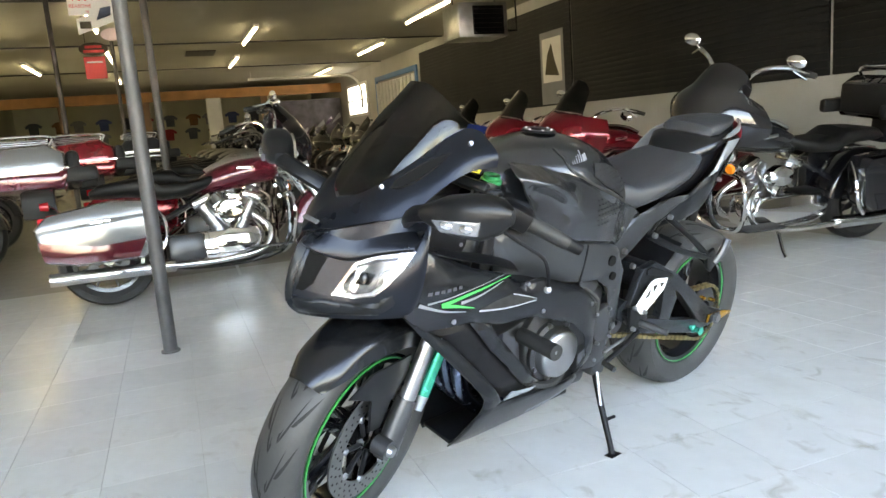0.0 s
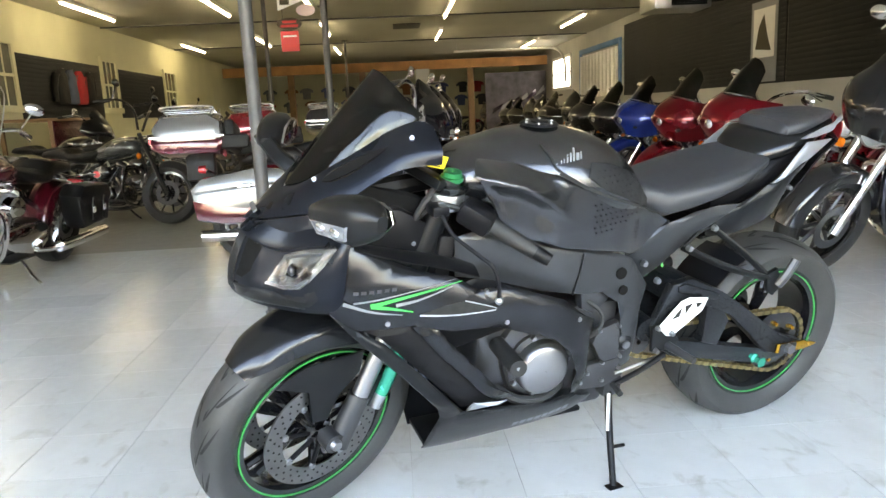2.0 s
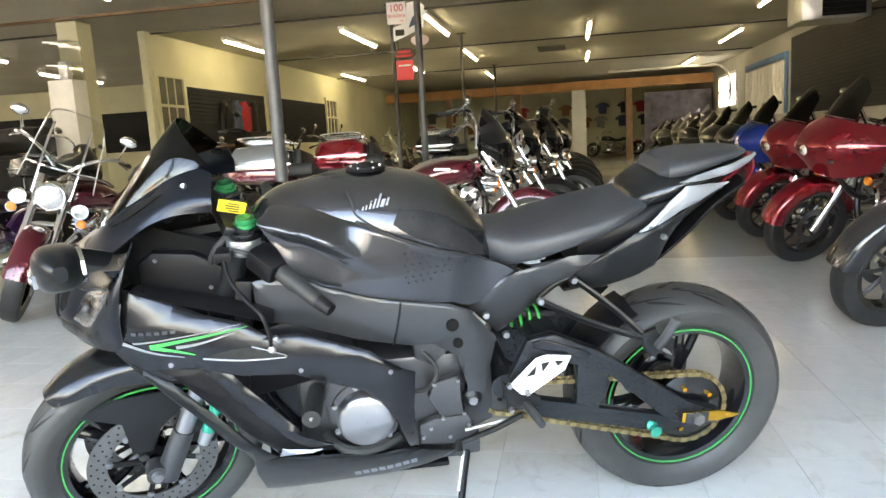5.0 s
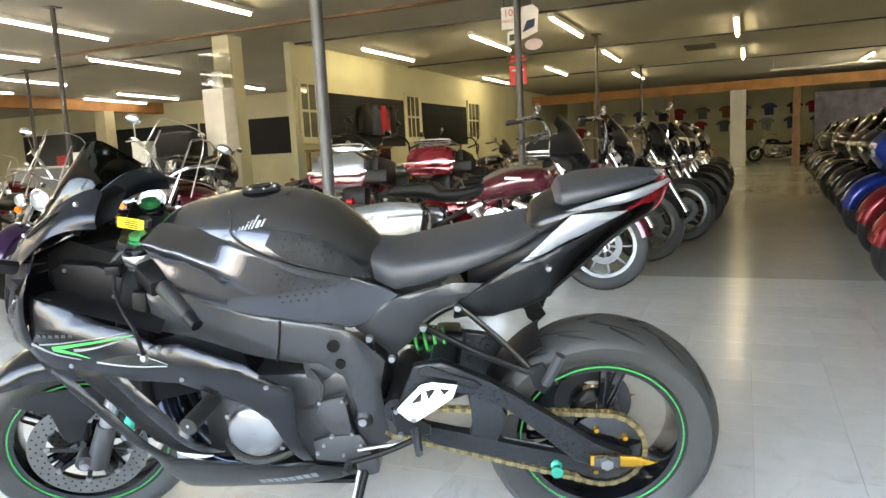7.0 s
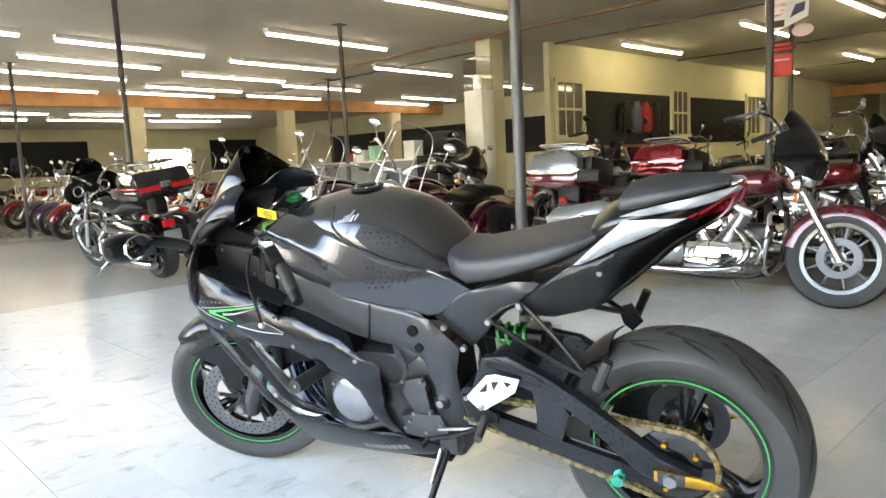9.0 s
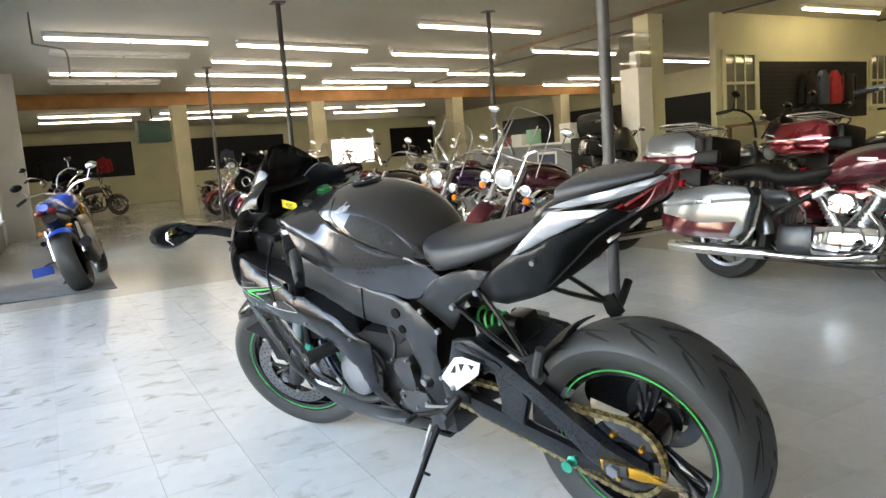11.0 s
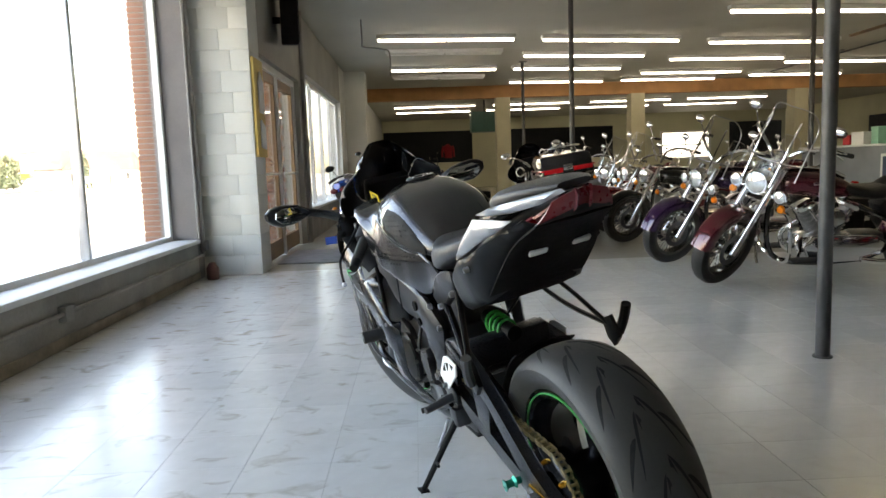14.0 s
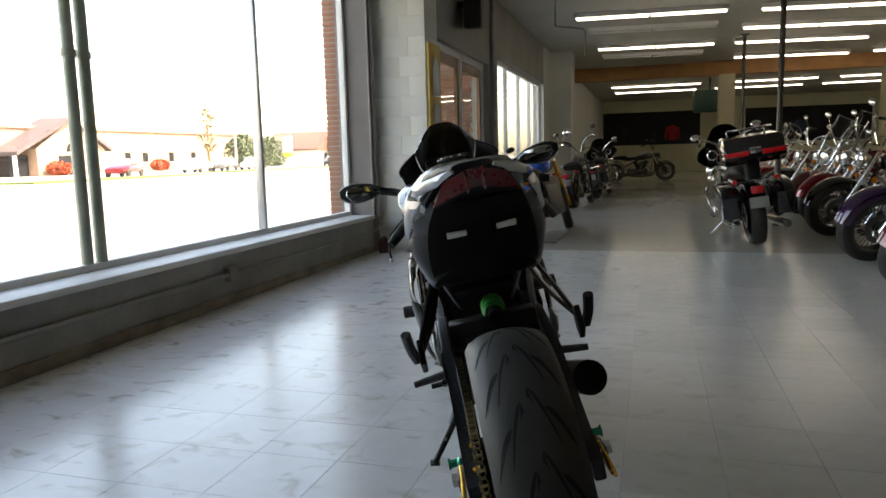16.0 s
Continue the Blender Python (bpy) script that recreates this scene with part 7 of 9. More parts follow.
P = M
bagger_silver = stand(cruiser("touring_motorcycle", "silver and maroon touring motorcycle with tour trunk and chrome engine", P["maroon"], P["silver_paint"], "batwing", "hard", True, spokes=9, steer=4, bars=0.06, front_guard=P["maroon"], fairing=P["black_paint"], inner="alu", trunk=P["silver_paint"], trunk_back=0.16), 1.27, 5.45, 6)
tourer_red = stand(cruiser("touring_motorcycle", "bright red touring motorcycle with a tour trunk and black seat", P["red_paint"], P["red_paint"], "batwing", "hard", True, fairing=P["black_paint"], front_guard=P["black_paint"], inner="alu", bars=0.04, trunk_back=0.1), 1.42, 6.75, 6)
king = stand(cruiser("touring_motorcycle", "dark red touring motorcycle with clear windshield and leather bags", P["maroon"], P["maroon"], "windshield", "leather", spokes=40, steer=34), -2.14, 4.21, -91)
king2 = stand(cruiser("cruiser_motorcycle", "dark purple cruiser with windshield and leather bags", P["purple"], P["purple"], "windshield", "leather", spokes=40, steer=20), -3.46, 4.27, -89)
chopper = stand(cruiser("cruiser_motorcycle", "black cruiser with chrome forks and wire wheels", P["black_paint"], P["black_paint"], "none", "none", spokes=40, nacelle=False, steer=15, bars=0.06), -5.37, 4.38, -86)
red_cruiser = stand(cruiser("cruiser_motorcycle", "red cruiser with chrome engine and small windshield", P["red_paint"], P["red_paint"], "windshield", "none", spokes=40, steer=15), -6.75, 4.55, -86)
glide_red = stand(cruiser("touring_motorcycle", "candy red touring motorcycle with a wide frame fairing", P["red_paint"], P["red_paint"], "roadglide", "hard", rim="black_paint", spokes=9, steer=28), 3.30, 5.72, 176)
glide_blue = stand(cruiser("touring_motorcycle", "metallic blue touring motorcycle with a wide frame fairing", P["blue_paint"], P["blue_paint"], "roadglide", "hard", rim="black_paint", spokes=9, steer=28), 3.42, 8.35, 178)
glide_black = stand(cruiser("touring_motorcycle", "gloss black touring motorcycle with a wide frame fairing", P["black_paint"], P["black_paint"], "roadglide", "hard", rim="black_paint", spokes=9, steer=28), 3.50, 9.75, 178)
bagger_dark = stand(cruiser("touring_motorcycle", "gloss black touring motorcycle with batwing fairing and round headlight", P["black_paint"], P["black_paint"], "batwing", "hard", True, spokes=9, steer=24, bars=0.16), 3.15, 3.88, 176)
bagger_black = stand(cruiser("touring_motorcycle", "black touring motorcycle with batwing fairing and chrome forks", P["black_paint"], P["black_paint"], "batwing", "hard", spokes=9, steer=10), 1.62, 8.15, 6)
muscle = stand(cruiser("cruiser_motorcycle", "matte dark grey cruiser with blacked-out engine", P["grey_paint"], P["black_paint"], "none", "none", rim="black_paint", bright="black_paint", nacelle=False, steer=10, bars=0.10), -1.72, 7.65, -22)
trike = stand(cruiser("touring_motorcycle", "black touring motorcycle with red lamp strips and chrome trunk rack", P["black_paint"], P["black_paint"], "batwing", "hard", "red", steer=10), -6.25, 3.42, 183)

# blue sport motorcycle by the entrance, seen from behind; x ahead, y left
def blue_sport():
    t = thing("street_motorcycle", "bright blue street motorcycle with a wide rear tyre", "motorcycle", pose(-4.73, 1.13, 0, 0, 0, 170) @ pose(0, 0, 0, -15, 0, 0))
    for name, x, half, st in (("rear_wheel", 0.0, 0.095, 0), ("front_wheel", 1.40, 0.060, 18)):
        w = part(name, lathe(bmesh.new(), [(0.19, -half * 0.7), (0.225, -half * 0.75), (0.225, half * 0.75), (0.19, half * 0.7)], 32), M["gloss"], t)
        part("tyre", tyre_bm(0.315 if x == 0 else 0.30, half, 0.222), M["tyre"], w)
        part("hub", rod(bmesh.new(), (0, -half, 0), (0, half, 0), 0.05, seg=14), M["gloss"], w)
        for k in range(5):
            a = 2 * math.pi * k / 5
            part("spoke", rod(bmesh.new(), (0.04 * math.cos(a), 0, 0.04 * math.sin(a)), (0.2 * math.cos(a), 0, 0.2 * math.sin(a)), 0.018, 0.013, 8), M["gloss"], w)
        w.matrix_local = pose(x, 0, 0.315 if x == 0 else 0.30, 0, 0, st)
    part("engine", boxed(0.40, 0.95, -0.17, 0.17, 0.22, 0.62, 0.05), M["cast"], t)
    part("main_frame", boxed(0.35, 1.05, -0.15, 0.15, 0.52, 0.72, 0.04), M["matte"], t)
    for s in (1, -1):
        part("swing_arm", slab(bmesh.new(), [(-0.05, 0.27), (-0.05, 0.36), (0.35, 0.46), (0.48, 0.44), (0.48, 0.36), (0.3, 0.33)], s * 0.115, s * 0.145, 0.01), M["matte"], t)
        part("fork_leg", rod(bmesh.new(), (1.36, s * 0.10, 0.30), (1.12, s * 0.10, 0.92), 0.027, seg=12), M["gold"], t)
        part("muffler", pipe(bmesh.new(), [(0.45, s * -0.02 - 0.12, 0.25), (0.2, -0.17, 0.34), (-0.12, -0.20, 0.46)], 0.055, seg=16), M["matte"], t, "dark muffler") if s > 0 else None
        part("rear_signal", ball(bmesh.new(), (-0.16, s * 0.13, 0.66), (0.03, 0.03, 0.018)), M["amber"], t)
        part("tail_light", ball(bmesh.new(), (-0.235, s * 0.055, 0.845), (0.03, 0.045, 0.03)), M["red_lens"], t)
    for s in (1, -1):
        hb = part("handlebar", pipe(bmesh.new(), [(1.08, s * 0.03, 0.98), (1.06, s * 0.16, 1.06), (0.98, s * 0.33, 1.06), (0.90, s * 0.42, 1.02)], 0.013, seg=8), M["chrome"], t, "chrome handlebar")
        part("grip", rod(bmesh.new(), (0.97, s * 0.345, 1.055), (0.89, s * 0.43, 1.015), 0.018, seg=10), M["rubber"], hb)
        part("mirror", ball(bmesh.new(), (1.03, s * 0.40, 1.20), (0.02, 0.065, 0.04)), M["chrome" if s < 0 else "black"], hb)
        part("mirror_stem", rod(bmesh.new(), (1.0, s * 0.30, 1.06), (1.03, s * 0.38, 1.18), 0.006, seg=6), M["chrome"], hb)
        part("shock", rod(bmesh.new(), (0.02, s * 0.14, 0.36), (0.16, s * 0.14, 0.66), 0.026, seg=12), M["chrome"], t)
    hl2 = part("headlight", lathe(bmesh.new(), [(0.001, -0.10), (0.06, -0.07), (0.088, 0.0), (0.09, 0.04), (0.001, 0.05)], 22, Matrix.Translation((1.24, 0, 0.92)) @ pose(0, 0, 0, 0, 0, -90), closed=False), M["chrome"], t)
    part("fuel_tank", loft(bmesh.new(), [(1.02, 0.86, 0.08, 0.06), (0.92, 0.88, 0.15, 0.11), (0.75, 0.88, 0.16, 0.12), (0.58, 0.83, 0.11, 0.09), (0.52, 0.80, 0.06, 0.04)], 22), M["sport_blue"], t)
    part("seat", loft(bmesh.new(), [(0.56, 0.79, 0.08, 0.03), (0.44, 0.77, 0.14, 0.05), (0.26, 0.80, 0.14, 0.05), (0.20, 0.85, 0.11, 0.05)], 20), M["vinyl"], t)
    part("tail_hump", loft(bmesh.new(), [(0.24, 0.82, 0.12, 0.07), (0.12, 0.87, 0.115, 0.085), (-0.05, 0.88, 0.10, 0.08), (-0.20, 0.885, 0.075, 0.055), (-0.26, 0.89, 0.04, 0.03)], 22), M["sport_blue"], t, "bright blue tail hump")
    part("under_tail", loft(bmesh.new(), [(0.20, 0.72, 0.11, 0.06), (0.0, 0.74, 0.10, 0.07), (-0.18, 0.79, 0.07, 0.05)], 18), M["black"], t)
    hg = [[(0.36 * math.cos(a), y, 0.315 + (0.36 - d) * math.sin(a)) for a in [radians(60 + 60 * k / 6) for k in range(7)]] for y, d in ((0, 0), (0.07, 0.012), (0.125, 0.06))]
    part("rear_fender", patch_bm(hg, 2), M["sport_blue"], t, "bright blue rear fender")
    part("front_mudguard", patch_bm([[(1.40 + 0.325 * math.cos(a), y, 0.30 + (0.325 - d) * math.sin(a)) for a in [radians(30 + 110 * k / 6) for k in range(7)]] for y, d in ((0, 0), (0.05, 0.01), (0.075, 0.05))], 2), M["sport_blue"], t)
    ph = part("plate_holder", pipe(bmesh.new(), [(0.02, 0.13, 0.36), (-0.10, 0.22, 0.36), (-0.16, 0.27, 0.33)], 0.010, seg=6), M["black"], t)
    part("plate", boxed(-0.006, 0.006, -0.095, 0.095, -0.045, 0.045, 0.004, m=pose(-0.17, 0.25, 0.32, 8, -12, 20)), M["sport_blue"], ph, "small blue plate")
    part("side_stand", pipe(bmesh.new(), [(0.62, 0.14, 0.24), (0.58, 0.24, 0.12), (0.56, 0.30, 0.058)], 0.011, seg=8), M["black"], t)


blue_sport()
again(glide_red, 3.38, 7.00, 177)
for y, x, turn in ((11.1, 3.55, 177), (12.5, 3.58, 180), (14.2, 3.68, 175), (16.0, 3.76, 179), (17.7, 3.85, 176), (19.5, 3.92, 178), (21.3, 3.98, 174)):
    again(bagger_black if turn in (180, 179, 176) else glide_black, x, y, turn)
for y, x, turn in ((10.8, 1.72, 6), (12.2, 1.66, 2), (13.6, 1.74, 7), (15.2, 1.70, 3), (16.9, 1.64, 6)):
    again(bagger_black, x, y, turn)
again(bagger_dark, 1.70, 9.45, 5, label="gloss black touring motorcycle with chrome bars")
for x, y, h, m in ((-8.1, 4.6, -86, king), (-9.5, 4.5, -86, chopper), (-11.0, 4.45, -86, red_cruiser), (-12.5, 4.6, -86, king2), (-14.1, 4.85, -86, chopper), (-15.4, 4.7, -86, red_cruiser), (-1.9, 9.4, -12, muscle), (-3.3, 10.4, -15, bagger_black), (-2.6, 12.6, 0, chopper), (-2.6, 14.2, 0, muscle), (-2.6, 15.8, 0, bagger_black), (-2.6, 17.6, 0, king), (-2.6, 19.6, 0, muscle), (-1.0, 31.5, 190, chopper), (2.6, 32.5, 185, chopper), (4.6, 33.0, 180, red_cruiser)):
    again(m, x, y, h)
for x, y, h, m in ((-11.1, 1.22, 175, muscle), (-13.7, 1.45, 175, bagger_black), (-20.9, 2.85, 103, muscle), (-20.5, 6.0, 10, chopper), (-21.0, 8.5, 10, king2), (-21.5, 11.0, 10, red_cruiser), (-14.5, 9.5, -80, king2), (-12.5, 9.2, -80, chopper), (-10.6, 8.8, -80, red_cruiser), (-4.6, 8.2, -30, bagger_dark)):
    again(m, x, y, h)

# ---- fittings of the showroom ----
def slat_panel(name, label, m, width, z0, z1, pitch=0.085):
    """A dark slotted display panel: a backing with one board per slot, facing +y of its pose."""
    t = thing(name, label, "wall panel", m, kind="structure")
    part("backing", boxed(0, width, 0, 0.012, z0, z1), M["groove"], t)
    n = round((z1 - z0) / pitch)
    one = mesh_of("slat", boxed(0, width, 0.012, 0.028, 0.004, pitch - 0.006, 0.002), M["slat"])
    for k in range(n):
        s = new("slat", one)
        s.parent, s.matrix_local = t, pose(0, 0, z0 + (z1 - z0) * k / n)
    return t


for y0, w in ((0.6, 5.2), (5.85, 5.2), (11.1, 7.9)):
    slat_panel("slatwall", "dark grey slotted wall panel", pose(7.0, y0, 0, 0, 0, 90), w, 1.27, 3.1)
for y0, w in ((13.10, 3.56), (17.76, 3.32)):
    slat_panel("slatwall", "dark slotted wall panel with hooks", pose(-5.8, y0 + w, 0, 0, 0, -90), w, 1.27, 2.42)
for y0, w in ((0.2, 4.3), (6.4, 5.0), (17.2, 2.6)):
    slat_panel("slatwall", "dark slotted panel on the far wall", pose(-31.0, y0 + w, 0, 0, 0, -90), w, 1.25, 2.75)
for x0, w in ((-24.5, 9.0), (-15.4, 9.3)):
    slat_panel("slatwall", "dark slotted panel on the hall wall", pose(x0 + w, 20.0, 0, 0, 0, 180), w, 1.3, 2.5)

# small windows in the wing wall
def small_window(y0, y1, z0=1.50, z1=2.54):
    t = thing("window_2", "small cream-framed window with glazing bars", "window", kind="structure")
    x = -5.8
    bm = bmesh.new()
    box(bm, x, x + 0.05, y0 - 0.09, y0, z0 - 0.09, z1 + 0.09)
    box(bm, x, x + 0.05, y1, y1 + 0.09, z0 - 0.09, z1 + 0.09)
    box(bm, x, x + 0.05, y0, y1, z1, z1 + 0.09)
    part("window_frame", bm, M["wall_cream"], t)
    part("window_sill", boxed(x, x + 0.09, y0 - 0.1, y1 + 0.1, z0 - 0.12, z0, 0.01), M["wall_cream"], t)
    part("pane", boxed(x + 0.004, x + 0.010, y0, y1, z0, z1), M["opaque_pane"], t)
    zm = (z0 + z1) / 2
    part("glazing_bar", boxed(x + 0.010, x + 0.035, y0, y1, zm - 0.025, zm + 0.025), M["wall_cream"], t)
    for k in (1, 2):
        y = y0 + (y1 - y0) * k / 3
        part("glazing_bar", boxed(x + 0.010, x + 0.028, y - 0.012, y + 0.012, z0, z1), M["wall_cream"], t)


# opaque; its yellow-grey stands in for the lit room beyond the glass
M["opaque_pane"] = mat("opaque_window_pane", (0.16, 0.16, 0.13), 0.08, vary=0.3, scale=2, coat=1.0)
M["night_pane"] = mat("grey_window_pane", (0.16, 0.17, 0.16), 0.05, vary=0.2, scale=2, coat=1.0)
for y0, y1 in ((12.10, 12.95), (16.83, 17.60), (21.25, 22.2)):
    small_window(y0, y1)


def jacket(m, material, label):
    t = thing("jacket", label, "jacket", m)
    bm = loft(bmesh.new(), [(0.0, 0, 0.17, 0.07), (0.03, 0, 0.19, 0.085), (0.2, 0, 0.18, 0.075), (0.4, 0, 0.20, 0.09), (0.54, 0, 0.19, 0.08), (0.61, 0, 0.12, 0.06), (0.67, 0, 0.055, 0.05)], 20, power=2.2)
    bmesh.ops.transform(bm, matrix=pose(0, 0, 0, 0, -90, 0), verts=bm.verts)
    for v in bm.verts:
        v.co.x, v.co.y = v.co.y + 0.02 * math.sin(9 * v.co.z), v.co.x + 0.012 * math.sin(14 * v.co.z + 20 * v.co.y)
    part("body", bm, material, t)
    for s in (1, -1):
        part("sleeve", pipe(bmesh.new(), [(s * 0.20, 0, 0.57), (s * 0.27, 0.02, 0.35), (s * 0.28, 0.02, 0.05)], 0.065, seg=10, taper=0.045), material, t)
    part("hanger", rod(bmesh.new(), (0, -0.06, 0.68), (0, 0.0, 0.64), 0.006, seg=6), M["steel"], t)


for y, key, lab in ((14.55, "leather", "black leather jacket on a hook"), (14.95, "blue_cloth", "dark blue riding jacket on a hook"), (15.35, "red_cloth", "red cloth jacket on a hook"), (15.8, "leather", "black leather jacket on a hook")):
    if key not in M:
        M[key] = mat(key, (0.35, 0.02, 0.03) if key == "red_cloth" else (0.05, 0.07, 0.12), 0.8, vary=0.2, scale=8, bump=0.3)
    jacket(pose(-5.69, y, 1.55, 0, 0, 90), M[key], lab)
jacket(pose(-30.9, 3.3, 1.45, 0, 0, 90), M["red_cloth"], "red and black riding jacket on the far wall")
jacket(pose(-30.9, 8.6, 1.5, 0, 0, 90), M["blue_cloth"], "blue riding jacket on the far wall")
jacket(pose(-30.9, 1.0, 1.45, 0, 0, 90), M["leather"], "black jacket on the far wall")

# white pillar with a clear display box, counter and what stands on it
pl = thing("pillar", "white square pillar carrying a clear display box", "pillar", pose(-6.3, 10.7, 0), kind="structure")
part("shaft", boxed(-0.18, 0.18, -0.18, 0.18, 0, CEIL - 0.001), M["wall_cream"], pl)
part("cladding", boxed(-0.20, 0.24, -0.52, -0.182, 0.0, 2.36, 0.004), M["white"], pl)
part("display_box", boxed(-0.20, 0.24, -0.52, -0.20, 2.36, 2.96), M["cleared"], pl, "clear acrylic box")
part("figurine_stand", boxed(-0.06, 0.10, -0.42, -0.30, 2.37, 2.66, 0.02), M["alu"], pl)
setting("post_brown", boxed(-5.90, -5.77, 11.84, 11.96, 0, CEIL - 0.002), M["wall_cream"], "cream painted corner post", "post")
ct = thing("counter", "grey sales counter with a pale top", "counter", pose(-9.2, 10.4, 0))
part("front_panel", boxed(-2.3, 2.2, -0.35, -0.32, 0.05, 1.14), M["grey"], ct)
part("side_panel", boxed(2.2, 2.25, -0.35, 0.35, 0.05, 1.14), M["black"], ct)
part("worktop", boxed(-2.36, 2.3, -0.40, 0.38, 1.14, 1.18, 0.01), M["trim"], ct)
part("plinth", boxed(-2.25, 2.2, -0.28, 0.33, 0, 0.05), M["black"], ct)
part("poster", boxed(0.3, 0.95, -0.356, -0.351, 0.45, 1.0), M["paper"], ct)
part("poster_print", boxed(0.36, 0.89, -0.359, -0.3565, 0.55, 0.95), M["blue_cloth"], ct)
cb = thing("cabinet", "dark cabinet at the counter's end", "cabinet", pose(-6.85, 9.9, 0))
part("body", boxed(-0.42, 0.30, -0.3, 0.3, 0, 1.22, 0.01), M["black"], cb)
part("door", boxed(-0.38, 0.27, -0.315, -0.301, 0.08, 1.16, 0.006), M["black"], cb)
part("handle", rod(bmesh.new(), (0.2, -0.33, 0.7), (0.2, -0.33, 0.9), 0.008, seg=8), M["steel"], cb)
rl = thing("rolled_cover", "black rolled cover lying on a cabinet", "cover", pose(-6.75, 9.85, 1.22))
part("roll", loft(bmesh.new(), [(-0.36, 0.20, 0.20, 0.18), (-0.33, 0.21, 0.24, 0.21), (0.0, 0.22, 0.25, 0.22), (0.33, 0.21, 0.24, 0.21), (0.36, 0.20, 0.20, 0.18)], 20, power=3.0), M["leather"], rl)


def carton(m, w, d, h, material, label, category="box"):
    t = thing("box", label, category, m)
    part("body", boxed(-w / 2, w / 2, -d / 2, d / 2, 0, h, 0.006), material, t)
    part("lid", boxed(-w / 2 - 0.003, w / 2 + 0.003, -d / 2 - 0.003, d / 2 + 0.003, h * 0.82, h + 0.004, 0.005), material, t)


carton(pose(-9.9, 10.35, 1.18, 0, 0, 10), 0.30, 0.25, 0.24, M["white"], "white box on the sales counter")
carton(pose(-9.45, 10.4, 1.18, 0, 0, -8), 0.26, 0.22, 0.32, mat("pale_green_card", (0.25, 0.52, 0.38), 0.6), "pale green box on the sales counter")
carton(pose(-10.35, 10.4, 1.18), 0.22, 0.2, 0.2, M["red_cloth"], "small red box on the sales counter")
carton(pose(-8.1, 10.3, 1.18, 0, 0, 5), 0.30, 0.3, 0.36, M["white"], "white office machine on the counter", "machine")
carton(pose(-7.65, 10.35, 1.18), 0.2, 0.25, 0.3, M["black"], "black device on the counter", "machine")
bt = thing("side_table", "brown wooden table by the wing wall", "table", pose(-5.2, 12.9, 0))
part("tabletop", boxed(-0.45, 0.45, -1.0, 1.0, 1.20, 1.25, 0.01), M["wood"], bt)
part("front_board", boxed(0.40, 0.43, -0.95, 0.95, 0.35, 1.20), M["maroon"], bt)
for x in (-0.4, 0.38):
    for y in (-0.94, 0.94):
        part("leg", boxed(x - 0.03, x + 0.03, y - 0.03, y + 0.03, 0, 1.20), M["wood"], bt)

# hanging signs
sg = thing("hanging_sign", "white and red sale sign hung from the ceiling", "sign", pose(-0.53, 9.40, 0))
part("sale_board", boxed(-0.20, 0.06, -0.004, 0.004, 2.62, 2.90), M["paper"], sg)
part("brand_board", slab(bmesh.new(), [(-0.13, 2.40), (0.28, 2.55), (0.30, 2.83), (0.22, 2.90), (0.07, 2.88), (0.05, 2.63), (-0.13, 2.58)], 0.006, 0.012), M["paper"], sg)
part("picture", slab(bmesh.new(), [(0.08, 2.56), (0.24, 2.62), (0.25, 2.72), (0.14, 2.70)], 0.003, 0.0055), M["blue_cloth"], sg)
part("picture_dark", boxed(-0.10, 0.02, 0.0035, 0.0055, 2.47, 2.55), M["ink"], sg)
part("oval_disc", lathe(bmesh.new(), [(0.001, 0.0), (0.12, 0.0), (0.12, 0.006), (0.001, 0.006)], 28, Matrix.Translation((0.22, 0.015, 2.40)) @ Matrix.Diagonal((1, 1, 0.6, 1))), mat("pale_pink_card", (0.66, 0.52, 0.50), 0.7), sg)
part("chain", rod(bmesh.new(), (-0.16, 0, 2.90), (-0.16, 0, CEIL), 0.004, seg=6), M["black"], sg)
part("second_chain", rod(bmesh.new(), (0.2, 0.008, 2.88), (0.2, 0.008, CEIL), 0.004, seg=6), M["black"], sg)


def text_part(body, size, m, material, parent, name):
    """Raised lettering from the built-in font."""
    c = bpy.data.curves.new(name, "FONT")
    c.body, c.size, c.extrude, c.align_x, c.align_y = body, size, 0.001, "CENTER", "CENTER"
    tmp = bpy.data.objects.new(name, c)
    me = bpy.data.meshes.new_from_object(tmp)
    bpy.data.objects.remove(tmp)
    me.materials.append(material)
    ob = new(name, me)
    ob.parent, ob.matrix_local = parent, m
    return ob


M["sign_red"] = mat("sign_red", (0.62, 0.03, 0.03), 0.5, vary=0.05)
text_part("100", 0.13, pose(-0.07, -0.006, 2.82, 90, 0, 0), M["sign_red"], sg, "sale_number")
text_part("REASONS", 0.055, pose(-0.07, -0.006, 2.72, 90, 0, 0), M["sign_red"], sg, "sale_word")
text_part("to", 0.05, pose(0.0, -0.006, 2.66, 90, 0, 0), M["sign_red"], sg, "sale_small_word")
so = thing("hanging_sign", "oval black and red notice hanging on a post", "sign", pose(-0.53, 9.42, 0))
part("oval_board", lathe(bmesh.new(), [(0.001, -0.004), (0.15, -0.004), (0.15, 0.004), (0.001, 0.004)], 32, Matrix.Translation((0, 0, 2.24)) @ Matrix.Diagonal((1.05, 1, 0.5, 1))), M["ink"], so)
for z, w in ((2.265, 0.09), (2.215, 0.11)):
    part("notice_line", boxed(-w, w, -0.008, -0.0045, z - 0.016, z + 0.016, 0.002), M["sign_red"], so)
part("red_sheet", boxed(-0.12, 0.11, -0.002, 0.002, 1.90, 2.155), M["sign_red"], so)
part("sheet_line", boxed(-0.09, 0.08, -0.0045, -0.0025, 2.08, 2.10), M["paper"], so)
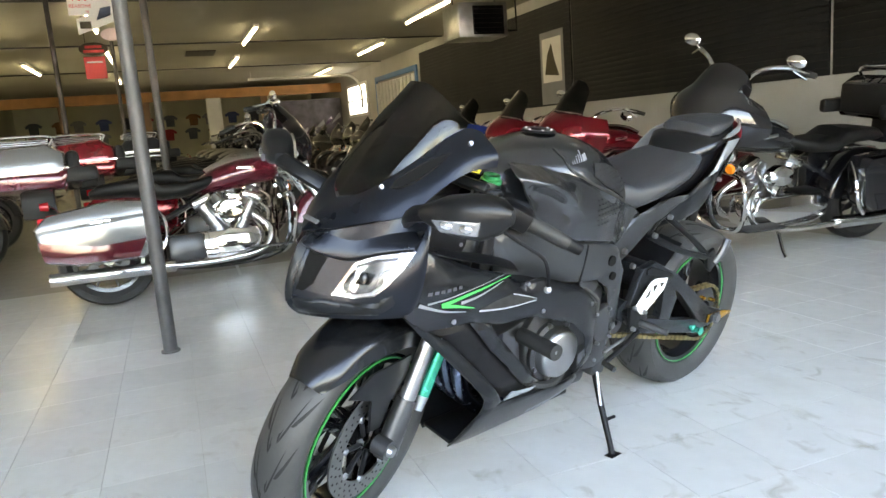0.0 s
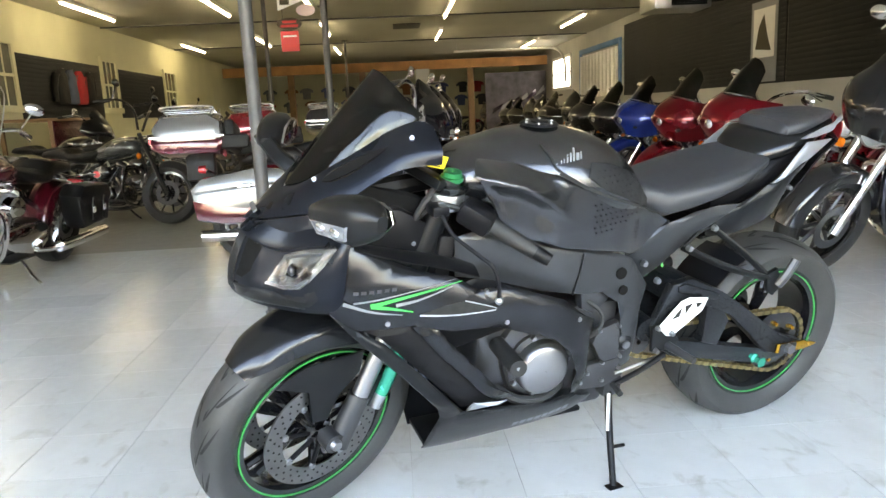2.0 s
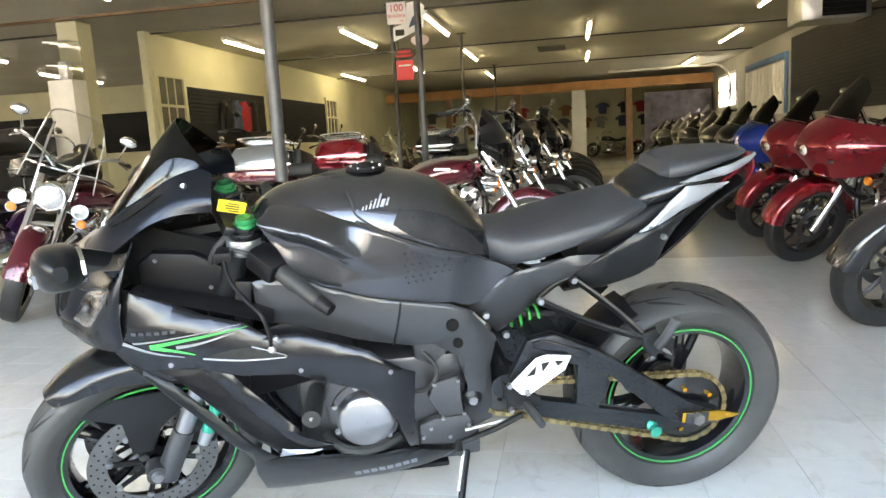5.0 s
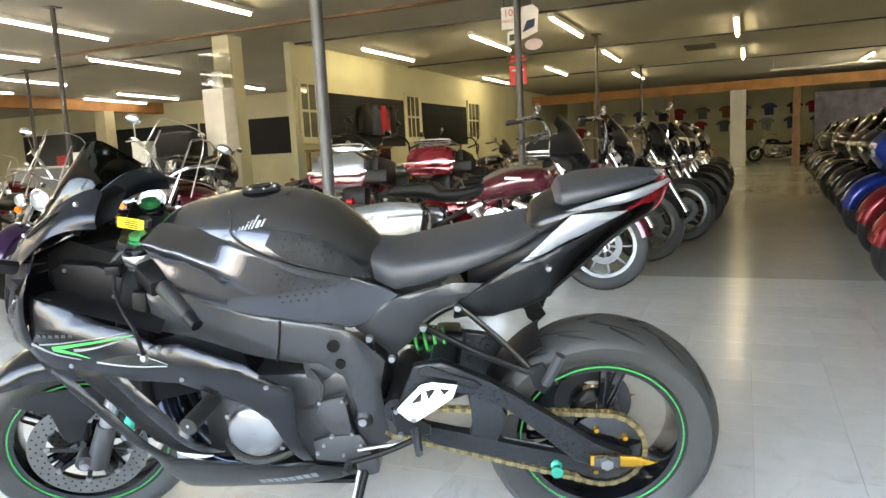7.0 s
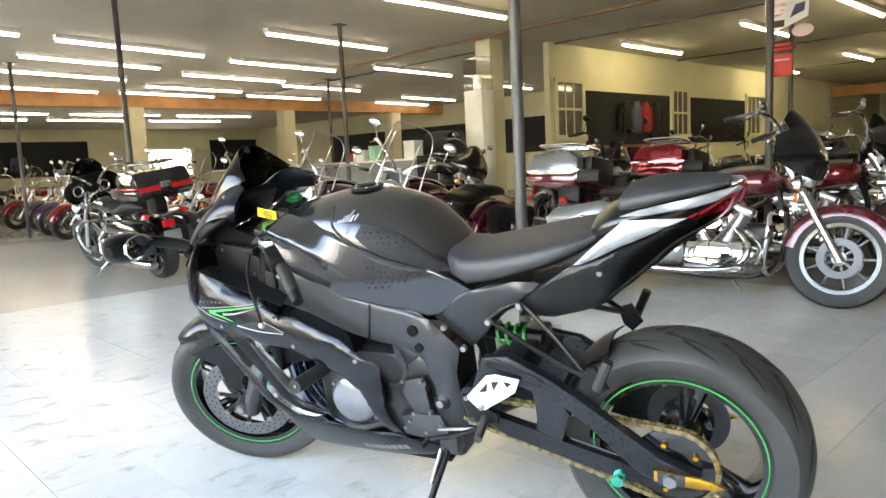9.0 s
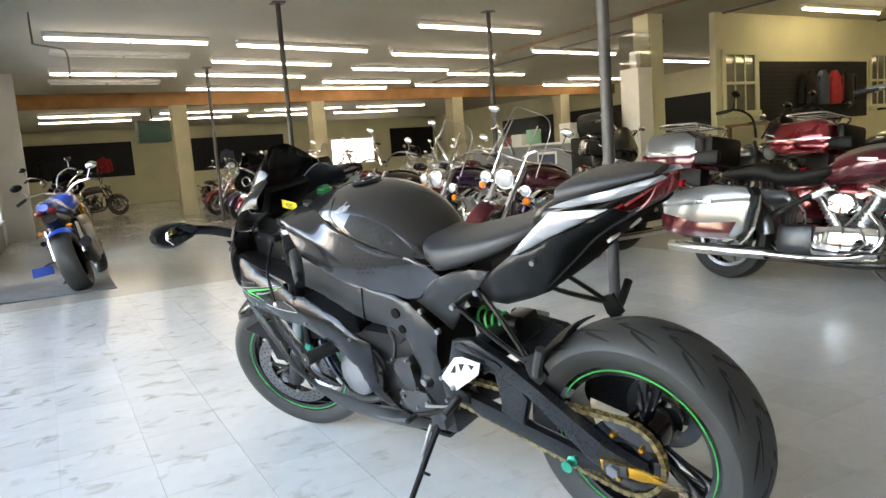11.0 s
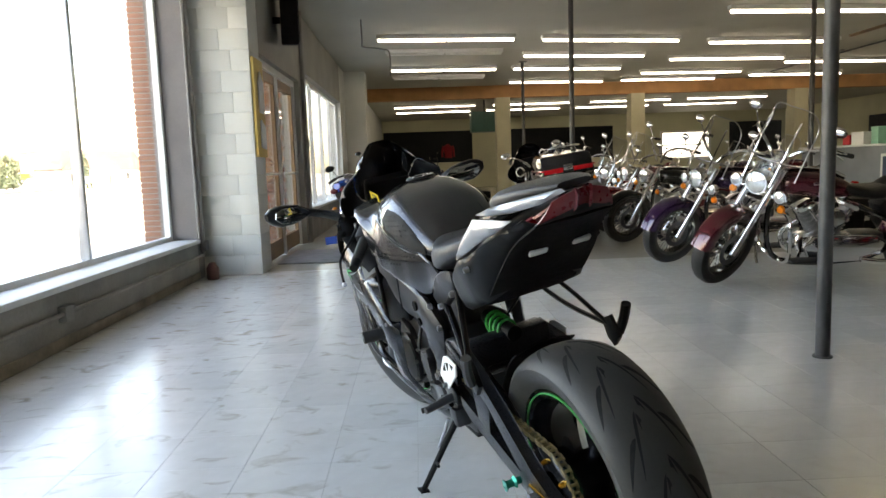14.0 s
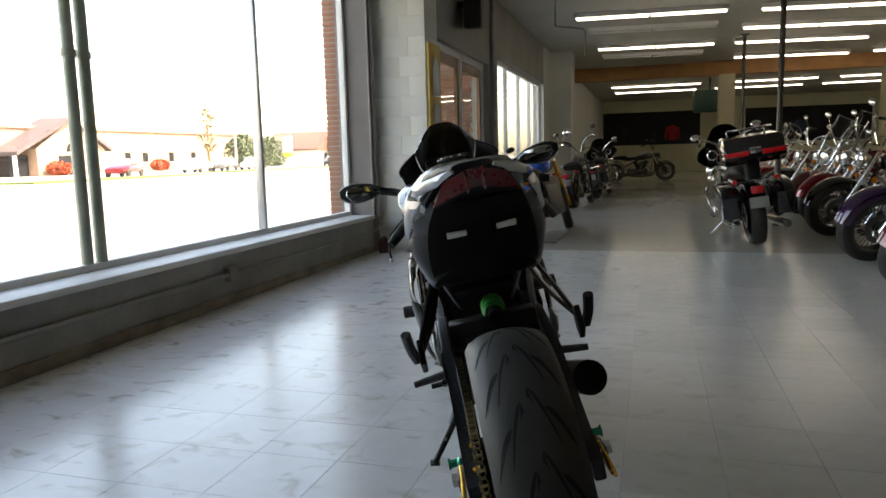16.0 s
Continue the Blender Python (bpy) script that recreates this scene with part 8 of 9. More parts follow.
part("cord", rod(bmesh.new(), (-0.08, 0, 2.30), (-0.08, 0, CEIL), 0.003, seg=6), M["black"], so)

# heater, poster, blue-framed rack and window on the east side
ht = thing("unit_heater", "grey box heater hung under the ceiling", "heater", pose(5.3, 11.4, 0))
part("case", boxed(-0.46, 0.44, -0.35, 0.35, 2.46, 3.02, 0.02), M["alu"], ht)
part("outlet", boxed(-0.20, 0.36, -0.365, -0.35, 2.50, 2.96), M["black"], ht)
for k in range(6):
    part("louvre", boxed(-0.19, 0.35, -0.385, -0.362, 2.53 + k * 0.075, 2.545 + k * 0.075), M["black"], ht)
for x in (-0.4, 0.38):
    part("hanger_rod", rod(bmesh.new(), (x, 0, 3.02), (x, 0, CEIL), 0.008, seg=6), M["black"], ht)
part("gas_pipe", pipe(bmesh.new(), [(0.44, 0, 2.6), (0.75, 0, 2.6), (0.78, 0, 2.65), (0.78, 0, CEIL)], 0.014, seg=8), M["black"], ht)
ps = thing("poster", "tall grey poster on the dark wall", "poster", pose(6.97, 11.75, 0, 0, 0, 90))
part("sheet", boxed(-0.42, 0.42, 0.002, 0.008, 1.3, 2.62), M["grey"], ps)
part("print_area", boxed(-0.34, 0.34, 0.0085, 0.011, 1.7, 2.5), M["paper"], ps)
part("print_shape", slab(bmesh.new(), [(-0.25, 1.8), (-0.1, 2.1), (0.0, 2.4), (0.16, 2.2), (0.26, 1.85)], 0.0115, 0.013), M["ink"], ps)
rk = thing("blue_frame_rack", "white vertical pipes in a blue wooden frame", "rack", pose(6.98, 21.3, 0, 0, 0, 90))
M["blue_wood"] = mat("blue_painted_wood", (0.10, 0.22, 0.45), 0.6, vary=0.15, scale=3)
for a, b, c, d in ((-2.1, -1.95, 1.3, 2.82), (1.95, 2.1, 1.3, 2.82), (-1.95, 1.95, 2.67, 2.82)):
    part("frame_board", boxed(a, b, 0.0, 0.06, c, d, 0.005), M["blue_wood"], rk)
for k in range(11):
    part("white_pipe", rod(bmesh.new(), (-1.8 + k * 0.36, 0.05, 1.3), (-1.8 + k * 0.36, 0.05, 2.6), 0.06, seg=10), M["white"], rk)
wg = thing("window_4", "bright side window with a white frame", "window", pose(6.98, 26.0, 0, 0, 0, 90), kind="structure")
M["daylight"] = glow("bright_outdoors", (0.92, 0.96, 1.0), 0.22)
part("pane", boxed(-1.3, 1.3, 0.0, 0.01, 1.75, 2.75), M["daylight"], wg)
for x0, x1, z0, z1 in ((-1.42, -1.3, 1.65, 2.85), (1.3, 1.42, 1.65, 2.85), (-1.3, 1.3, 2.75, 2.85), (-1.3, 1.3, 1.65, 1.75), (-1.3, 1.3, 2.22, 2.27)):
    part("window_frame", boxed(x0, x1, 0, 0.05, z0, z1), M["white"], wg)
wh = thing("window_5", "bright window in the far hall wall", "window", pose(-30.98, 15.0, 0, 0, 0, -90), kind="structure")
part("pane", boxed(-1.15, 1.15, 0.0, 0.01, 1.1, 2.3), M["daylight"], wh)
for x0, x1, z0, z1 in ((-1.27, -1.15, 1.0, 2.4), (1.15, 1.27, 1.0, 2.4), (-1.15, 1.15, 2.3, 2.4), (-1.15, 1.15, 1.0, 1.1), (-1.15, 1.15, 1.68, 1.73)):
    part("window_frame", boxed(x0, x1, 0, 0.05, z0, z1), M["white"], wh)

# back of the showroom
setting("column_white", boxed(1.72, 2.24, 28.25, 28.6, 0, 2.75), M["wall"], "white column under the back beam", "column")
for x in (-3.2, -0.4, 3.9):
    setting("post_back", boxed(x - 0.12, x + 0.12, 28.62, 28.86, 0, 2.75), M["wood"], "brown wooden post under the back beam", "post")
mu = thing("mural_board", "dark board with motorcycle pictures at the back", "board", pose(5.6, 28.45, 0))
part("panel", boxed(-1.15, 1.3, 0, 0.03, 0.0, 2.5), mat("dark_mural_print", (0.030, 0.026, 0.034), 0.5, vary=0.5, scale=3, color2=(0.10, 0.09, 0.12)), mu)
for k in range(6):
    part("print_shape", slab(bmesh.new(), [(-0.9 + 0.35 * k, 0.9 + 0.12 * k), (-0.5 + 0.35 * k, 1.15 + 0.12 * k), (-0.45 + 0.33 * k, 1.3 + 0.13 * k), (-0.85 + 0.35 * k, 1.1 + 0.1 * k)], -0.004, -0.001), M["grey" if k % 2 else "purple"], mu)
tr = thing("door_track", "white overhead garage door track", "track", pose(0, 0, 0))
part("rail", pipe(bmesh.new(), [(2.9, 24.5, 3.05), (5.6, 24.5, 3.05), (6.4, 24.5, 3.0), (6.7, 24.5, 2.6), (6.72, 24.5, 1.9)], 0.04, seg=8), M["white"], tr)
for x in (3.0, 5.4):
    part("rail_hanger", rod(bmesh.new(), (x, 24.5, 3.05), (x, 24.5, CEIL), 0.012, seg=6), M["white"], tr)
cols = [(0.30, 0.03, 0.03), (0.03, 0.03, 0.035), (0.05, 0.07, 0.16), (0.3, 0.3, 0.29), (0.25, 0.12, 0.04), (0.10, 0.11, 0.12)]
cloth = [mat("shirt_cloth", c, 0.85, vary=0.15, scale=8, bump=0.2) for c in cols]
shirt = None
for k in range(26):
    x = -5.2 + (k % 13) * 0.92
    z = 1.35 + 0.62 * (k // 13)
    t = thing("shirt", "printed T-shirt pinned to the back wall", "shirt", pose(x + 0.1 * (k % 3), 34.96, z), "shirts on the back wall")
    part("body", slab(bmesh.new(), [(-0.18, 0), (-0.19, 0.34), (-0.30, 0.28), (-0.34, 0.38), (-0.17, 0.5), (-0.06, 0.52), (0.06, 0.52), (0.17, 0.5), (0.34, 0.38), (0.30, 0.28), (0.19, 0.34), (0.18, 0)], -0.03, 0.0, 0.008), cloth[(k * 5) % 6], t)

# south side: notice board, loudspeaker, conduits, doors
nb = thing("notice_board", "yellow wooden notice board with plastic bags of leaflets", "board", pose(-4.02, 0.14, 0))
part("board", boxed(-0.22, 0.20, 0.0, 0.03, 1.20, 2.20, 0.004), M["board"], nb)
part("leaflet_bag", slab(bmesh.new(), [(-0.12, 1.65), (-0.14, 1.95), (0.0, 2.08), (0.1, 1.95), (0.08, 1.65)], 0.032, 0.05, 0.01), M["paper"], nb)
part("leaflet_bag", slab(bmesh.new(), [(-0.10, 1.28), (-0.10, 1.52), (0.06, 1.58), (0.08, 1.3)], 0.032, 0.055, 0.01), M["paper"], nb)
tv = thing("wall_speaker", "black loudspeaker box on a wall bracket", "loudspeaker", pose(-5.2, 0.32, 2.78, 0, 8, 10) @ Matrix.Diagonal((0.7, 0.6, 0.95, 1)))
part("case", boxed(-0.35, 0.35, -0.17, 0.17, -0.25, 0.42, 0.02), M["black"], tv)
part("front", boxed(-0.33, 0.33, 0.17, 0.185, -0.22, 0.39, 0.004), M["gloss"], tv)
part("bracket", boxed(-0.05, 0.05, -0.36, -0.16, 0.0, 0.08), M["black"], tv)
dr = thing("door_1", "pair of glazed entrance doors in brown and white frames", "door", pose(-5.5, 0.02, 0), kind="structure")
for a, b in ((-1.25, -1.17), (-0.04, 0.04), (1.17, 1.25)):
    part("door_post", boxed(a, b, -0.05, 0.05, 0, 2.3), M["trim"], dr)
part("door_head", boxed(-1.17, 1.17, -0.05, 0.05, 2.22, 2.3), M["trim"], dr)
for a, b in ((-1.16, -0.05), (0.05, 1.16)):
    lf = part("door_leaf", box(box(box(boxed(a, a + 0.07, -0.025, 0.025, 0.02, 2.21), b - 0.07, b, -0.025, 0.025, 0.02, 2.21), a + 0.07, b - 0.07, -0.025, 0.025, 0.02, 0.22), a + 0.07, b - 0.07, -0.025, 0.025, 2.1, 2.21), M["wood"], dr)
    pn = part("pane", boxed(a + 0.07, b - 0.07, -0.005, 0.005, 0.22, 2.1), M["pane"], lf)
    pn.visible_shadow = False
    part("push_bar", rod(bmesh.new(), (a + 0.07, 0.06, 1.02), (b - 0.07, 0.06, 1.02), 0.015, seg=8), M["alu"], lf)
w3 = thing("window_3", "tall shop window beyond the doors with white mullions", "window", kind="structure")
for x in (-12.17, -11.0, -9.8, -8.6, -7.43):
    part("mullion", boxed(x - 0.03, x + 0.03, -0.02, 0.04, 0.45, 2.5), M["trim"], w3)
part("window_sill", boxed(-12.2, -7.4, -0.1, 0.18, 0.45, 0.49, 0.006), M["trim"], w3)
part("window_head", boxed(-12.14, -7.46, -0.02, 0.04, 2.44, 2.5), M["trim"], w3)
for a, b in zip((-12.14, -10.97, -9.77, -8.57), (-11.03, -9.83, -8.63, -7.46)):
    pn = part("pane", boxed(a, b, 0.005, 0.012, 0.49, 2.44), M["pane"], w3)
    pn.visible_shadow = False


def conduit(name, label, pts, r, boxes=()):
    t = thing(name, label, "conduit")
    part("pipe", pipe(bmesh.new(), pts, r, seg=8, n=4), M["wall_grey"], t)
    for c in boxes:
        part("junction_box", boxed(-0.05, 0.05, -0.025, 0.03, -0.05, 0.05, 0.006, m=Matrix.Translation(c)), M["wall_grey"], t)


conduit("wall_conduit", "grey painted conduit along the low window wall", [(4.0, -0.425, 0.22), (0.0, -0.425, 0.22), (-3.3, -0.425, 0.23), (-3.68, -0.42, 0.26), (-3.70, -0.42, 0.40)], 0.016, [(-0.9, -0.43, 0.22), (2.0, -0.43, 0.22), (-3.70, -0.41, 0.33)])
conduit("wall_conduit", "grey painted riser conduit on the pier", [(-3.70, -0.42, 0.40), (-3.70, -0.425, 1.6), (-3.70, -0.425, CEIL)], 0.020)
conduit("wall_conduit", "second grey riser on the pier", [(-3.60, -0.425, 0.4), (-3.60, -0.43, 1.6), (-3.60, -0.425, CEIL)], 0.014)
conduit("wall_conduit", "grey conduit post beside the doors", [(-6.9, 0.175, 0.0), (-6.9, 0.175, 1.6), (-6.9, 0.175, CEIL)], 0.03, [(-6.9, 0.19, 1.45)])
conduit("ceiling_conduit", "dark bent pipe hanging from the ceiling", [(-7.6, 1.0, CEIL), (-7.6, 1.0, 2.95), (-7.62, 1.02, 2.9), (-7.9, 1.3, 2.9), (-8.0, 1.4, 2.85), (-8.0, 1.4, 2.5)], 0.012)
ex = thing("junction_box", "small dark box with two hooks under the ceiling", "box", pose(-5.3, 1.9, CEIL))
part("case", boxed(-0.08, 0.08, -0.08, 0.08, -0.14, 0.0, 0.01), M["black"], ex)
for y in (0.28, 0.42):
    part("hook", rod(bmesh.new(), (0, y, -0.12), (0, y, 0), 0.012, seg=6), M["black"], ex)
fa = thing("heater_fan", "green hanging heater fan in the far hall", "heater", pose(-21.5, 4.2, 2.55))
part("case", boxed(-0.4, 0.4, -0.5, 0.5, -0.35, 0.35, 0.05), mat("dark_green_enamel", (0.03, 0.09, 0.07), 0.4), fa)
part("hanger", rod(bmesh.new(), (0, 0, 0.35), (0, 0, CEIL - 2.55), 0.03, seg=8), M["black"], fa)
fx2 = thing("fire_extinguisher", "small dark red extinguisher at the foot of the pier", "extinguisher", pose(-3.55, -0.30, 0))
part("cylinder", lathe(bmesh.new(), [(0.001, 0), (0.055, 0), (0.06, 0.02), (0.06, 0.12), (0.03, 0.17), (0.001, 0.18)], 18, pose(0, 0, 0, 90, 0, 0), closed=False), mat("dull_red_enamel", (0.07, 0.022, 0.02), 0.5), fx2)

# lines and trims on the ceiling
setting("ceiling_trim", boxed(-10.2, 6.9, 10.2, 10.28, CEIL - 0.04, CEIL - 0.002), M["wood"], "brown trim across the ceiling", "trim")
for y in (12.1, 17.1, 22.6):
    setting("ceiling_joint", boxed(-5.8, 6.95, y - 0.03, y + 0.03, CEIL - 0.03, CEIL - 0.002), M["pole"], "dark joint strip across the ceiling", "trim")
setting("ceiling_joint_long", boxed(-17, -6.6, 11.4, 11.45, CEIL - 0.03, CEIL - 0.002), M["pole"], "dark joint strip in the hall ceiling", "trim")
vt = thing("ceiling_vent", "dark square vent in the ceiling", "vent", pose(1.2, 19.0, CEIL))
part("frame", boxed(-0.35, 0.35, -0.5, 0.5, -0.02, -0.001), M["pole"], vt)
mt = thing("door_mat", "flat grey rubber mat by the entrance", "mat", pose(-5.25, 0.85, 0))
part("sheet", boxed(-0.55, 0.75, -0.7, 0.55, 0, 0.012, 0.004), mat("mat_rubber", (0.22, 0.21, 0.20), 0.85, vary=0.2, bump=0.4), mt)

# outside
M.update({"brick": mat("pale_brick", (0.33, 0.225, 0.17), 0.8, vary=0.2, scale=2, bump=0.3), "brick2": mat("red_brown_brick", (0.28, 0.13, 0.08), 0.8, vary=0.25, scale=6, bump=0.4), "roof": mat("grey_brown_shingle", (0.085, 0.07, 0.075), 0.85, vary=0.2, scale=4, bump=0.4), "grass": mat("verge_grass", (0.09, 0.14, 0.03), 0.9, vary=0.3, scale=3, bump=0.5), "leaf": mat("autumn_leaf", (0.20, 0.17, 0.10), 0.8, vary=0.4, scale=3)})
bp = thing("brick_pier", "red-brown brick pier outside the window", "pier", pose(-4.03, -0.94, 0), kind="structure")
part("core", boxed(-0.22, 0.17, -0.10, 0.10, -0.1, CEIL), M["wall_grey"], bp)
one = mesh_of("brick", boxed(-0.097, 0.097, -0.115, 0.115, 0.0, 0.047, 0.004), M["brick2"])
for k in range(60):
    for j in range(2):
        b = new("brick", one)
        b.parent, b.matrix_local = bp, pose(-0.125 + 0.203 * j + (0.006 if k % 2 else -0.004), 0, -0.08 + k * 0.056)
M["dull_pane"] = mat("dark_pane_and_opening", (0.02, 0.022, 0.025), 0.4, vary=0.2, scale=2, specular=0.15)
hs = thing("brick_hall", "long pale tan brick hall with a gabled porch across the road", "building", pose(-60.9, -60, -0.08))
part("wall", boxed(-40, 34, -14, -3, 0, 5.2), M["brick"], hs)
part("parapet", boxed(-40.3, 34.3, -14.3, -2.75, 5.2, 5.5), M["brick"], hs)
pc = part("porch", slab(bmesh.new(), [(-5, 0), (4.7, 0), (4.7, 2.9), (0, 6.0), (-5, 2.9)], -4, 0), M["brick"], hs)
part("porch_roof", slab(bmesh.new(), [(7.6, 2.2), (0.0, 6.02), (-5.7, 2.6), (-5.7, 2.95), (0.0, 6.4), (7.6, 2.6)], -4.2, 0.5), M["roof"], pc)
# dark block fills the open entrance in place of its shade
part("entrance", boxed(4.8, 7.2, -2.9, -1.2, 0, 2.2), M["dull_pane"], pc)
part("post", boxed(7.2, 7.5, -0.3, 0.0, 0, 2.4), M["white"], pc)
arch = [(-1.35 + 1.05 - 1.05 * math.cos(math.pi * k / 12), 2.55 + 1.1 * math.sin(math.pi * k / 12)) for k in range(13)]
aw = part("arched_window", slab(bmesh.new(), arch, 0.0, 0.06), M["dull_pane"], pc)
part("sill", boxed(-1.6, 1.0, 0.0, 0.12, 2.38, 2.52), M["white"], aw)
part("porch_door", boxed(-1.5, 1.9, 0.0, 0.06, 0, 2.15), M["dull_pane"], pc)
for x in (-26, -21, -15.6, -12.3, -7.1, 9.5, 15):
    w = part("window", boxed(x - 0.5, x + 0.5, -3.0, -2.94, 1.2, 2.5), M["dull_pane"], hs)
    part("sill", boxed(x - 0.6, x + 0.6, -3.0, -2.86, 1.08, 1.2), M["white"], w)
wh = thing("low_house", "long white house with a brown-red shingle roof", "house", pose(-98, -48.5, -0.08, 0, 0, 0))
M["brown_roof"] = mat("brown_red_shingle", (0.16, 0.075, 0.06), 0.85, vary=0.25, scale=3, bump=0.4)
part("wall", boxed(-28, 0, -9, 0, 0, 2.5), M["white"], wh)
part("roof", slab(bmesh.new(), [(0.9, 2.45), (0.9, 2.65), (-4.5, 5.5), (-25, 5.7), (-28.9, 2.65), (-28.9, 2.45)], -9.6, 0.7), M["brown_roof"], wh)
gb = part("gable", slab(bmesh.new(), [(-8.4, 0), (-16.6, 0), (-16.6, 2.5), (-12.5, 3.7), (-8.4, 2.5)], 0.0, 1.4), M["white"], wh)
for x in (-3.5, -6.5, -19.5, -23):
    part("window", boxed(x - 0.6, x + 0.6, 0.0, 0.06, 0.9, 2.0), M["dull_pane"], wh)
part("door", boxed(-13.0, -12.0, 1.4, 1.46, 0, 2.0), M["wood"], gb)


def car(m, material, label):
    t = thing("car", label, "car", m)
    part("body", loft(bmesh.new(), [(-2.2, 0.62, 0.70, 0.22), (-2.0, 0.65, 0.85, 0.32), (-0.8, 0.68, 0.88, 0.36), (1.0, 0.66, 0.88, 0.34), (1.9, 0.60, 0.85, 0.28), (2.2, 0.55, 0.72, 0.18)], 20, power=4.0), material, t)
    part("cabin", loft(bmesh.new(), [(-1.7, 0.98, 0.70, 0.08), (-1.1, 1.18, 0.72, 0.26), (0.2, 1.22, 0.72, 0.28), (1.0, 0.98, 0.72, 0.06)], 16, power=4.0), M["night_pane"], t)
    for x in (-1.35, 1.4):
        for s in (1, -1):
            part("wheel", lathe(bmesh.new(), [(0.02, -0.1), (0.30, -0.1), (0.32, -0.05), (0.32, 0.05), (0.30, 0.1), (0.02, 0.1)], 20, pose(x, s * 0.78, 0.32)), M["tyre"], t)


car(pose(-43.5, -38, -0.08, 0, 0, 20), M["red_paint"], "dark red parked car across the road")
for x, y, key, lab in ((-58.5, -42, "white", "white parked car in the far lot"), (-63.3, -42, "silver_paint", "silver parked car in the far lot"), (-68, -41.5, "white", "white parked van in the far lot"), (-86, -40, "grey_paint", "grey parked car in the far lot"), (-96, -34, "silver_paint", "silver parked car in the far lot"), (-104, -32, "white", "white parked car in the far lot")):
    car(pose(x, y, -0.08, 0, 0, 15), M[key], lab)


def tree(x, y, h, seed, material, label, spread=0.32, leaves=420, low=0.28, leaf=0.03):
    rnd = random.Random(seed)
    t = thing("tree", label, "tree", pose(x, y, -0.08))
    bm = pipe(bmesh.new(), [(0, 0, 0), (0.05 * h * 0.2, 0, h * 0.3), (0, 0.04 * h * 0.2, h * 0.62), (0, 0, h * 0.95)], 0.03 * h, seg=8, taper=0.006 * h)
    for k in range(9):
        a, z = rnd.random() * 6.28, h * (0.3 + 0.6 * k / 9)
        L = h * spread * (1.1 - 0.6 * k / 9)
        pipe(bm, [(0, 0, z), (0.5 * L * math.cos(a), 0.5 * L * math.sin(a), z + 0.25 * L), (L * math.cos(a), L * math.sin(a), z + 0.7 * L)], 0.012 * h, seg=5, n=2, taper=0.003 * h)
    part("trunk", bm, M["wood"], t)
    bm = bmesh.new()
    for k in range(leaves):
        a, z = rnd.random() * 6.28, rnd.random()
        r = h * spread * (0.25 + 0.75 * rnd.random()) * math.sin(math.pi * (0.12 + 0.8 * z)) ** 0.7
        c = Vector((r * math.cos(a), r * math.sin(a), h * (low + (1 - low) * z)))
        s = h * leaf * (0.6 + rnd.random())
        q = Euler((rnd.random() * 3, rnd.random() * 3, rnd.random() * 3)).to_matrix()
        bm.faces.new([bm.verts.new(c + q @ Vector(v) * s) for v in ((-1, 0, 0), (0, -0.6, 0.2), (1, 0, 0), (0, 0.6, -0.2))])
    part("crown", bm, material, t, kind="stuff")


M["pine"] = mat("pine_needles", (0.09, 0.12, 0.075), 0.8, vary=0.4, scale=3)
tree(-75, -52, 8, 3, M["leaf"], "half-bare autumn tree beyond the road", 0.16, 150)
for k, (x, y, h) in enumerate(((-81.5, -52, 4.1), (-84.3, -52.5, 4.7), (-87.6, -51.5, 4.2), (-90.6, -52, 4.5), (-94.0, -53, 3.9))):
    tree(x, y, h, 10 + k, M["pine"], "bushy dark green tree beyond the parking lot", 0.46, 900, 0.08, 0.042)
tree(-101.3, -47, 4.8, 31, M["pine"], "narrow green conifer before the white house", 0.2, 500, 0.06, 0.04)


def bush(x, y, h, seed, label):
    rnd = random.Random(seed)
    t = thing("bush", label, "bush", pose(x, y, -0.08))
    stems = bmesh.new()
    for k in range(6):
        a = k * 1.05
        rod(stems, (0, 0, 0), (0.5 * h * math.cos(a), 0.5 * h * math.sin(a), 0.75 * h), 0.03, 0.01, 5)
    part("stems", stems, M["wood"], t)
    bm = bmesh.new()
    for k in range(500):
        d = Vector((rnd.gauss(0, 1), rnd.gauss(0, 1), rnd.gauss(0, 1))).normalized() * (0.75 + 0.3 * rnd.random())
        c = Vector((d.x * 0.8 * h, d.y * 0.8 * h, h * 0.52 + d.z * 0.5 * h))
        q = Euler((rnd.random() * 3, rnd.random() * 3, rnd.random() * 3)).to_matrix()
        bm.faces.new([bm.verts.new(c + q @ Vector(v) * h * 0.12) for v in ((-1, 0, 0), (0, -0.6, 0.2), (1, 0, 0), (0, 0.6, -0.2))])
    part("foliage", bm, M["red_leaf"], t, kind="stuff")


M["red_leaf"] = mat("orange_red_leaf", (0.30, 0.055, 0.025), 0.8, vary=0.4, scale=3)
bush(-57.6, -58.6, 1.5, 5, "round orange-red autumn bush by the porch")
bush(-76.4, -60.6, 1.5, 6, "round orange-red autumn bush by the brick hall")
lp = thing("lamp_post", "tall grey lamp post by the road", "lamp post", pose(-78, -50, -0.08))
part("shaft", rod(bmesh.new(), (0, 0, 0), (0, 0, 11), 0.18, 0.1, 10), M["alu"], lp)
part("lamp_head", boxed(-0.2, 1.4, -0.2, 0.2, 10.9, 11.1, 0.05), M["alu"], lp)
rs2 = thing("road_sign", "white and yellow sign board by the lot", "sign", pose(-73.7, -40, -0.08, 0, 0, 45))
part("board", boxed(-1.5, 1.5, -0.15, 0.15, 2.0, 3.9), M["white"], rs2)
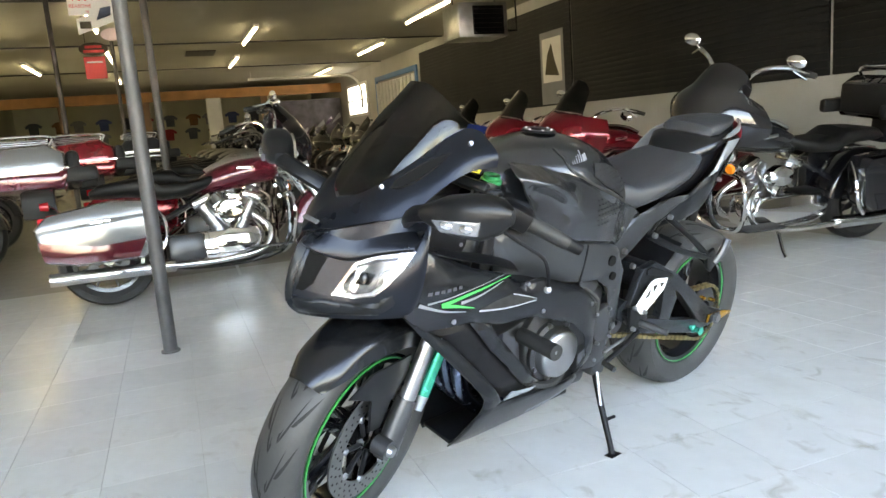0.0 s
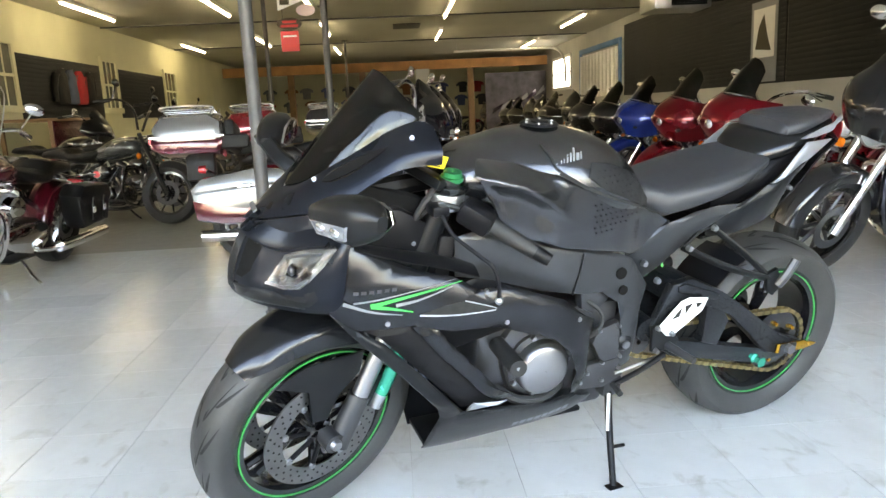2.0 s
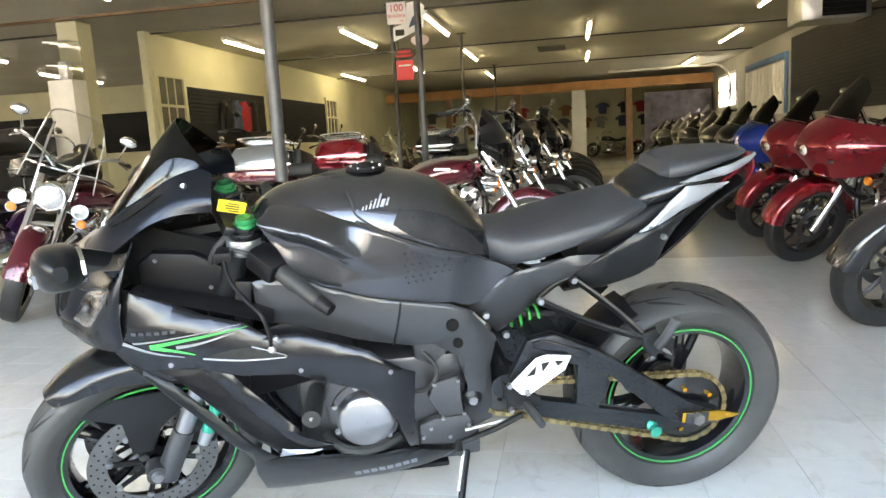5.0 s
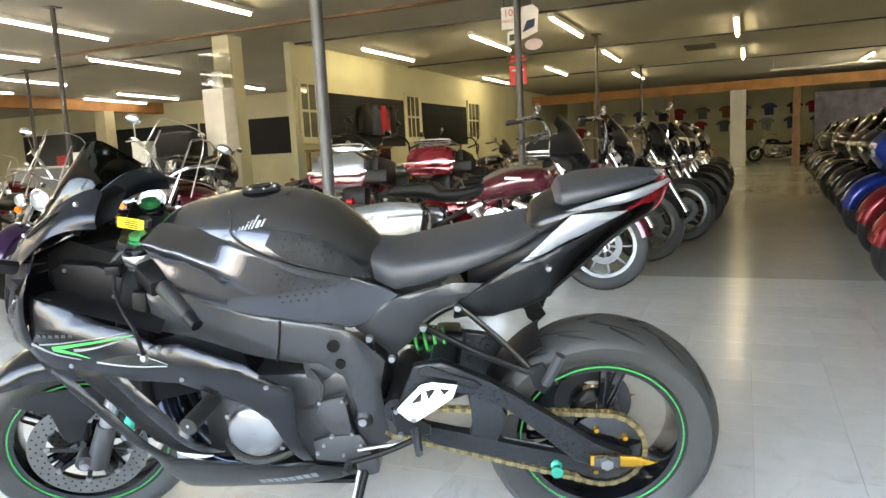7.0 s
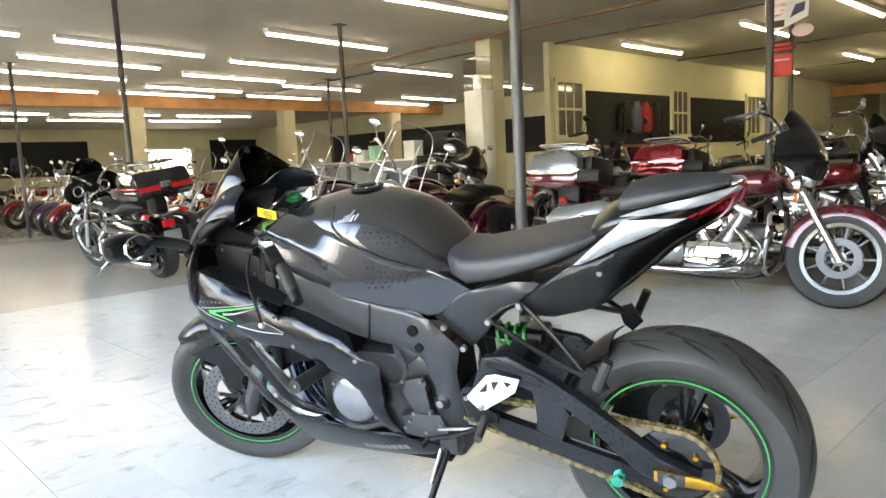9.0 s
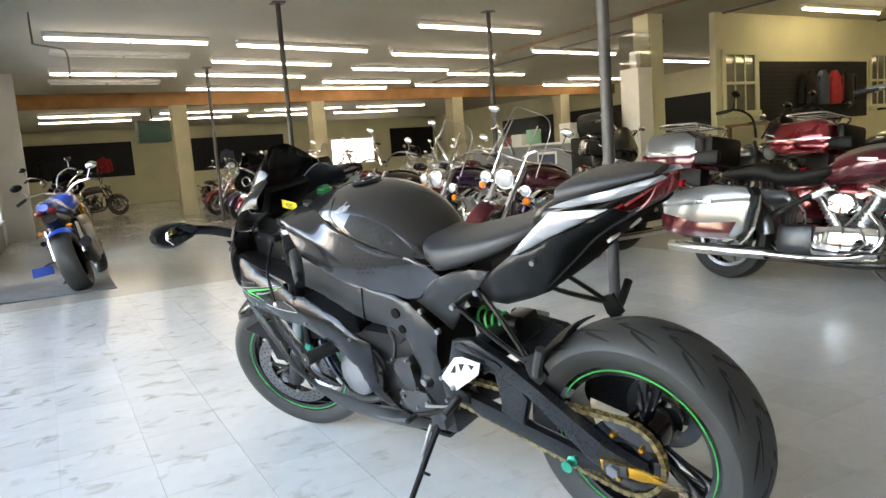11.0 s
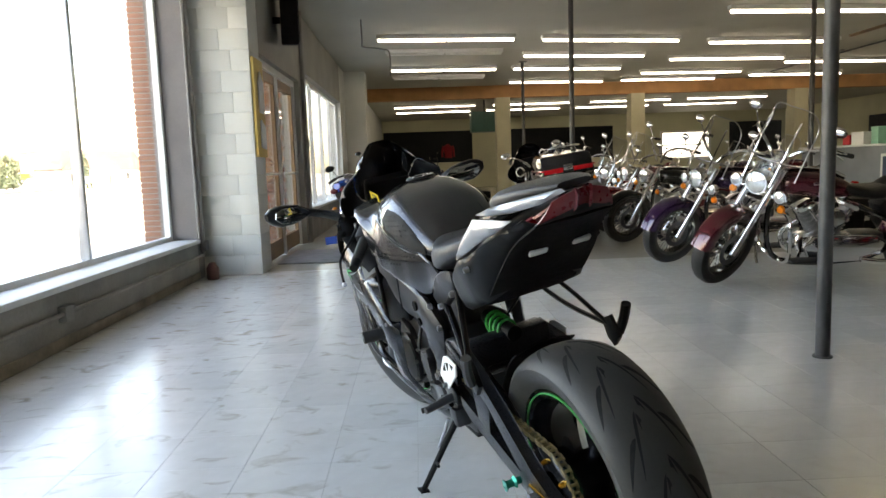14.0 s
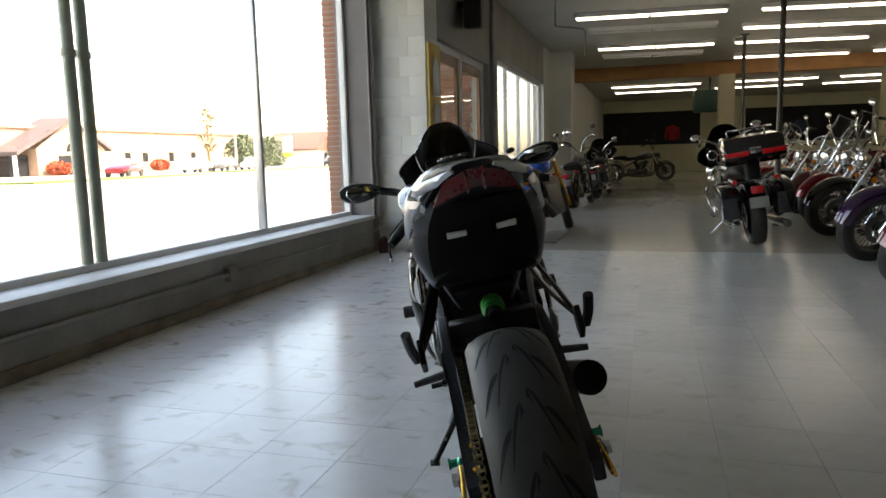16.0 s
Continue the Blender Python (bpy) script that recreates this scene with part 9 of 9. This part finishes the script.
part("lower_band", boxed(-1.5, 1.5, -0.16, 0.16, 1.4, 1.9), M["tag"], rs2)
part("post", boxed(-0.15, 0.15, -0.1, 0.1, 0, 1.4), M["alu"], rs2)
for k, (x0, x1, y0, y1) in enumerate(((-47, -30, -37, -33), (-95, -56, -40, -36), (-140, -98, -30, -27))):
    setting("grass_verge", boxed(x0, x1, y0, y1, -0.08, 0.02), M["grass"], "strip of verge grass by the road", "grass")

# brick return wall outside the entrance
br2 = thing("brick_return", "red-brown brick return wall outside the entrance", "wall", pose(-6.95, -0.12, 0), kind="structure")
part("core", boxed(-0.09, 0.09, -1.5, 0.0, -0.1, CEIL), M["wall_grey"], br2)
one = mesh_of("brick", boxed(-0.105, 0.105, 0.0, 0.205, 0.0, 0.062, 0.004), M["brick2"])
for k in range(40):
    for j in range(7):
        b = new("brick", one)
        b.parent, b.matrix_local = br2, pose(0, -1.55 + 0.215 * j + (0.05 if k % 2 else 0), -0.08 + k * 0.075)

# ---- floor tiles by the window: the nearest singly, the rest joined ----
TS, TX, TY = 0.3085, -0.213, 0.805
tile_floor = thing("floor_tiles", "worn white vinyl floor tiles with dark joints", "floor", pose(0, 0, 0), kind="structure")
one = mesh_of("tile", boxed(0.0008, TS - 0.0008, 0.0008, TS - 0.0008, 0.0008, 0.004), M["floor"])
rest = bmesh.new()
singles = 0
for j in range(-4, 17):
    for i in range(-12, 16):
        x, y = TX + i * TS, TY + j * TS
        if y < -0.46 or (x < -3.79 and y < 0.13):
            continue
        if -7 <= i <= 9 and -3 <= j <= 13 and singles < 290:
            q = new("tile", one)
            q.parent, q.matrix_local = tile_floor, pose(x, y, 0)
            singles += 1
        else:
            box(rest, x + 0.0008, x + TS - 0.0008, y + 0.0008, y + TS - 0.0008, 0.0008, 0.004)
part("outer_tiles", rest, M["floor"], tile_floor, kind="stuff")
part("joint_bed", boxed(TX - 12 * TS, TX + 16 * TS, -0.449, TY + 17 * TS, 0.0002, 0.0015), mat("dirty_joint", (0.40, 0.39, 0.36), 0.7, vary=0.3, scale=3), tile_floor)
